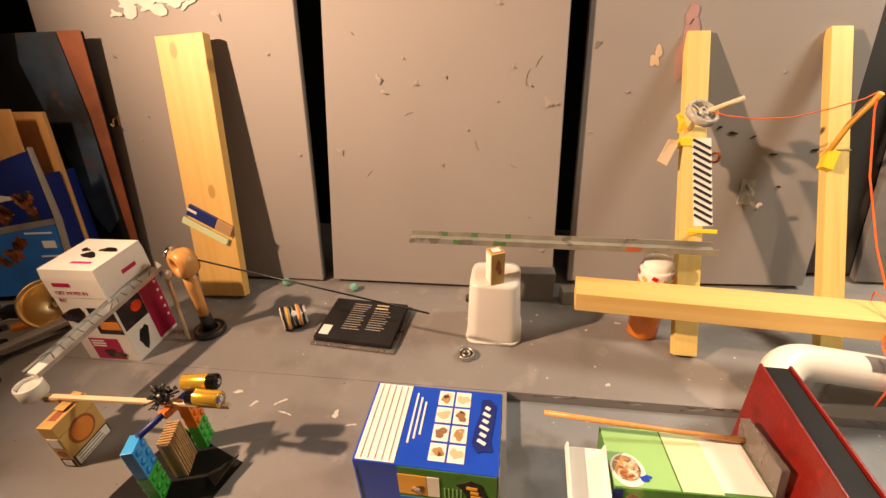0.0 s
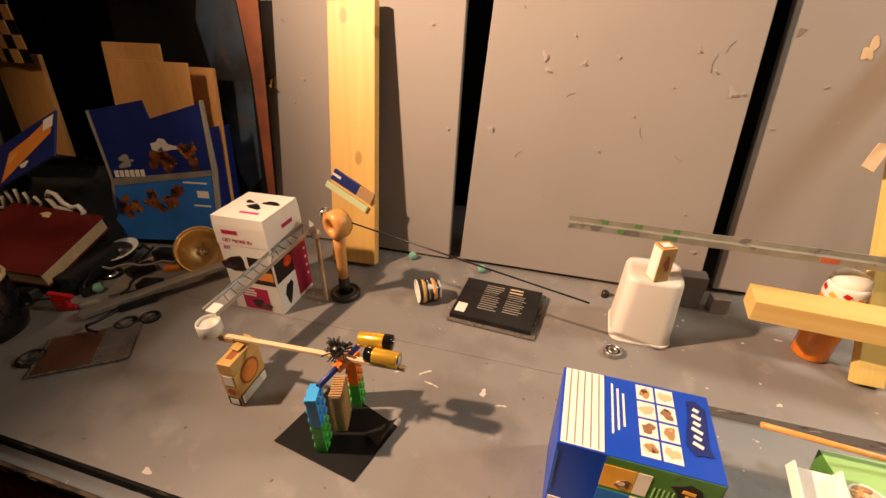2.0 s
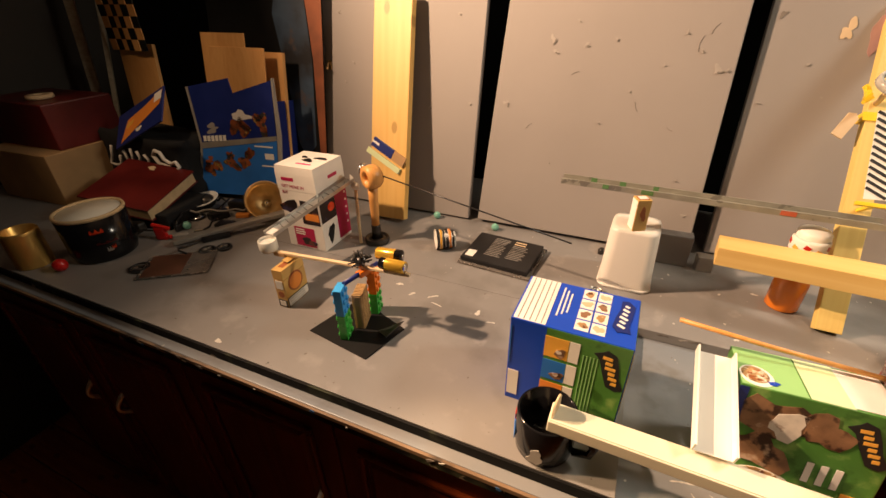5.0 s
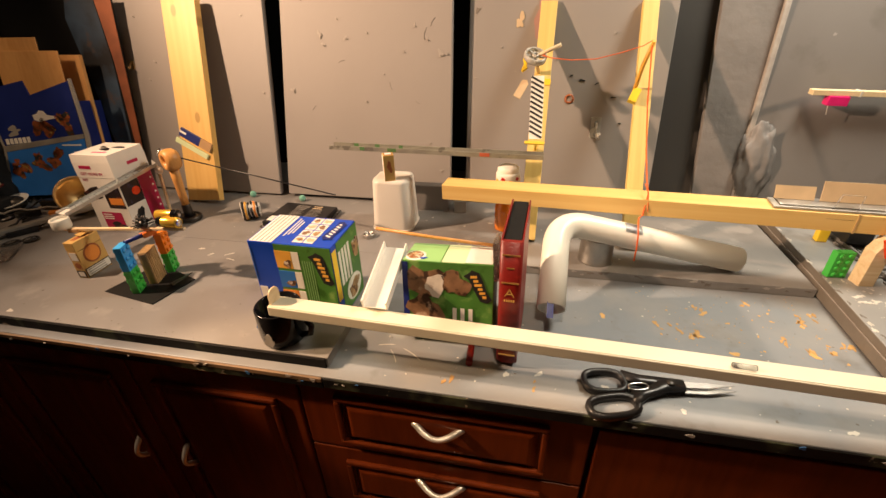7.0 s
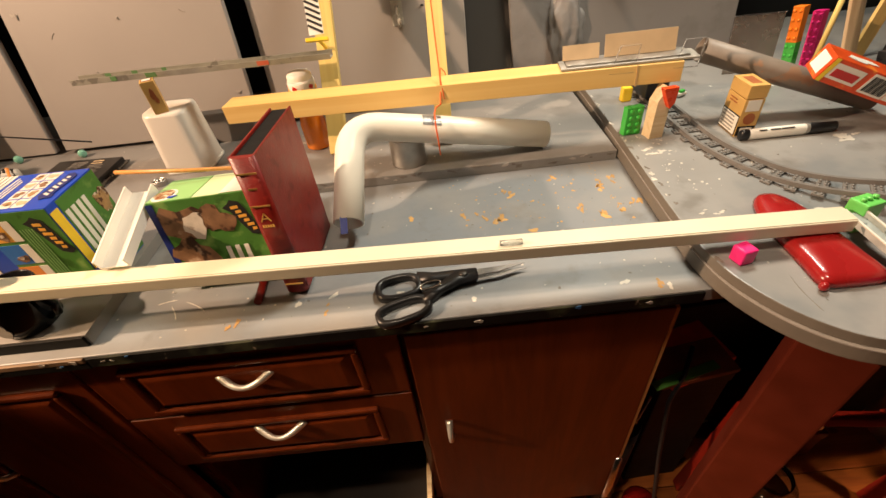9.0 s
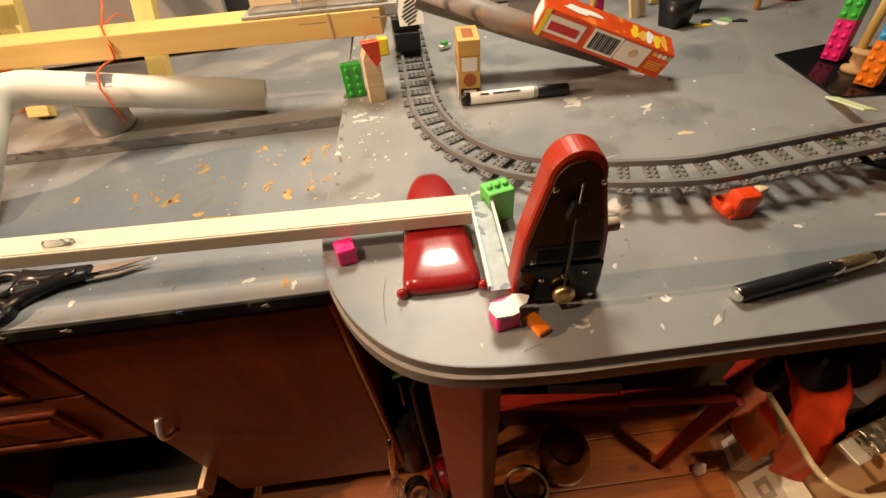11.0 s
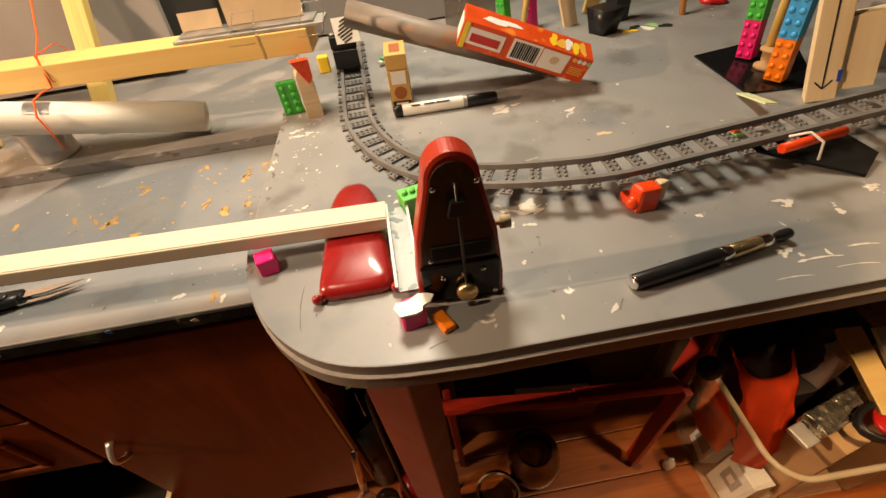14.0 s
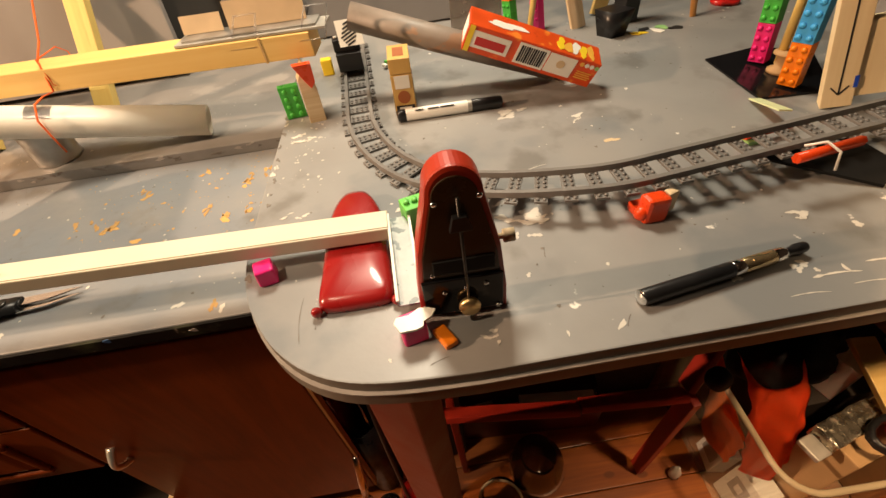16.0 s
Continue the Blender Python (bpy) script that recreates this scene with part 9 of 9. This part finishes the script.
for k, (x, y, l, w, a) in enumerate(((0.690, 0.060, 0.045, 0.003, -35), (0.640, 0.075, 0.030, 0.003, 10), (0.660, 0.050, 0.035, 0.0022, -60), (1.150, 0.060, 0.030, 0.002, 20))):
    scrape(worktop, L, x, y, l, w, a, M_WHITEPAINT, 840 + k)
for k, (x, y, l, w, a) in enumerate(((0.165, 0.290, 0.024, 0.006, 35), (0.182, 0.268, 0.026, 0.003, -15), (0.300, 0.258, 0.018, 0.004, 10))):
    scrape(board_left, R, x, y, l, w, a, M_WHITEPAINT, 860 + k)
# torn white paint scraps on the table and amber streaks on the worktop
def splash(parent, z, x, y, size, count, material, seed, long=1.0):
    rnd = random.Random(seed)
    for k in range(count):
        r = size * rnd.uniform(0.25, 0.6)
        cx, cy = x + rnd.gauss(0, size * 0.5), y + rnd.gauss(0, size * 0.35 * long)
        part("paint_scrap", blob(cx, cy, r, z - 0.0005, z + 0.0003 + 0.00015 * k, seed * 10 + k, rnd.uniform(0.35, 0.7), rnd.uniform(-0.5, 0.6) + (1.5 if long > 1 else 0), 22, 0.62), material, parent)


for k, (x, y, size, count) in enumerate(((1.832, 0.270, 0.022, 5), (1.926, 0.220, 0.016, 3), (1.970, 0.327, 0.013, 3), (1.812, 0.020, 0.020, 5), (1.787, 0.014, 0.016, 4), (2.205, -0.049, 0.012, 3),
                                         (2.098, -0.054, 0.010, 4), (2.042, -0.119, 0.010, 3), (1.977, -0.119, 0.008, 3), (1.499, 0.287, 0.012, 6), (1.492, 0.304, 0.010, 5), (1.511, 0.086, 0.012, 3),
                                         (1.495, 0.098, 0.009, 2), (1.701, -0.019, 0.026, 6), (1.730, 0.095, 0.014, 3), (1.650, 0.075, 0.012, 3), (1.720, -0.140, 0.010, 3))):
    splash(side_table, P, x, y, size, count, M_WHITEPAINT, 1100 + k)
M_AMBERPAINT = mat("thin_amber_paint", (0.56, 0.33, 0.11), 0.6, vary=0.25, scale=60, alpha=0.75)
for k, (x, y, size, count) in enumerate(((1.393, 0.266, 0.014, 4), (1.370, 0.178, 0.012, 3), (1.316, 0.300, 0.012, 3), (1.339, 0.206, 0.013, 3), (1.436, 0.200, 0.012, 5), (1.419, 0.289, 0.012, 3), (1.406, 0.183, 0.011, 3),
                                         (1.175, 0.195, 0.018, 4), (1.140, 0.215, 0.012, 3), (1.216, 0.275, 0.012, 3), (0.760, 0.010, 0.012, 3), (0.905, 0.020, 0.012, 3), (1.395, 0.000, 0.012, 3))):
    splash(worktop, L, x, y, size, count, M_AMBERPAINT, 1200 + k, 1.8)
# chipped front edge
rnd = random.Random(77)
for k in range(26):
    x = rnd.uniform(-0.35, 1.40)
    on_edge = L - 0.003
    chip = turned(blob(0, 0, rnd.uniform(0.002, 0.006), -0.0006, 0.0008, 900 + k, 0.5, rnd.uniform(-0.4, 0.4), 12, 0.6), pose(x, -0.0232 if x < 0.556 else -0.0222, on_edge - rnd.uniform(0, 0.008), 90, 0, 0))
    part("edge_chip", chip, (M_PEEL, M_CHIP, M_WHITEPAINT, M_BLUEPAINT)[k % 4], worktop)

# chipped edges of the back board and of the table
for k in range(34):
    x = rnd.uniform(0.59, 1.44)
    z = R - abs(rnd.gauss(0, 0.006)) - 0.001
    chip = turned(blob(0, 0, rnd.uniform(0.003, 0.009), -0.0006, 0.0006, 950 + k, 0.30, rnd.uniform(-0.3, 0.3), 14, 0.7), pose(x, 0.3530, max(z, L + 0.004), 90, 0, 0))
    part("edge_chip", chip, (M_CHIP, M_CHIP, M_PEEL)[k % 3], board_back)
for k in range(26):
    y = rnd.uniform(-0.02, 0.60)
    chip = blob(1.4530 + 0.02 * max(y, 0) + rnd.uniform(0, 0.006), y, rnd.uniform(0.0025, 0.007), P - 0.0005, P + 0.0004, 990 + k, 0.5, rnd.uniform(1.2, 1.9), 14, 0.7)
    part("edge_chip", chip, (M_CHIP, M_WHITEPAINT)[k % 2], side_table)
# hairline scratches on the wall board
for x, z, l, a in ((0.566, 1.365, 0.030, 80), (0.585, 1.392, 0.022, 60), (0.330, 1.300, 0.018, 20), (0.470, 1.240, 0.020, 110), (0.240, 1.180, 0.016, 45), (0.545, 1.200, 0.014, 150)):
    pts = [(l * (i / 6 - 0.5), 0.12 * l * math.sin(3.0 * i / 6), 0) for i in range(7)]
    on_panel(panel_b, x, z, 0, turned(bm_tube(pts, 0.0006, 5), pose(0, 0, 0, 0, 0, a)), M_CHIPW, "scratch")
